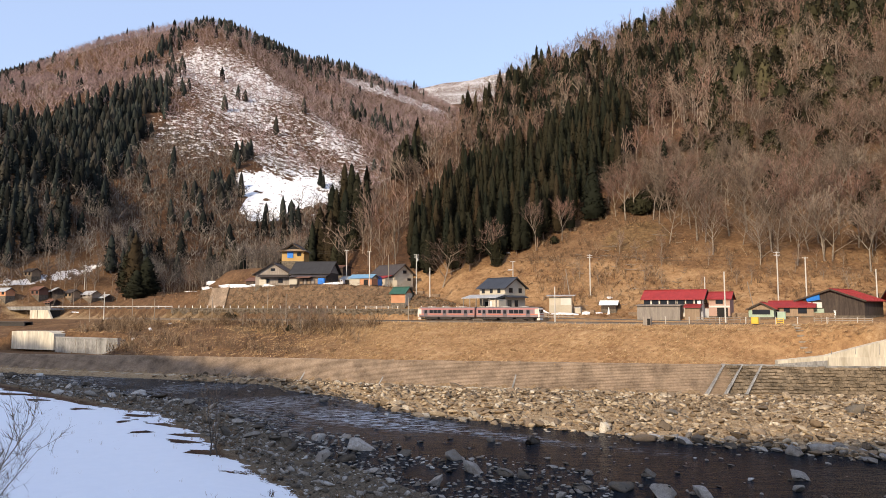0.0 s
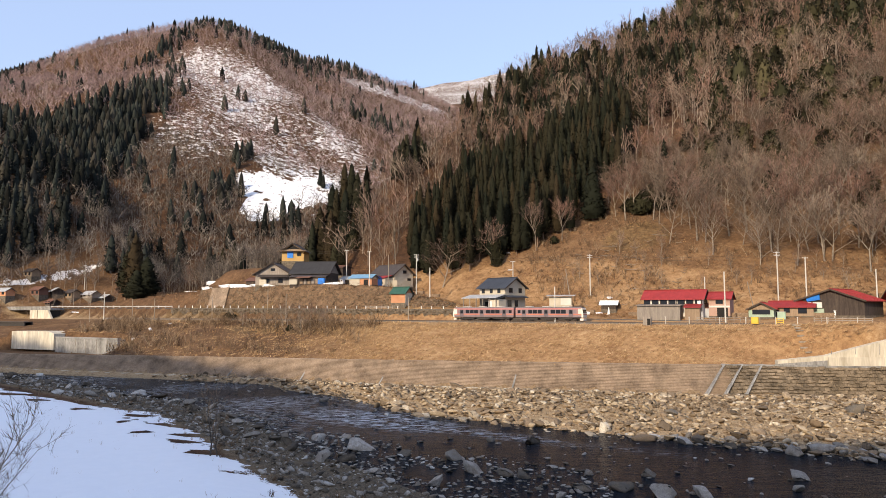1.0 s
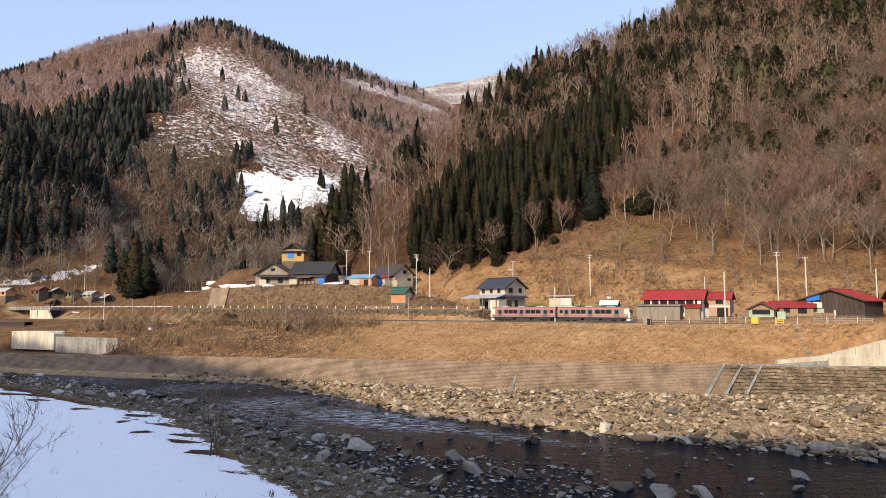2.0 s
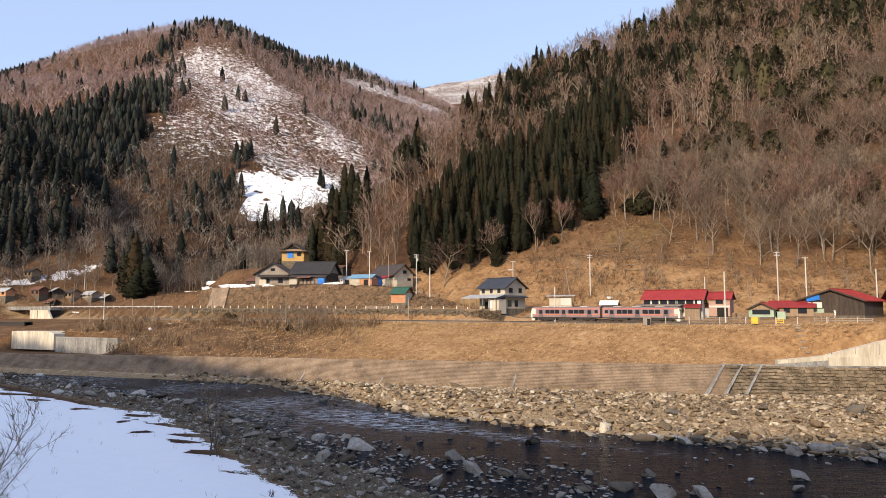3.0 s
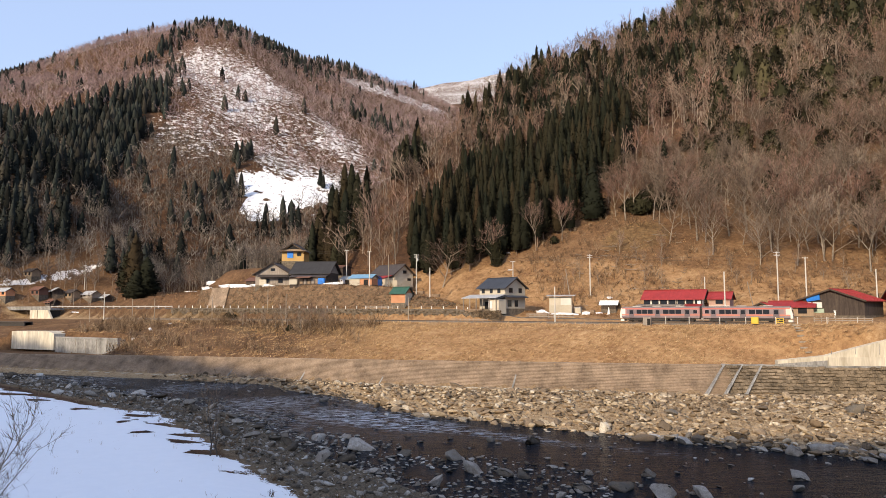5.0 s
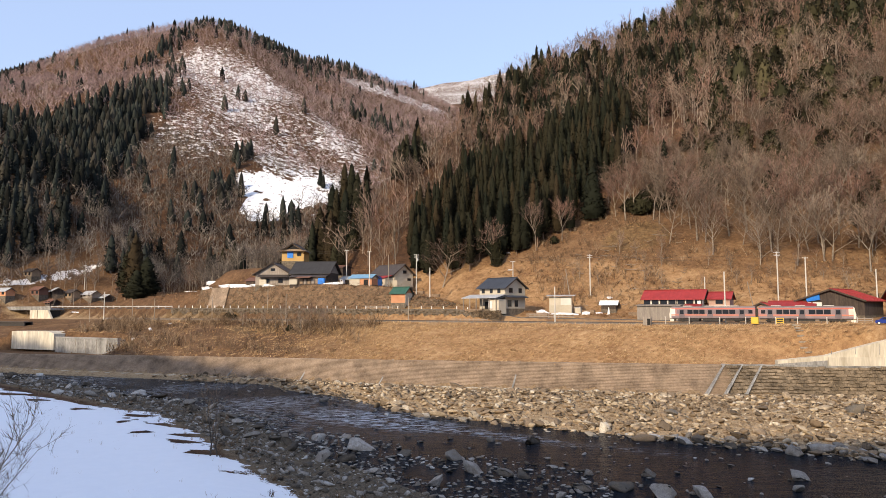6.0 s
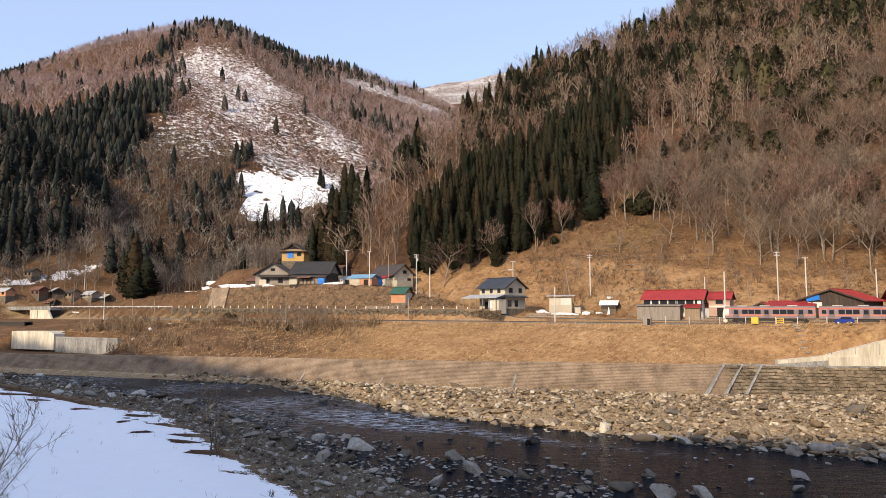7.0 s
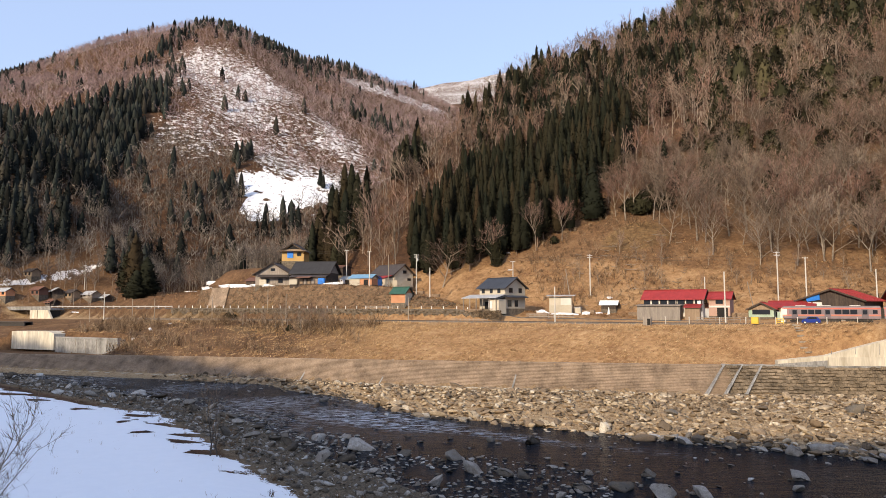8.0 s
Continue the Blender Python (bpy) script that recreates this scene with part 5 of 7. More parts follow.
def build_near_trees():
    meshes = tree_meshes("sapling", [bare_tree(300 + k, 7.0, 3, 4, 4, 4, 0.28, 0.18, 0.025) for k in range(3)], SLEEPER, SCRUB)
    for x, y, s, k in ((-23.6, 73.0, 1.35, 0), (-22.9, 73.2, 1.1, 1), (-38.6, 102.5, 0.62, 2), (-37.2, 103.5, 0.66, 0), (-37.9, 101.8, 0.5, 1), (-28.2, 85.0, 0.3, 2)):
        plant_tree("sapling", meshes[k], x, y, (s * 0.75, s * 0.75, s), k * 2.0 + x, "thin dark leafless sapling at the edge of the snow", "tree", "saplings on the shore")
    big = tree_meshes("shore_tree", [bare_tree(320, 9.0, 5, 6, 7, 6, 0.75, 0.12, 0.022)], BARK, SCRUB)
    for x, y, s, w in ((-26.6, 39.2, 1.25, 2.0), (-27.6, 42.5, 1.0, 4.1)):
        plant_tree("bare_shrub_tree", big[0], x, y, (s, s, s), w, "leafless many-stemmed shrub tree in the snow", "tree", "shrub trees in the snow")
    lone = tree_meshes("lone_tree", [broad_tree(90 + k, 14.0, (0.6, 0.75, 0.5)[k], 0.25, (7, 5, 5, 4), 0.035) for k in range(3)], BARK, TWIGS)
    for x, y, s, k in ((-42, 208, 0.6, 0), (-45, 205, 0.68, 1), (-38, 203, 0.62, 2), (-33, 200, 0.5, 0), (-50, 212, 0.5, 1), (-36, 206, 0.55, 0), (-47, 209, 0.55, 2), (-40, 199, 0.45, 1), (-55, 215, 0.42, 2), (-62, 219, 0.4, 0), (-148, 330, 0.9, 1), (-170, 345, 0.8, 0), (-136, 322, 0.8, 2), (-125, 318, 1.0, 1), (-112, 318, 1.1, 0), (-100, 322, 1.0, 2), (-92, 330, 1.0, 1), (-120, 335, 1.1, 2), (38, 222, 0.5, 0), (62, 226, 0.55, 1), (58, 232, 0.6, 2), (70, 226, 0.65, 0), (-204, 330, 0.7, 1), *[(42 + 4.1 * q + 2.5 * math.sin(q * 5.1), 226 - 1.75 * q + 7 * math.sin(q * 2.9), 0.34 + 0.22 * math.sin(q * 1.9) ** 2, q % 3) for q in range(22)], *[(-208 + 3.6 * q + 2.0 * math.sin(q * 2.3), 322 + 8 * math.sin(q * 1.7) - 0.2 * q, 0.42 + 0.2 * math.sin(q * 3.1) ** 2, q % 3) for q in range(24)]):
        plant_tree("bare_tree", lone[k], x, y, (s, s, s), k + x, "small leafless tree standing alone on the bank", "tree", "lone bare trees")
    firs = tree_meshes("lone_cedar", CEDAR_NEAR, CEDAR_BARK, NEEDLES)
    for x, y, s, w, k in ((-138, 316, 1.4, 2.0, 3), (-131, 312, 0.85, 2.3, 1), (-143, 319, 1.05, 2.0, 2), (-134, 309, 0.6, 2.0, 3), (55.5, 259, 0.95, 1.7, 3), (-50, 312, 1.15, 1.5, 3), (-44, 314, 1.3, 1.5, 1), (-55, 318, 1.0, 1.5, 0), (-39, 318, 1.2, 1.4, 3), (-57, 325, 1.2, 1.6, 3), (-52, 329, 1.35, 1.7, 1), (-47, 333, 1.4, 1.6, 0), (-43, 328, 1.3, 1.5, 3), (-49, 322, 1.3, 1.5, 2), (-120, 405, 0.9, 1.1, 0), (-100, 398, 1.0, 1.1, 1), (-92, 402, 1.15, 1.1, 2), (-97, 396, 0.8, 1.1, 3), (-125, 400, 0.8, 1.1, 1)):
        plant_tree("cedar_tree", firs[k], x, y, (w, w, s), k + x, "broad dark cedar standing apart from the wood", "tree", "lone cedars")


build_near_trees()


def build_understory():
    shapes = [cedar(400 + k, 8.5, 3.0, 8, 5, 190, 0.05, 1.1, dome=True) for k in range(3)]
    x, y, r, rng = scatter(26, -60, 320, 190, 520, 6.5)
    t = hill_share(x, y)
    lump = fbm(x, y, 24, 2, 91)
    share = np.clip(lump * 1.2 - 0.62, 0, 0.12)
    for poly, q in ((DARK_EVERGREENS, 0.7), (OLIVE_EVERGREENS, 0.85), (HIGH_EVERGREENS, 0.55)):
        share = np.where(inside(x, y, poly), q * np.clip(lump * 3 - 0.8, 0.12, 1), share)
    ok = (y > hill_foot(x) + wood_edge(x) - 3) & (t < 1.0) & (x < 25 + 0.7 * y) & (r < share) & ~inside(x, y, CEDAR_GROVE)
    spots = [(a, b, float(c) - 0.4, s, s * q, w, k) for a, b, c, s, q, w, k in zip(x[ok], y[ok], height(x[ok], y[ok]), rng.uniform(0.8, 1.7, ok.sum()), rng.uniform(0.8, 1.6, ok.sum()), rng.random(ok.sum()) * 6.28, rng.integers(0, 3, ok.sum()))]
    joined("evergreen_understory", shapes, spots, (BARK, LEAVES), "dark evergreen shrubs filling the shade among the bare trees", "shrubs")
    green = tree_meshes("green_bush", [cedar(410, 2.4, 1.8, 8, 5, 230, 0.0, 0.6, dome=True)], BARK, LEAVES)
    for x, y, s in ((-76.0, 250.5, 1.0), (-73.5, 249.5, 0.8), (-44.0, 204.0, 0.7), (-41.5, 206.0, 0.8), (40, 252, 1.0), (69, 258, 1.9), (72, 254, 2.4), (76, 259, 2.7), (80, 254, 2.2), (86, 260, 2.9), (92, 264, 3.0), (84, 268, 2.8), (99, 262, 2.6), (104, 270, 3.0)):
        plant_tree("evergreen_bush", green[0], x, y, (s, s, s), x, "rounded dark evergreen bush on the slope", "bush", "evergreen bushes")
    stones = [tri_mesh("snow_stone", v, f, SHADED_ROCK) for v, f in ROCKS_MID]
    x, y, r, rng = scatter(27, -70, -6, 52, 125, 3.4)
    d = near_shore(x) - y
    for a, b, q, dd in zip(x, y, r, d):
        if 20 < dd < 46 and q < 0.5 * math.exp(-(dd - 20) / 9):
            s = 0.15 + 0.4 * rng.random() ** 2
            ob = new("stone", stones[rng.integers(6)])
            ob.matrix_basis = Matrix.LocRotScale((a, b, float(height(a, b))), Euler((0, 0, q * 40)), (s * 1.6, s, s * 0.7))
            tagged(ob, "dark stone poking out of the snow", "rock", "stones in the snow")


build_understory()


# ---------------------------------------------------------------- houses
def roof_paint(name, c, rough=0.62):
    return mottled(name, tuple(k * 0.8 for k in c), tuple(min(1, k * 1.15) for k in c), 0.7, rough, relief=0.15, fine=10)


RED_ROOF = roof_paint("red_roof_sheet", (0.27, 0.03, 0.028))
SLATE_ROOF = roof_paint("dark_slate_roof", (0.045, 0.05, 0.062))
CHARCOAL_ROOF = roof_paint("charcoal_roof_tiles", (0.034, 0.032, 0.032), 0.75)
BROWN_ROOF = roof_paint("dark_brown_roof", (0.06, 0.048, 0.042))
GREEN_ROOF = roof_paint("green_roof_sheet", (0.035, 0.1, 0.07))
BLUE_ROOF = roof_paint("pale_blue_roof_sheet", (0.2, 0.36, 0.5))
RUST_ROOF = roof_paint("rusty_roof_sheet", (0.16, 0.08, 0.055), 0.8)
GREY_ROOF = roof_paint("grey_roof_sheet", (0.42, 0.42, 0.42))
CREAM_WALL = mottled("cream_wall", (0.46, 0.4, 0.3), (0.56, 0.5, 0.39), 0.5, 0.85, relief=0.1)
WHITE_WALL = mottled("white_plaster", (0.6, 0.57, 0.5), (0.7, 0.67, 0.6), 0.5, 0.85, relief=0.1)
PINK_WALL = mottled("pinkish_wall", (0.4, 0.25, 0.19), (0.47, 0.31, 0.24), 0.5, 0.85, relief=0.1)
ORANGE_WALL = mottled("orange_wall", (0.48, 0.22, 0.11), (0.56, 0.28, 0.15), 0.5, 0.85, relief=0.1)
YELLOW_WALL = mottled("new_timber_sheet", (0.4, 0.25, 0.09), (0.5, 0.32, 0.12), 0.5, 0.8, relief=0.1)
GREEN_WALL = mottled("mint_green_wall", (0.27, 0.38, 0.28), (0.42, 0.5, 0.39), 0.5, 0.85, relief=0.1)
GREY_BOARD = mottled("grey_boards", (0.2, 0.17, 0.14), (0.34, 0.29, 0.24), 0.6, 0.9, fine=8, stretch=(4, 4, 0.4))
DARK_BOARD = mottled("dark_boards", (0.04, 0.03, 0.025), (0.1, 0.075, 0.058), 0.6, 0.9, fine=8, stretch=(4, 4, 0.4))
TAN_BOARD = mottled("tan_boards", (0.24, 0.17, 0.11), (0.36, 0.26, 0.17), 0.6, 0.9, fine=8, stretch=(4, 4, 0.4))
TARP = mottled("blue_tarpaulin", (0.015, 0.14, 0.5), (0.04, 0.22, 0.66), 0.9, 0.45, relief=0.4, fine=3)
TIMBER = mottled("dark_timber", (0.05, 0.035, 0.026), (0.09, 0.065, 0.048), 1, 0.85)
# Near-black sheet: the shade of an inside is put into its colour.
SHADE_BLACK = Mat("shade_black", 0.9).colour((0.02, 0.018, 0.016)).m


def wall_opening(parent, face, u, z, w, h, length, depth, material, name, proud=0.06, frame_mat=None):
    """A window or door on a wall: face f (front), b (back), l or r (gable ends); u along the wall from its middle."""
    def put(nm, grow, out, mat, par):
        a, b, c, d = u - w / 2 - grow, u + w / 2 + grow, z - grow, z + h + grow
        if face in "fb":
            s = -1 if face == "f" else 1
            y = s * depth / 2
            lo, hi = sorted((y, y + s * out))
            return part(nm, boxes(((a, lo, c), (b, hi, d))), mat, par)
        s = 1 if face == "r" else -1
        x = s * length / 2
        lo, hi = sorted((x, x + s * out))
        return part(nm, boxes(((lo, a, c), (hi, b, d))), mat, par)
    fr = put(name, 0.09, proud, frame_mat or TIMBER, parent)
    # A door's leaf is a black sheet for the shade behind it.
    put("pane" if name == "window" else "leaf", 0.0, proud + 0.03, material, fr)


def gable_house(name, m, label, length, depth, eaves, peak, wall, roof, windows=(), doors=(), over=0.6, roof_lift=0.0, gable=None, category="house", skew=0.0):
    """A gabled house with its ridge along x, standing on the ground at z 0."""
    h = thing(name, m, label, category)
    l, d = length / 2, depth / 2
    body = prism(bmesh.new(), [(-d, -1.5), (-d, eaves), (skew, peak - 0.12), (d, eaves), (d, -1.5)], -l, l, axis=0)
    part("wall", body, wall, h)
    part("foundation", boxes(((-l - 0.05, -d - 0.05, -3.5), (l + 0.05, d + 0.05, 0.3))), STONE_WALL, h)
    rise = (peak - eaves) / (d - skew)
    th = 0.2
    def plane(y0, z0, y1, z1):
        return prism(bmesh.new(), [(y0, z0), (y1, z1), (y1, z1 + th), (y0, z0 + th)], -l - over, l + over, axis=0)
    fall_f = (peak - eaves) / (d + skew)
    r = part("roof", plane(-d - over, eaves - over * fall_f, skew, peak), roof, h)
    part("roof", plane(d + over, eaves - over * rise, skew, peak), roof, h)
    part("ridge_cap", boxes(((-l - over - 0.04, skew - 0.22, peak + th - 0.08), (l + over + 0.04, skew + 0.22, peak + th + 0.12)), bevel=0.05), roof, r)
    n = max(3, int(length / 0.9))
    slope = math.atan(fall_f)
    run = math.hypot(d + skew + over, (d + skew + over) * fall_f)
    for k in range(n + 1):
        x = -l - over + (length + 2 * over) * k / n
        bm = prism(bmesh.new(), [(-d - over, eaves - over * fall_f + th), (skew - 0.2, peak + th - 0.2 * fall_f), (skew - 0.2, peak + th + 0.06 - 0.2 * fall_f), (-d - over, eaves - over * fall_f + th + 0.06)], x - 0.03, x + 0.03, axis=0)
        part("roof_seam", bm, roof, r)
    for s in (-1, 1):
        x = s * (l + over)
        for y0, z0 in ((-d - over, eaves - over * fall_f), (d + over, eaves - over * rise)):
            bm = prism(bmesh.new(), [(y0, z0 - 0.16), (skew, peak - 0.16), (skew, peak + th), (y0, z0 + th)], min(x, x + s * 0.06), max(x, x + s * 0.06), axis=0)
            part("bargeboard", bm, TIMBER, h)
    if gable:
        for s in (-1, 1):
            g = prism(bmesh.new(), [(-d, eaves - 0.3), (skew, peak - 0.25), (d, eaves - 0.3)], min(s * l, s * (l + 0.04)), max(s * l, s * (l + 0.04)), axis=0)
            part("gable", g, gable, h)
    for w in windows:
        wall_opening(h, *w, length, depth, GLASS, "window")
    for dr in doors:
        wall_opening(h, *dr, length, depth, SHADE_BLACK, "door")
    return h


def lean_to(h, x0, x1, y0, y1, z_low, z_high, roof, posts=0, wall=None):
    """A lower roof before the front of a house, on posts or on a wall."""
    r = part("lean_to_roof", prism(bmesh.new(), [(y0, z_low), (y1, z_high), (y1, z_high + 0.16), (y0, z_low + 0.16)], x0, x1, axis=0), roof, h)
    n = max(2, int((x1 - x0) / 0.9))
    for k in range(n + 1):
        x = x0 + (x1 - x0 - 0.06) * k / n
        part("roof_seam", prism(bmesh.new(), [(y0, z_low + 0.16), (y1, z_high + 0.16), (y1, z_high + 0.22), (y0, z_low + 0.22)], x, x + 0.06, axis=0), roof, r)
    for k in range(posts):
        x = x0 + 0.4 + (x1 - x0 - 0.8) * k / max(posts - 1, 1)
        part("porch_post", boxes(((x - 0.1, y0 + 0.4, -1.0), (x + 0.1, y0 + 0.6, z_low + 0.1))), GREY_BOARD, h)
    if wall:
        part("annex_wall", boxes(((x0 + 0.3, y0 + 0.4, -1.2), (x1 - 0.3, y1, z_low + 0.05))), wall, h)


def at_ground(x, y, turn=None, lift=0.0):
    return pose(x, y, float(height(x, y)) + lift, 0, 0, TURN if turn is None else turn)


def build_houses():
    # two-storey house with a porch
    w = [("f", -3.4, 4.8, 1.0, 1.1), ("f", -0.3, 4.8, 0.9, 1.1), ("f", 2.6, 4.8, 1.0, 1.1), ("r", -2.0, 4.9, 1.4, 1.2), ("r", 2.2, 4.9, 1.3, 1.2), ("r", -2.6, 0.9, 1.5, 1.7), ("r", 0.4, 0.9, 1.3, 1.7)]
    h = gable_house("house", at_ground(17.4, 207.5, TURN - 14, lift=0.9), "two-storey cream house with dark slate roof and open porch", 9.8, 9.0, 6.4, 9.1, CREAM_WALL, SLATE_ROOF, w, [("f", -2, 0.2, 1.6, 2.0), ("f", 1, 0.2, 1.6, 2.0)], over=0.8)
    lean_to(h, -8.4, 5.0, -8.6, -4.5, 3.2, 4.2, GREY_ROOF, posts=6)
    lean_to(h, 1.4, 5.6, -8.2, -4.5, 2.9, 3.8, SLATE_ROOF, posts=0, wall=CREAM_WALL)
    part("eaves_roof", prism(bmesh.new(), [(4.85, 3.9), (6.1, 3.4), (6.1, 3.55), (4.85, 4.1)], -4.6, 4.6, axis=1), SLATE_ROOF, h)
    part("sliding_panel", boxes(((1.7, -8.0, 0.3), (3.0, -7.75, 2.4))), WHITE, h)
    part("garden_wall", boxes(((-8, -9.6, -3.0), (7.2, -9.1, -0.3))), STONE_WALL, h)

    # shed with a corrugated roof
    s = thing("shed", at_ground(34.2, 205.5, TURN + 18), "pale two-panelled shed on a concrete base with corrugated roof", "shed")
    part("base", boxes(((-3.2, -2.2, -1.2), (3.2, 2.2, 2.2))), CREAM_WALL, s)
    part("wall", boxes(((-3.15, -2.1, 2.2), (3.15, 2.1, 4.6))), CREAM_WALL, s)
    part("panel", boxes(((0.1, -2.16, 2.3), (3.0, -2.09, 4.3))), WHITE_WALL, s)
    part("panel", boxes(((-3.0, -2.16, 2.3), (-0.15, -2.09, 4.3))), CREAM_WALL, s)
    r = part("roof", prism(bmesh.new(), [(-3.0, 4.75), (3.0, 5.1), (3.0, 5.22), (-3.0, 4.87)], -4.0, 4.0, axis=0), GREY_ROOF, s)
    for k in range(14):
        x = -3.95 + k * 0.6
        part("corrugation", prism(bmesh.new(), [(-3.05, 4.8), (3.0, 5.2), (3.0, 5.3), (-3.05, 4.96)], x, x + 0.28, axis=0), GREY_ROOF, r)

    # hut under a snowy roof
    h = gable_house("hut", at_ground(48.5, 206.5, TURN + 10), "small dark hut under a snow-covered roof", 4.2, 3.2, 1.7, 2.5, DARK_BOARD, WHITE, (), (), over=0.6, category="hut")

    # long house with a bright red roof
    w = [("f", -6.5 + 2.15 * k, 3.5, 1.5, 1.1) for k in range(7)] + [("r", 0, 3.6, 1.2, 1.0)]
    h = gable_house("house", at_ground(60.6, 184.6), "long timber-framed house with bright red sheet roof", 14.6, 6.4, 5.0, 7.0, WHITE_WALL, RED_ROOF, w, [], over=0.7, gable=DARK_BOARD)
    lean_to(h, -8.6, 2.8, -6.6, -3.2, 3.0, 3.3, GREY_BOARD, wall=GREY_BOARD)
    lean_to(h, 3.2, 7.4, -5.8, -3.2, 2.5, 3.4, RED_ROOF, wall=TAN_BOARD)
    for k in range(8):
        part("timber_post", boxes(((-7.3 + k * 2.05, -3.26, 3.2), (-7.12 + k * 2.05, -3.19, 5.0))), TIMBER, h)
    part("timber_rail", boxes(((-7.3, -3.25, 4.75), (7.3, -3.19, 4.95))), TIMBER, h)
    part("meter_box", boxes(((6.2, -3.5, 3.5), (7.0, -3.2, 4.3))), WHITE, h)

    h = gable_house("house", at_ground(70.8, 180.2), "pinkish two-storey house with red roof and open garage", 5.0, 5.4, 4.7, 6.2, PINK_WALL, RED_ROOF, [("f", 0, 3.4, 1.6, 0.9)], [("f", 0.7, 0.0, 2.4, 2.3)], over=0.5, gable=DARK_BOARD)
    part("garage_band", boxes(((-2.5, -2.8, 2.45), (2.5, -2.7, 2.9))), WHITE_WALL, h)
    part("annex", boxes(((-4.4, -2.4, -1), (-2.5, 2.0, 2.2))), GREY_ROOF, h)
    part("annex_upper", boxes(((-4.4, -1.6, 2.2), (-2.5, 2.0, 3.6))), RUST_ROOF, h)

    h = gable_house("cottage", at_ground(78.6, 174.0, TURN + 90), "low mint green cottage with dark gable and red roof", 7.5, 5.6, 2.3, 3.7, GREEN_WALL, RED_ROOF, [("l", 0.0, 1.0, 3.8, 1.0)], [], over=0.6, gable=TAN_BOARD)
    h = gable_house("house", at_ground(85.6, 173.6), "low house with dull red roof and board walls", 9.5, 5.6, 2.6, 3.8, TAN_BOARD, RED_ROOF, [("f", -1, 1.2, 1.2, 1.2), ("f", 2.4, 1.0, 1.8, 1.5)], [("f", -3.2, 0.1, 1.0, 2.0)], over=0.6)

    # dark barn with a broad low gable
    h = gable_house("barn", at_ground(96.0, 171.5, TURN + 72), "large dark board barn with wide low red gable roof", 12.0, 15.0, 3.8, 6.4, DARK_BOARD, RED_ROOF, [("l", 3.8, 0.8, 3.2, 1.4)], [], over=0.7, skew=-0.5)
    part("tarpaulin", prism(bmesh.new(), [(2.0, 4.0), (4.9, 3.6), (5.2, 4.2), (3.4, 5.0), (2.1, 5.3)], -6.35, -6.1, axis=0), TARP, h, "blue tarpaulin over the gable")
    part("hoarding", boxes(((-6.3, 1.2, 0.4), (-6.05, 7.0, 1.9))), GREEN_WALL, h)
    part("white_panel", boxes(((-6.4, 1.6, 2.1), (-6.1, 3.6, 3.4)), ((-6.4, 4.0, 2.1), (-6.1, 5.8, 3.4))), WHITE_WALL, h)
    h = gable_house("house", at_ground(116.5, 166.0, TURN + 20), "board house with long red roof beside the barn", 20.0, 8.0, 4.2, 6.6, DARK_BOARD, RED_ROOF, [("f", -7 + 2.6 * k, 1.6, 1.6, 1.3) for k in range(6)], [], over=1.0)

    # farmhouses on the terrace
    h = gable_house("farmhouse", at_ground(-46.8, 259.5, TURN + 18), "large dark timber farmhouse with heavy dark roof", 14.0, 9.5, 4.6, 8.4, DARK_BOARD, CHARCOAL_ROOF, [("f", -3, 3.2, 2.2, 1.0), ("f", 1, 3.2, 2.2, 1.0), ("f", 4.6, 3.2, 2.0, 1.0)], [], over=1.1, gable=GREY_BOARD)
    lean_to(h, -6.8, 7.6, -8.2, -4.7, 2.6, 3.6, BROWN_ROOF, wall=DARK_BOARD)
    part("porch_roof", prism(bmesh.new(), [(-10.2, 2.2), (-8, 2.7), (-8, 2.85), (-10.2, 2.35)], -3.2, 2.2, axis=0), RUST_ROOF, h)
    part("pale_panel", boxes(((-6.6, -8.4, 0), (-3.4, -7.7, 1.8))), CREAM_WALL, h)
    part("tarpaulin", boxes(((4.6, -8.9, -0.2), (7.2, -7.7, 2.1)), bevel=0.2), TARP, h, "blue tarpaulin against the wall")
    for k in range(5):
        part("board_panel", boxes(((-2.6 + k * 1.5, -8.0, 0.2), (-1.5 + k * 1.5, -7.72, 1.9))), GREY_BOARD if k % 2 else TAN_BOARD, h)
    part("gallery_rail", boxes(((-6.6, -4.95, 3.0), (6.8, -4.72, 3.2))), GREY_BOARD, h)
    h = gable_house("farmhouse", at_ground(-63.0, 268.0, TURN - 62), "grey board farmhouse with broad brown gable roof", 11.0, 13.0, 4.6, 8.6, GREY_BOARD, BROWN_ROOF, [("r", -2.0, 1.2, 1.6, 1.4), ("r", 3.0, 1.2, 1.6, 1.4), ("r", 0.0, 5.6, 1.5, 0.9)], [], over=1.1)
    part("mid_roof", prism(bmesh.new(), [(5.4, 4.0), (7.6, 3.2), (7.6, 3.4), (5.4, 4.25)], -5.2, 6.4, axis=1), BROWN_ROOF, h)
    part("bay", boxes(((5.4, -4.8, 0.2), (6.2, -2.2, 2.4))), CREAM_WALL, h)
    h = gable_house("lean_shed", at_ground(-72.0, 272.0, TURN), "low rusty shed beside the farmhouse", 6.0, 4.5, 2.4, 3.6, DARK_BOARD, RUST_ROOF, (), (), over=0.5, category="shed")
    # house being built
    h = gable_house("unfinished_house", at_ground(-60.5, 289.0, TURN - 62, lift=1.4), "house under construction in yellow sheathing with open gable", 8.5, 9.0, 4.6, 7.4, YELLOW_WALL, BROWN_ROOF, [("r", 2.6, 2.4, 1.5, 1.3)], [], over=1.0, gable=TAN_BOARD)
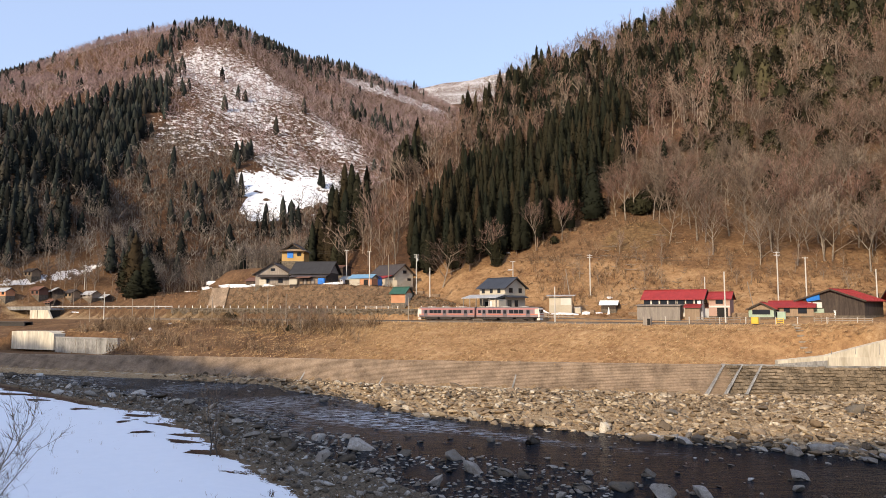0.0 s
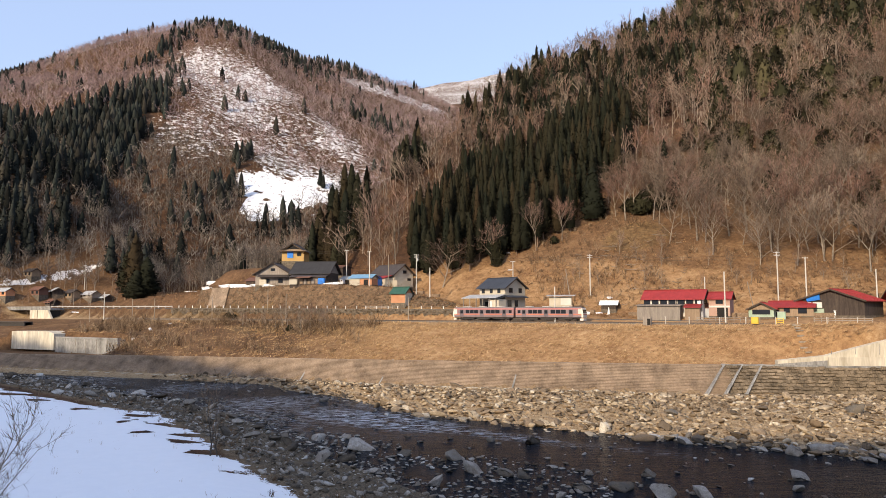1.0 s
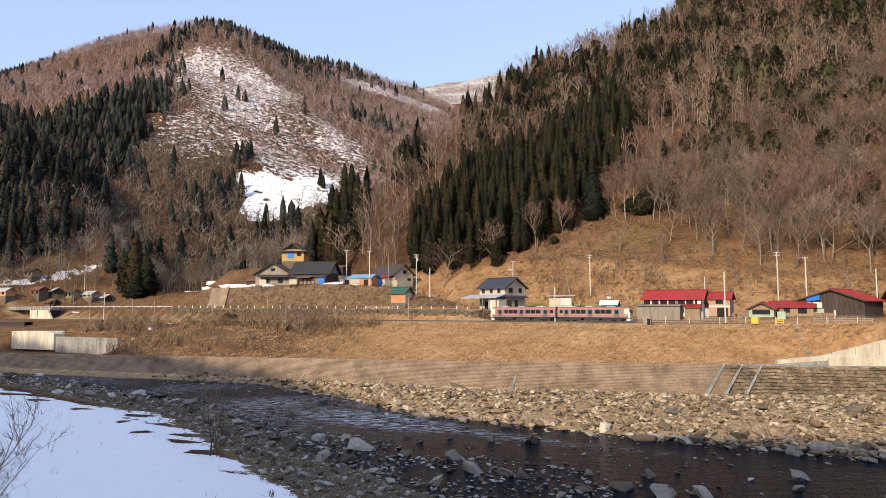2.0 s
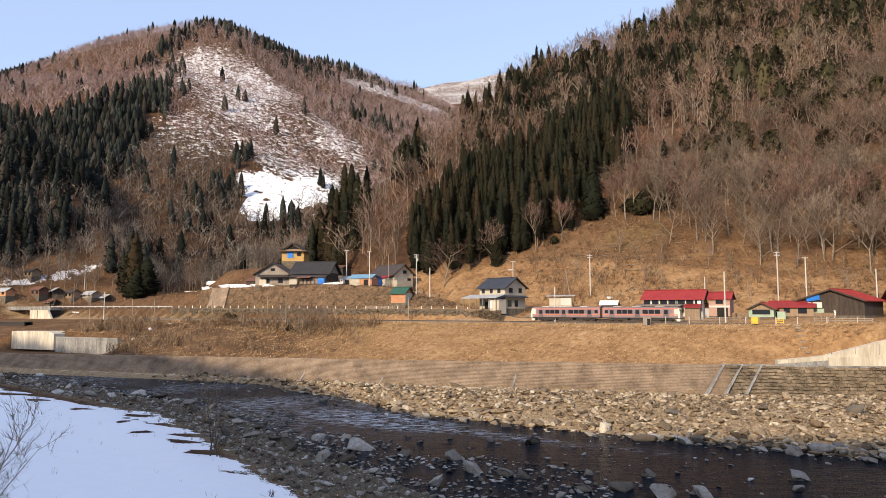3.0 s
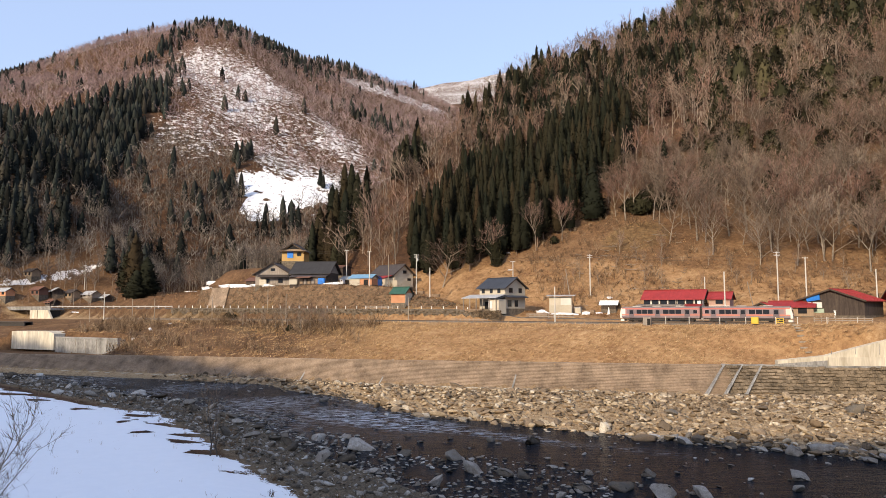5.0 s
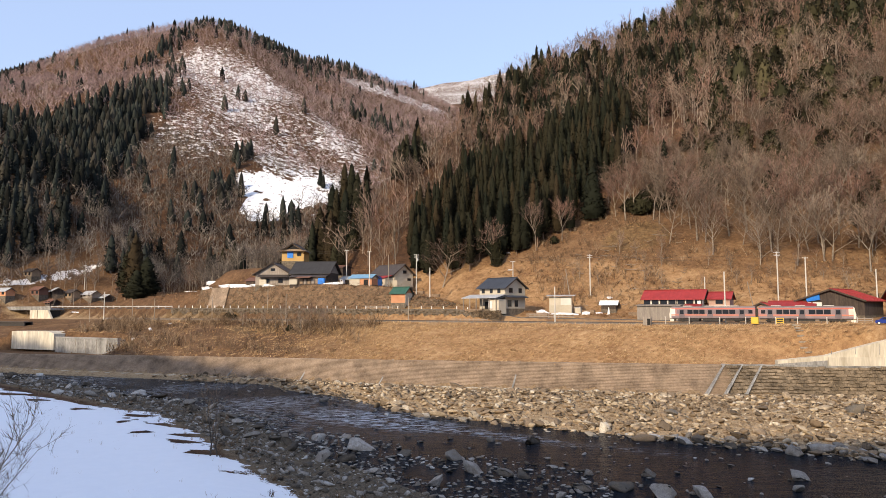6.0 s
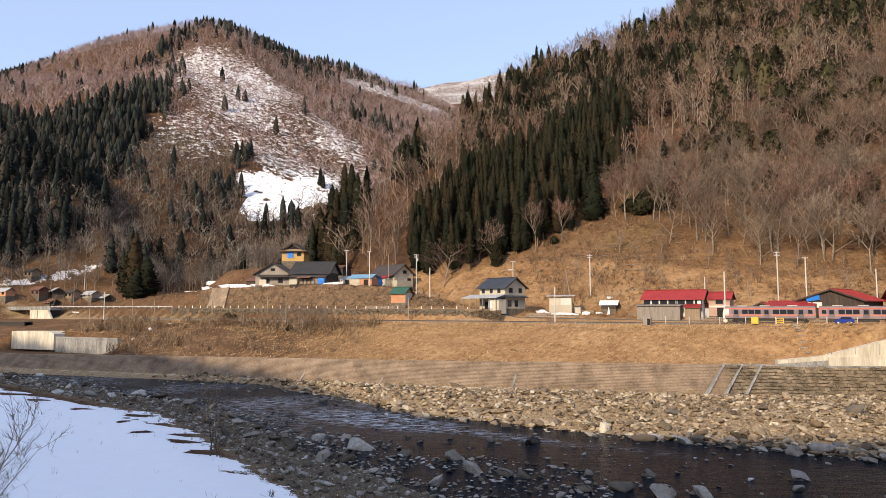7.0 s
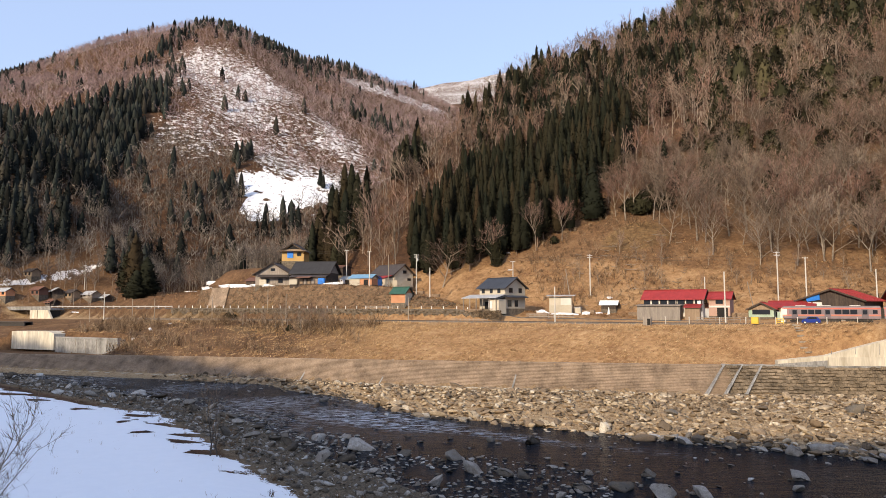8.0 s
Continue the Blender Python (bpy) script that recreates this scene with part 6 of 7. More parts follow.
    part("tarpaulin", boxes(((4.26, -2.2, 1.6), (4.5, 0.2, 4.2))), TARP, h, "blue tarpaulin hung on the sheathing")
    part("scaffold_deck", boxes(((4.3, -5.8, 4.2), (5.8, 5.8, 4.45))), TAN_BOARD, h)
    # Black panel painted as the shade inside the gable.
    part("gable_gap", prism(bmesh.new(), [(-2.8, 5.2), (0.0, 6.9), (2.8, 5.2)], 4.3, 4.38, axis=0), SHADE_BLACK, h)
    # gabled house with cream end wall
    h = gable_house("house", at_ground(-18.8, 260.0, TURN - 14), "house with long dark roof and cream gable end", 13.0, 9.0, 5.0, 8.4, CREAM_WALL, BROWN_ROOF, [("r", 0.5, 5.2, 1.5, 1.0), ("r", 2.6, 2.4, 1.5, 1.0), ("f", -3, 2.0, 2.6, 1.4)], [], over=1.0)
    # Dark board panel put in for the shade of the balcony.
    part("balcony_shade", boxes(((-6.4, -4.9, 1.4), (1.0, -4.5, 4.4))), DARK_BOARD, h)
    part("roof_annex", prism(bmesh.new(), [(-8.8, 3.2), (-4.5, 4.4), (-4.5, 4.6), (-8.8, 3.4)], 1.4, 6.4, axis=0), RED_ROOF, h)
    part("annex_wall", boxes(((1.8, -8.2, -1.4), (6.0, -4.5, 3.3))), CREAM_WALL, h)
    part("annex_window", boxes(((3.2, -8.28, 1.1), (4.6, -8.18, 2.0))), GLASS, h)
    part("low_annex", boxes(((6.4, -5.6, -1.4), (9.4, 1.0, 2.4))), CREAM_WALL, h)
    h = gable_house("shed", at_ground(-27.5, 245.5, TURN + 10), "low shed with pale blue roof and rust-red boards", 8.4, 4.6, 2.7, 3.7, ORANGE_WALL, BLUE_ROOF, (), [("f", 2.0, 0.1, 1.5, 1.9)], over=0.5, category="shed", gable=CREAM_WALL)
    part("pale_wall", boxes(((-4.3, -2.45, -1), (-0.4, -2.3, 2.6))), CREAM_WALL, h)
    t = thing("covered_pile", at_ground(-24.4, 251.0, TURN), "stack under a bright blue tarpaulin", "stack")
    part("tarpaulin", prism(bmesh.new(), [(-2.2, -0.8), (-2.2, 2.4), (-1.6, 3.6), (1.6, 3.4), (2.0, 2.2), (2.0, -0.8)], -2.1, 2.2, axis=0), TARP, t)
    h = gable_house("hut", at_ground(-13.2, 226.0, TURN), "small orange hut with green sheet roof", 5.4, 4.0, 3.5, 5.2, ORANGE_WALL, GREEN_ROOF, (), (), over=0.5, category="hut")
    part("pale_end", boxes(((2.7, -1.95, -1), (2.78, 1.95, 3.4))), CREAM_WALL, h)
    # old sheds between the farmhouses
    gable_house("shed", at_ground(-41.0, 275.0, TURN), "low brown shed with flat rusty roof", 9.0, 5.0, 3.2, 3.9, DARK_BOARD, RUST_ROOF, (), (), over=0.6, category="shed")
    gable_house("shed", at_ground(-34.0, 262.0, TURN), "open lean-to shed with grey roof and clutter", 7.0, 4.0, 2.3, 3.1, GREY_BOARD, GREY_ROOF, (), [("f", -1, 0, 3, 1.8)], over=0.5, category="shed")
    tr = thing("pickup_truck", at_ground(-36.6, 251.8, TURN + 8), "small white pickup truck parked by the farmhouse", "truck")
    part("cab", prism(bmesh.new(), [(0.4, 0.4), (0.4, 1.75), (1.3, 1.78), (1.6, 1.0), (1.65, 0.4)], -0.7, 0.7, axis=1), WHITE, tr)
    part("cab_window", prism(bmesh.new(), [(0.55, 1.1), (0.55, 1.65), (1.2, 1.68), (1.45, 1.1)], -0.73, 0.73, axis=1), GLASS, tr)
    part("bed", boxes(((-1.65, -0.7, 0.45), (0.38, 0.7, 0.95)), bevel=0.03), WHITE, tr)
    for x in (-1.0, 1.05):
        for y in (-0.62, 0.62):
            part("wheel", tube(bmesh.new(), (x, y - 0.09, 0.28), (x, y + 0.09, 0.28), 0.28, 0.28, 12), DARK_METAL, tr)
    # hamlet down the side valley
    for x, y, l, e, rf, wl, lb in ((-202, 326, 9, 3.0, GREY_ROOF, ORANGE_WALL, "small rust-walled house with pale roof"), (-190, 333, 8, 3.4, RUST_ROOF, RUST_ROOF, "small rusty red house in the hamlet"), (-184, 337, 5, 2.4, GREY_ROOF, DARK_BOARD, "small dark hut with pale roof"), (-177.5, 339, 7, 3.2, BROWN_ROOF, TAN_BOARD, "low brown house with dark roof"),
                                (-169, 340, 9, 2.4, GREY_ROOF, GREY_BOARD, "long low grey board shed"), (-161.5, 340, 6, 2.6, GREY_ROOF, DARK_BOARD, "low dark shed with grey roof"), (-199, 342, 8, 3.2, BROWN_ROOF, TAN_BOARD, "brown board house above the hamlet"), (-182, 330, 5, 2.2, RUST_ROOF, DARK_BOARD, "small dark board hut")):
        gable_house("cottage", at_ground(x, y, TURN + (x * 7) % 30 - 15), lb, l * 0.8, 4.6, e * 0.85, e * 0.85 + 1.3, wl, rf, [("f", -l / 5, 1.0, 1.4, 1.2), ("f", l / 5, 1.0, 1.4, 1.2)], [], over=0.6, category="house")
    bx = thing("covered_pile", at_ground(-108, 352, 0, 0), "stack under a bright blue tarpaulin", "stack")
    part("tarpaulin", prism(bmesh.new(), [(-2.2, -0.8), (-2.2, 2.0), (-1.2, 3.0), (1.6, 2.8), (2.0, 1.8), (2.0, -0.8)], -3.4, 3.2, axis=0), TARP, bx)


build_houses()


# ---------------------------------------------------------------- poles, wires, fences, small things
def utility_pole(x, y, tall, label, arms=1, z=None, lean_x=0.0, wood=False, transformer=False, r=0.16):
    zz = float(height(x, y)) if z is None else z
    p = thing("utility_pole", pose(x, y, zz, 0, lean_x, 0), label, "utility pole", "utility poles")
    part("shaft", tube(bmesh.new(), (0, 0, -0.6), (0, 0, tall), r * 1.15, r * 0.8, 8), POLE_WOOD if wood else POLE, p)
    for k in range(arms):
        z0 = tall - 0.35 - 0.7 * k
        arm = part("crossarm", boxes(((-0.8, -0.06, z0), (0.8, 0.06, z0 + 0.11))), STEEL, p)
        for dx in (-0.7, -0.3, 0.3, 0.7):
            part("insulator", tube(bmesh.new(), (dx, 0, z0 + 0.11), (dx, 0, z0 + 0.3), 0.05, 0.03, 6), WHITE, arm)
    if transformer:
        part("transformer", tube(bmesh.new(), (0.38, -0.1, tall - 2.3), (0.38, -0.1, tall - 1.4), 0.24, 0.24, 10), STEEL, p)
    return p


def wire(name, a, b, sag, label):
    cu = bpy.data.curves.new(name, "CURVE")
    cu.dimensions = "3D"
    cu.bevel_depth = 0.018
    sp = cu.splines.new("POLY")
    n = 12
    sp.points.add(n)
    for k in range(n + 1):
        t = k / n
        q = Vector(a).lerp(Vector(b), t)
        sp.points[k].co = (q.x, q.y, q.z - sag * 4 * t * (1 - t), 1)
    cu.materials.append(DARK_METAL)
    return tagged(new(name, cu), label, "wire", "overhead wires")


def build_poles():
    pale, brown = "pale concrete utility pole with crossarm", "weathered timber pole beside the railway"
    spots = [(-10.3, 211.2, 7.0, brown, 0, True), (28.9, 183.0, 9.4, pale, 0, False), (45.0, 216.0, 12.6, pale, 2, False), (86.5, 182.5, 16.6, pale, 2, False), (95.6, 186.0, 14.2, pale, 1, False), (66.3, 166.5, 12.0, pale, 0, False),
             (-79.8, 245.0, 8.2, brown, 0, True), (-105.5, 259.2, 8.2, brown, 0, True), (-115.5, 263.6, 8.2, brown, 0, True), (-135.5, 272.0, 7.8, brown, 0, True), (-50.2, 226.6, 9.0, brown, 0, True), (-8.6, 228.5, 13.0, pale, 2, False), (-4.2, 226.0, 9.6, pale, 0, False),
             (-25.0, 240.0, 12.0, pale, 1, False), (-18.4, 238.0, 11.0, brown, 0, True), (-35.8, 262.0, 13.2, pale, 1, False), (-98.0, 338.0, 13.0, pale, 1, False), (-100.5, 341.0, 12.0, pale, 1, False), (-148.0, 338.0, 12.0, pale, 1, False), (23.4, 236.0, 7.5, pale, 1, False),
             (37.5, 205.5, 13.0, brown, 0, True), (78.5, 178.0, 9.0, brown, 0, True), (70.0, 189.0, 10.5, pale, 0, False), (-132.0, 276.0, 11.0, pale, 0, False), (-168, 322, 10, brown, 0, True), (108, 176, 11.5, pale, 0, False), (-60.5, 244.5, 8, brown, 0, True), (-175.0, 345.0, 12.0, pale, 1, False)]
    poles = {}
    for k, (x, y, h, lb, arms, wood) in enumerate(spots):
        poles[k] = utility_pole(x, y, h, lb, arms, wood=wood, lean_x=(-8.0 if k == 20 else -12.0 if k == 21 else 0.0), transformer=(k == 11), r=0.13 if wood else 0.17)

    def top(k, dz=0.2):
        x, y, h = spots[k][:3]
        return (x, y, float(height(x, y)) + h - dz)
    for a, b in ((2, 3), (3, 4), (2, 11), (11, 13), (13, 15), (4, 25), (11, 19), (15, 16), (16, 18)):
        for dz in (0.1, 0.9):
            wire("overhead_wire", top(a, dz), top(b, dz), 1.2, "thin dark overhead wire between poles")


build_poles()


def build_small_things():
    # guard rail along the road at the far end
    g = thing("guard_rail", pose(0, 0, 0), "long pale guard rail along the road", "guard rail")
    xs = np.arange(-178, -104, 3.5)
    for x in xs:
        y = float(track_y(x)) + 7.6
        z = float(road_level(x))
        part("post", boxes(((x - 0.06, y - 0.06, z), (x + 0.06, y + 0.06, z + 0.95))), WHITE, g)
    for x in xs[:-1]:
        y0, y1 = float(track_y(x)) + 7.5, float(track_y(x + 3.5)) + 7.5
        z = float(road_level(x)) + 0.55
        bm = bmesh.new()
        vs = [bm.verts.new(q) for q in ((x, y0, z), (x + 3.5, y1, z), (x + 3.5, y1, z + 0.26), (x, y0, z + 0.26), (x, y0 + 0.08, z), (x + 3.5, y1 + 0.08, z), (x + 3.5, y1 + 0.08, z + 0.26), (x, y0 + 0.08, z + 0.26))]
        for q in ((0, 1, 2, 3), (7, 6, 5, 4), (0, 4, 5, 1), (3, 2, 6, 7), (1, 5, 6, 2), (0, 3, 7, 4)):
            bm.faces.new([vs[k] for k in q])
        part("beam", bm, STEEL, g)
    # bridge at the mouth of the side valley
    b = thing("road_bridge", pose(-173.5, 309.5, 0, 0, 0, TURN), "concrete bridge over the side stream, black block for the shade beneath", "bridge")
    part("deck", boxes(((-34, -2.5, 17.2), (8, 3.5, 18.2))), OLD_CONCRETE, b)
    part("parapet", boxes(((-34, -2.7, 18.2), (8, -2.4, 18.8))), OLD_CONCRETE, b)
    part("abutment", boxes(((-4, -4.5, 10.5), (1.5, 3.0, 17.2))), CONCRETE, b)
    part("abutment", prism(bmesh.new(), [(1.5, 10.5), (1.5, 17.2), (9, 17.2), (13, 12.5), (13, 10.5)], -4.2, -3.4, axis=1), CONCRETE, b)
    # Solid black block in place of the shade under the deck.
    part("shade_block", boxes(((1.6, -3.3, 12.0), (8, 2.0, 17.1))), SHADE_BLACK, b)
    lo = thing("lower_bridge", pose(-160.0, 276.0, 0, 0, 0, TURN), "dark steel railway girder bridge", "bridge")
    part("girder", boxes(((-40, -1.6, 10.6), (-2, -1.2, 12.4)), ((-40, 1.2, 10.6), (-2, 1.6, 12.4))), DARK_METAL, lo)
    part("deck", boxes(((-40, -1.8, 12.4), (-2, 1.8, 12.7))), SLEEPER, lo)
    part("pier", boxes(((-4, -2.4, 5.0), (-1.5, 2.4, 10.6))), OLD_CONCRETE, lo)
    # snow heaps
    snow = Mat("old_snow", 0.85)
    snow.colour(snow.mix(snow.noise(1.5, 4), (0.72, 0.72, 0.72), (0.86, 0.86, 0.87)))
    snow.bump(snow.noise(3.0, 3), 0.4, 0.1)
    for k, (x, y, l, w, h, turn) in enumerate(((34.0, 199.4, 10.0, 2.0, 1.3, TURN), (28.8, 203.0, 5.0, 2.0, 2.0, 0), (39.5, 196.8, 4.0, 1.6, 1.1, TURN), (45.0, 204.0, 2.8, 1.4, 1.2, 0), (23.3, 244.0, 3.2, 1.2, 0.4, 10), (50.0, 212.0, 2.5, 1.0, 0.8, 0), (57.5, 268.0, 1.6, 2.4, 0.4, 0), (-66, 262.6, 17, 2.0, 2.2, -31), (-52, 254.4, 8, 1.6, 1.8, -31), (-38, 245.8, 11.0, 1.6, 1.8, -31), (-82, 272.4, 18, 2.0, 2.2, -31), (-93, 280.5, 10, 1.8, 1.8, -31), (-101, 286, 12, 1.6, 0.6, -27), (-95, 231, 1.6, 1.4, 1.6, 0), (-94.5, 216.5, 1.6, 0.9, 0.6, 0), (-94, 245, 2.0, 1.2, 0.6, 0), (114, 160.5, 4.2, 1.6, 1.6, TURN), (-30, 268, 8, 2.2, 0.5, -30), (-98, 345, 4, 2, 1.2, 0), (-112, 330, 14, 1.8, 1.2, -20), (-102, 312, 12, 1.8, 1.4, -20), (-118, 345, 9, 1.6, 1.2, -20), (-70, 300, 8, 2, 0.5, -20), (-172, 312, 7, 1.4, 0.5, TURN), (-158, 304, 7, 1.4, 0.5, TURN), (24, 255, 3.4, 1.0, 0.4, 20))):
        v, f = ROCKS_BIG[k % 6]
        rng = np.random.default_rng(k)
        q = v * (l / 2, w / 2, h) * (1 + rng.normal(0, 0.05, (len(v), 1)))
        ob = new("snow_heap", tri_mesh("snow_heap", q, f, snow.m, smooth=True))
        ob.matrix_basis = at_ground(x, y, turn)
        tagged(ob, "low heap of old grey-white snow", "snow heap", "snow heaps")
    # signal box, fence posts and yellow boxes by the line
    c = thing("relay_box", on_track(67.0, -3.6, 13.4), "grey relay cabinet beside the track", "cabinet")
    part("cabinet", boxes(((-0.9, -0.5, 0), (0.9, 0.5, 2.0)), bevel=0.04), GREY_BOARD, c)
    part("cabinet_door", boxes(((0.1, -0.56, 0.2), (0.8, -0.5, 1.7))), SHADE_BLACK, c)
    for k, s in enumerate((71.5, 76.8, 83.4, 88.8, 94.8, 99.0, 104.5, 110.0, 115.4, 121.0)):
        p = thing("marker_post", on_track(s, -4.6, 14.0), "short pale post beside the railway", "post", "lineside posts")
        part("post", boxes(((-0.08, -0.08, 0), (0.08, 0.08, 1.5)), bevel=0.02), POLE, p)
        part("cap", boxes(((-0.1, -0.1, 1.5), (0.1, 0.1, 1.58))), WHITE, p)
    y = thing("tool_cabinet", on_track(90.6, -4.2, 14.1), "yellow tool cabinet beside the track", "cabinet")
    part("cabinet", boxes(((-0.75, -0.4, 0), (0.75, 0.4, 1.5)), bevel=0.05), YELLOW, y)
    part("cabinet_door", boxes(((-0.6, -0.46, 0.2), (0.6, -0.4, 1.3))), YELLOW, y)
    y = thing("safety_barrier", on_track(95.6, -4.4, 14.1), "yellow tubular safety barrier", "barrier")
    for x in (-0.7, 0.7):
        part("leg", boxes(((x - 0.06, -0.06, 0), (x + 0.06, 0.06, 1.3))), YELLOW, y)
    for z in (0.3, 0.75, 1.2):
        part("rail", boxes(((-0.7, -0.05, z), (0.7, 0.05, z + 0.12))), YELLOW, y)
    cone = thing("traffic_marker", at_ground(46.4, 198.5), "tall white cone-shaped marker", "cone")
    part("cone", tube(bmesh.new(), (0, 0, 0), (0, 0, 2.0), 0.45, 0.1, 12), WHITE, cone)
    part("foot", boxes(((-0.5, -0.5, 0), (0.5, 0.5, 0.1))), WHITE, cone)
    # bank steps
    st = thing("bank_steps", pose(0, 0, 0), "worn steps of timber and earth down the embankment", "stairs")
    for k in range(16):
        x = 74.5 - k * 0.12 + (0.6 if k > 8 else 0)
        yy = float(track_y(74.5)) - 5.2 - k * 0.75
        z = float(height(x, yy))
        part("step", boxes(((x - 0.7, yy - 0.2, z - 0.1), (x + 0.7, yy + 0.2, z + 0.22))), POLE_WOOD, st)


build_small_things()


def build_yards():
    """Firewood, fences and stored goods round the houses."""
    logs = mottled("split_firewood", (0.14, 0.09, 0.055), (0.36, 0.26, 0.17), 3.0, 0.9, relief=0.5)
    for k, (x, y, n, turn) in enumerate(((26.5, 199.5, 7, TURN), (9.0, 202.6, 6, TURN), (41.0, 201.5, 5, TURN), (52.5, 190.0, 6, TURN), (74.2, 177.5, 5, TURN), (90.0, 168.4, 6, TURN), (-8.5, 247.0, 5, TURN), (-55.0, 254.5, 6, TURN), (-31.0, 251.5, 5, TURN), (-3.5, 240.0, 6, TURN))):
        s = thing("firewood_stack", at_ground(x, y, turn), "long stack of split brown firewood", "firewood", "firewood stacks")
        rng = np.random.default_rng(500 + k)
        me = None
        for i in range(n * 3):
            for j in range(4):
                if me is None:
                    o = part("log", tube(bmesh.new(), (0, -0.45, 0), (0, 0.45, 0), 0.17, 0.15, 7), logs, s)
                    me = o.data
                else:
                    o = new("log", me)
                    o.parent = s
                o.location = ((i - n * 1.5) * 0.3 + 0.15 * (j % 2), rng.normal(0, 0.05), 0.15 + 0.27 * j)
    for k, (x, y, n) in enumerate(((2.5, 199.8, 9), (24.0, 196.0, 10), (62.0, 173.0, 11), (84.0, 160.5, 9), (-24.0, 224.0, 8))):
        f = thing("plank_fence", at_ground(x, y), "weathered plank fence along the lane", "fence", "plank fences")
        for i in range(n):
            part("post", boxes(((i * 1.4 - 0.06, -0.06, -0.4), (i * 1.4 + 0.06, 0.06, 1.1))), POLE_WOOD, f)
        for z in (0.35, 0.8):
            part("plank", boxes(((-0.2, -0.1, z), ((n - 1) * 1.4 + 0.2, -0.05, z + 0.16))), GREY_BOARD, f)
    for k, (x, y, mat, lab) in enumerate(((80.5, 168.6, GREEN_WALL, "mint green storage tank by the cottage"), (93.0, 166.8, WHITE, "white storage cabinet by the barn"), (105.5, 158.5, WHITE, "white storage cabinet by the barn"), (64.5, 178.0, GREY_ROOF, "grey metal storage cabinet by the house"), (38.5, 201.8, CREAM_WALL, "cream storage cabinet beside the shed"))):
        c = thing("storage_cabinet", at_ground(x, y), lab, "cabinet")
        part("body", boxes(((-0.9, -0.5, -0.2), (0.9, 0.5, 1.7)), bevel=0.05), mat, c)
        part("lid", boxes(((-0.98, -0.58, 1.7), (0.98, 0.58, 1.8))), GREY_ROOF, c)
        part("cabinet_door", boxes(((-0.7, -0.54, 0.1), (-0.05, -0.5, 1.5))), mat, c)
    # heaps of cut branches on the slope behind the red-roofed houses
    rng = np.random.default_rng(9)
    for k in range(48):
        x, y = rng.uniform(42, 78), rng.uniform(204, 240)
        b = thing("fallen_log", pose(x, y, float(height(x, y)) + 0.25, rng.normal(0, 12), 8, rng.normal(35, 30)), "fallen grey branch lying on the slope", "log", "fallen branches")
        length = rng.uniform(2, 7)
        part("stem", tube(bmesh.new(), (-length / 2, 0, 0), (length / 2, 0, 0.3), 0.1, 0.04, 6), BARK, b)
        part("branch", tube(bmesh.new(), (0, 0, 0.1), (length * 0.3, rng.normal(0, 1), 1.0), 0.07, 0.03, 5), BARK, b)


build_yards()


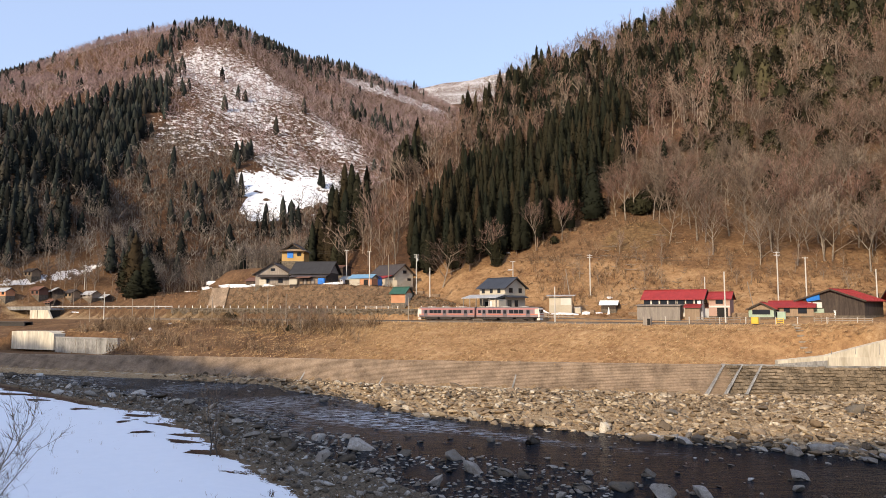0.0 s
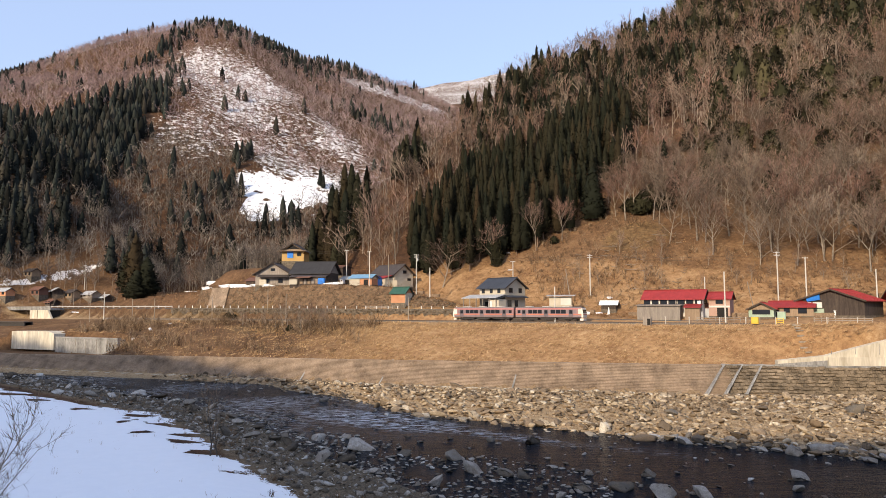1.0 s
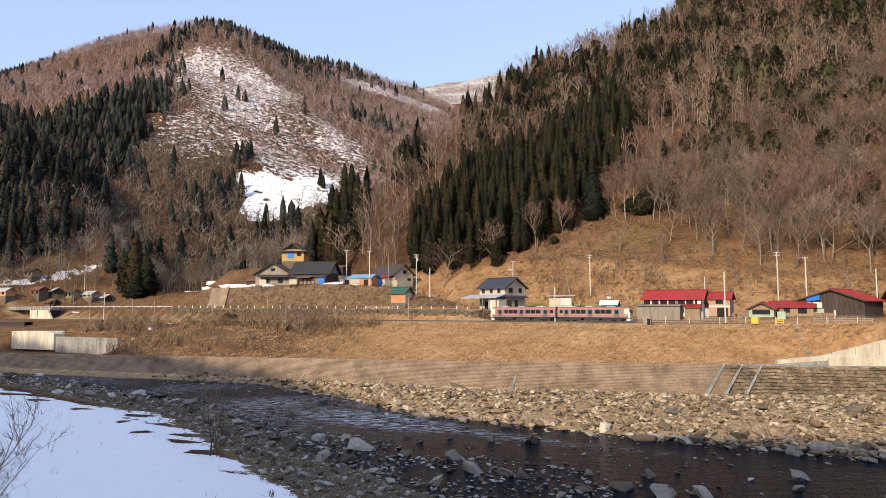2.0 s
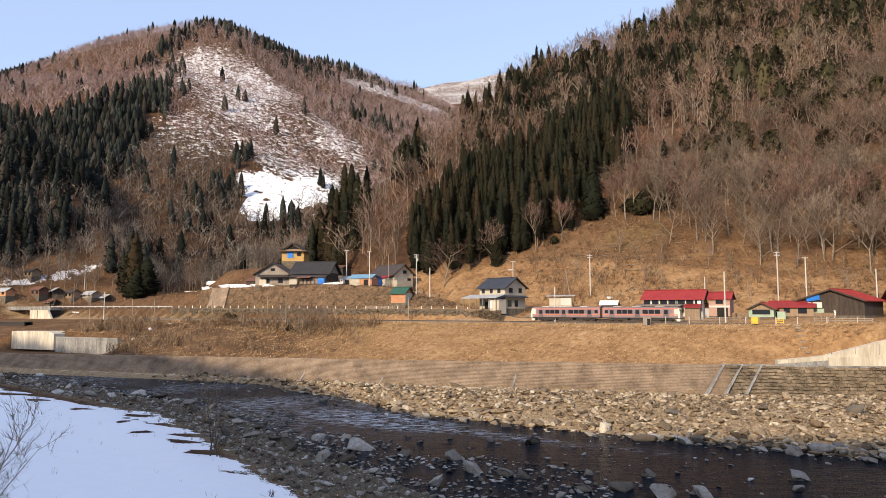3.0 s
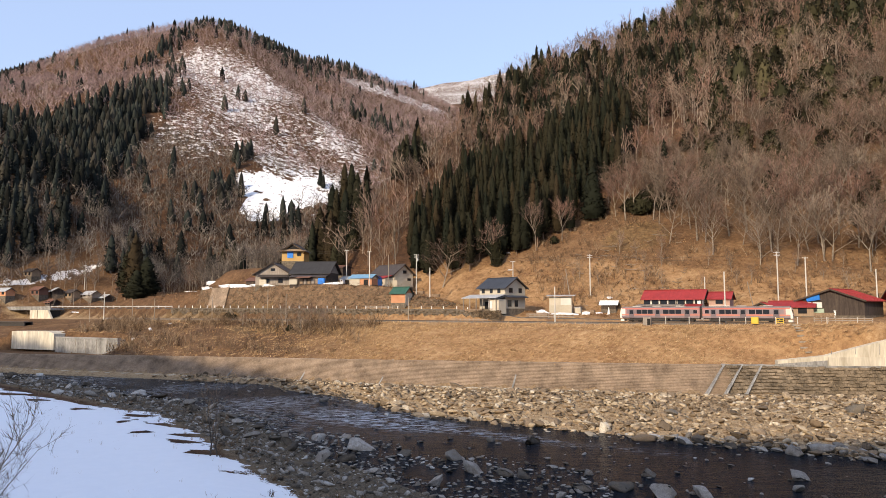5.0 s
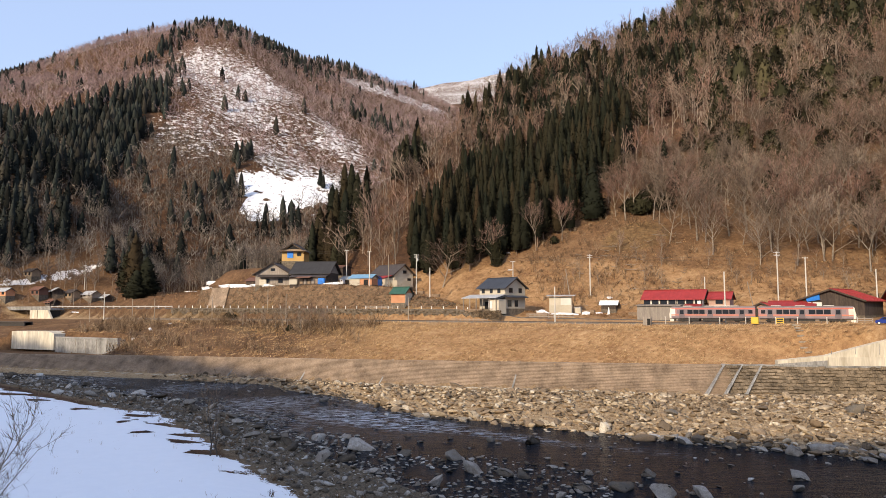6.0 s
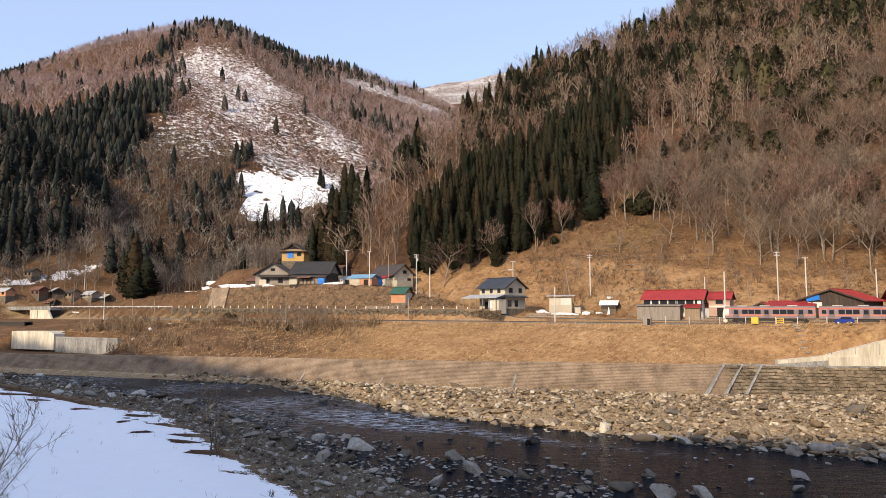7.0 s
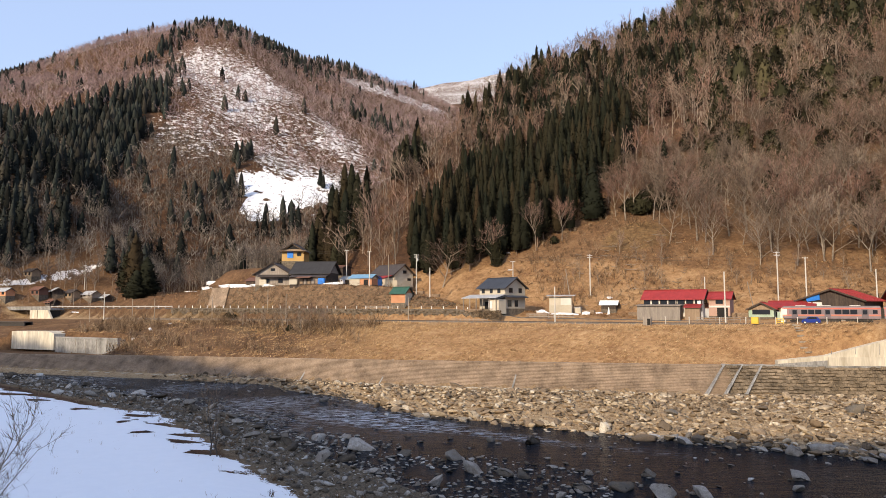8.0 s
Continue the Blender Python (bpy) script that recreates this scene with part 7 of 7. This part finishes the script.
# ---------------------------------------------------------------- stonework, last
def build_stonework():
    # squared stones of the river wall
    face = mottled("squared_wall_stone", (0.06, 0.045, 0.028), (0.27, 0.205, 0.135), 0.5, 0.95, relief=0.9, fine=9, by_object=0.45)
    wall = bpy.data.objects["wall_river"]
    rng = np.random.default_rng(31)
    shapes = []
    for k in range(5):
        bm = boxes(((-0.53, -0.12, -0.27), (0.53, 0.14, 0.27)), bevel=0.05)
        for v in bm.verts:
            v.co += Vector(rng.normal(0, 0.03, 3))
        me = bpy.data.meshes.new("stone_block")
        bm.to_mesh(me)
        bm.free()
        me.materials.append(face)
        shapes.append(me)
    for row in range(9):
        for col in range(33):
            x = 56.4 + col * 1.13 + (0.56 if row % 2 else 0.0)
            o = new("stone_block", shapes[rng.integers(5)])
            o.parent = wall
            o.location = (x + rng.normal(0, 0.12), float(wall_foot(x)) - 0.28 + batter(x) * row / 9 + rng.normal(0, 0.05), 0.85 + 5.6 * row / 9 + rng.normal(0, 0.05))
            o.scale = (rng.uniform(0.75, 1.35), rng.uniform(0.8, 1.3), rng.uniform(0.85, 1.35))
            o.rotation_euler = (-math.atan(batter(x) / 5.6), rng.normal(0, 0.06), rng.normal(-0.03, 0.05))
    # field stones in the bank and under the road
    spots = []
    for k in range(2600):
        x = rng.uniform(-96, 4)
        t = rng.random()
        zr, zq = float(road_level(x)), float(terrace(x))
        spots.append((x, float(track_y(x)) + 14.1 + 5.6 * t, zr + 0.1 + (zq - zr) * t, rng.uniform(0.18, 0.5), rng.uniform(0.2, 0.42), rng.random() * 6.28, rng.integers(6)))
    joined("bank_stones", [[a] for a in ROCKS_SMALL], spots, (FIELD_ROCK,), "weathered field stones set in the terrace bank", "stones")
    spots = []
    for k in range(2200):
        x = rng.uniform(-103, 11)
        t = rng.random()
        spots.append((x, float(track_y(x)) + 4.95 + 0.75 * t, 13.6 + (float(road_level(x)) - 13.7) * t, rng.uniform(0.2, 0.45), rng.uniform(0.22, 0.45), rng.random() * 6.28, rng.integers(6)))
    joined("road_wall_stones", [[a] for a in ROCKS_SMALL], spots, (FIELD_ROCK,), "rough stones of the wall under the road", "stones")


    spots = []
    for k in range(520):
        u, t = rng.uniform(-9, 8), rng.random()
        q = at_ground(17.4, 207.5, TURN - 14, lift=0.9) @ Vector((u, -9.7 - 0.25 * rng.random(), -2.5 + 2.3 * t))
        spots.append((q.x, q.y, q.z, rng.uniform(0.2, 0.42), rng.uniform(0.2, 0.4), rng.random() * 6.28, rng.integers(6)))
    joined("garden_wall_stones", [[a] for a in ROCKS_SMALL], spots, (FIELD_ROCK,), "rubble stones of the garden wall before the porch house", "stones")


FIELD_ROCK = rock_material("field_stone_rock", [(0.0, (0.05, 0.035, 0.022)), (0.5, (0.14, 0.098, 0.06)), (1.0, (0.27, 0.2, 0.13))])
build_stonework()


# ---------------------------------------------------------------- what moves
def motions():
    rear, front = [], []
    for k in range(0, 17):
        t = k * 0.5
        s = START + SPEED * t
        rear.append((t, on_track(s + REAR_LENGTH / 2, 0, RAIL_TOP)))
        front.append((t, on_track(s + REAR_LENGTH + 0.6 + FRONT_LENGTH / 2, 0, RAIL_TOP)))
    walk(REAR_CAR, rear)
    walk(FRONT_CAR, front)
    walk(BLUE_CAR, [(t, on_track(x + 1.2, -5.2, 14.22) @ pose(0, 0, 0, 0, 0, 180)) for t, x in ((0.0, 150.0), (2.0, 138.0), (4.0, 126.0), (5.8, 115.0), (6.5, 110.0), (7.0, 106.5), (7.5, 103.4), (8.0, 100.4))])


motions()
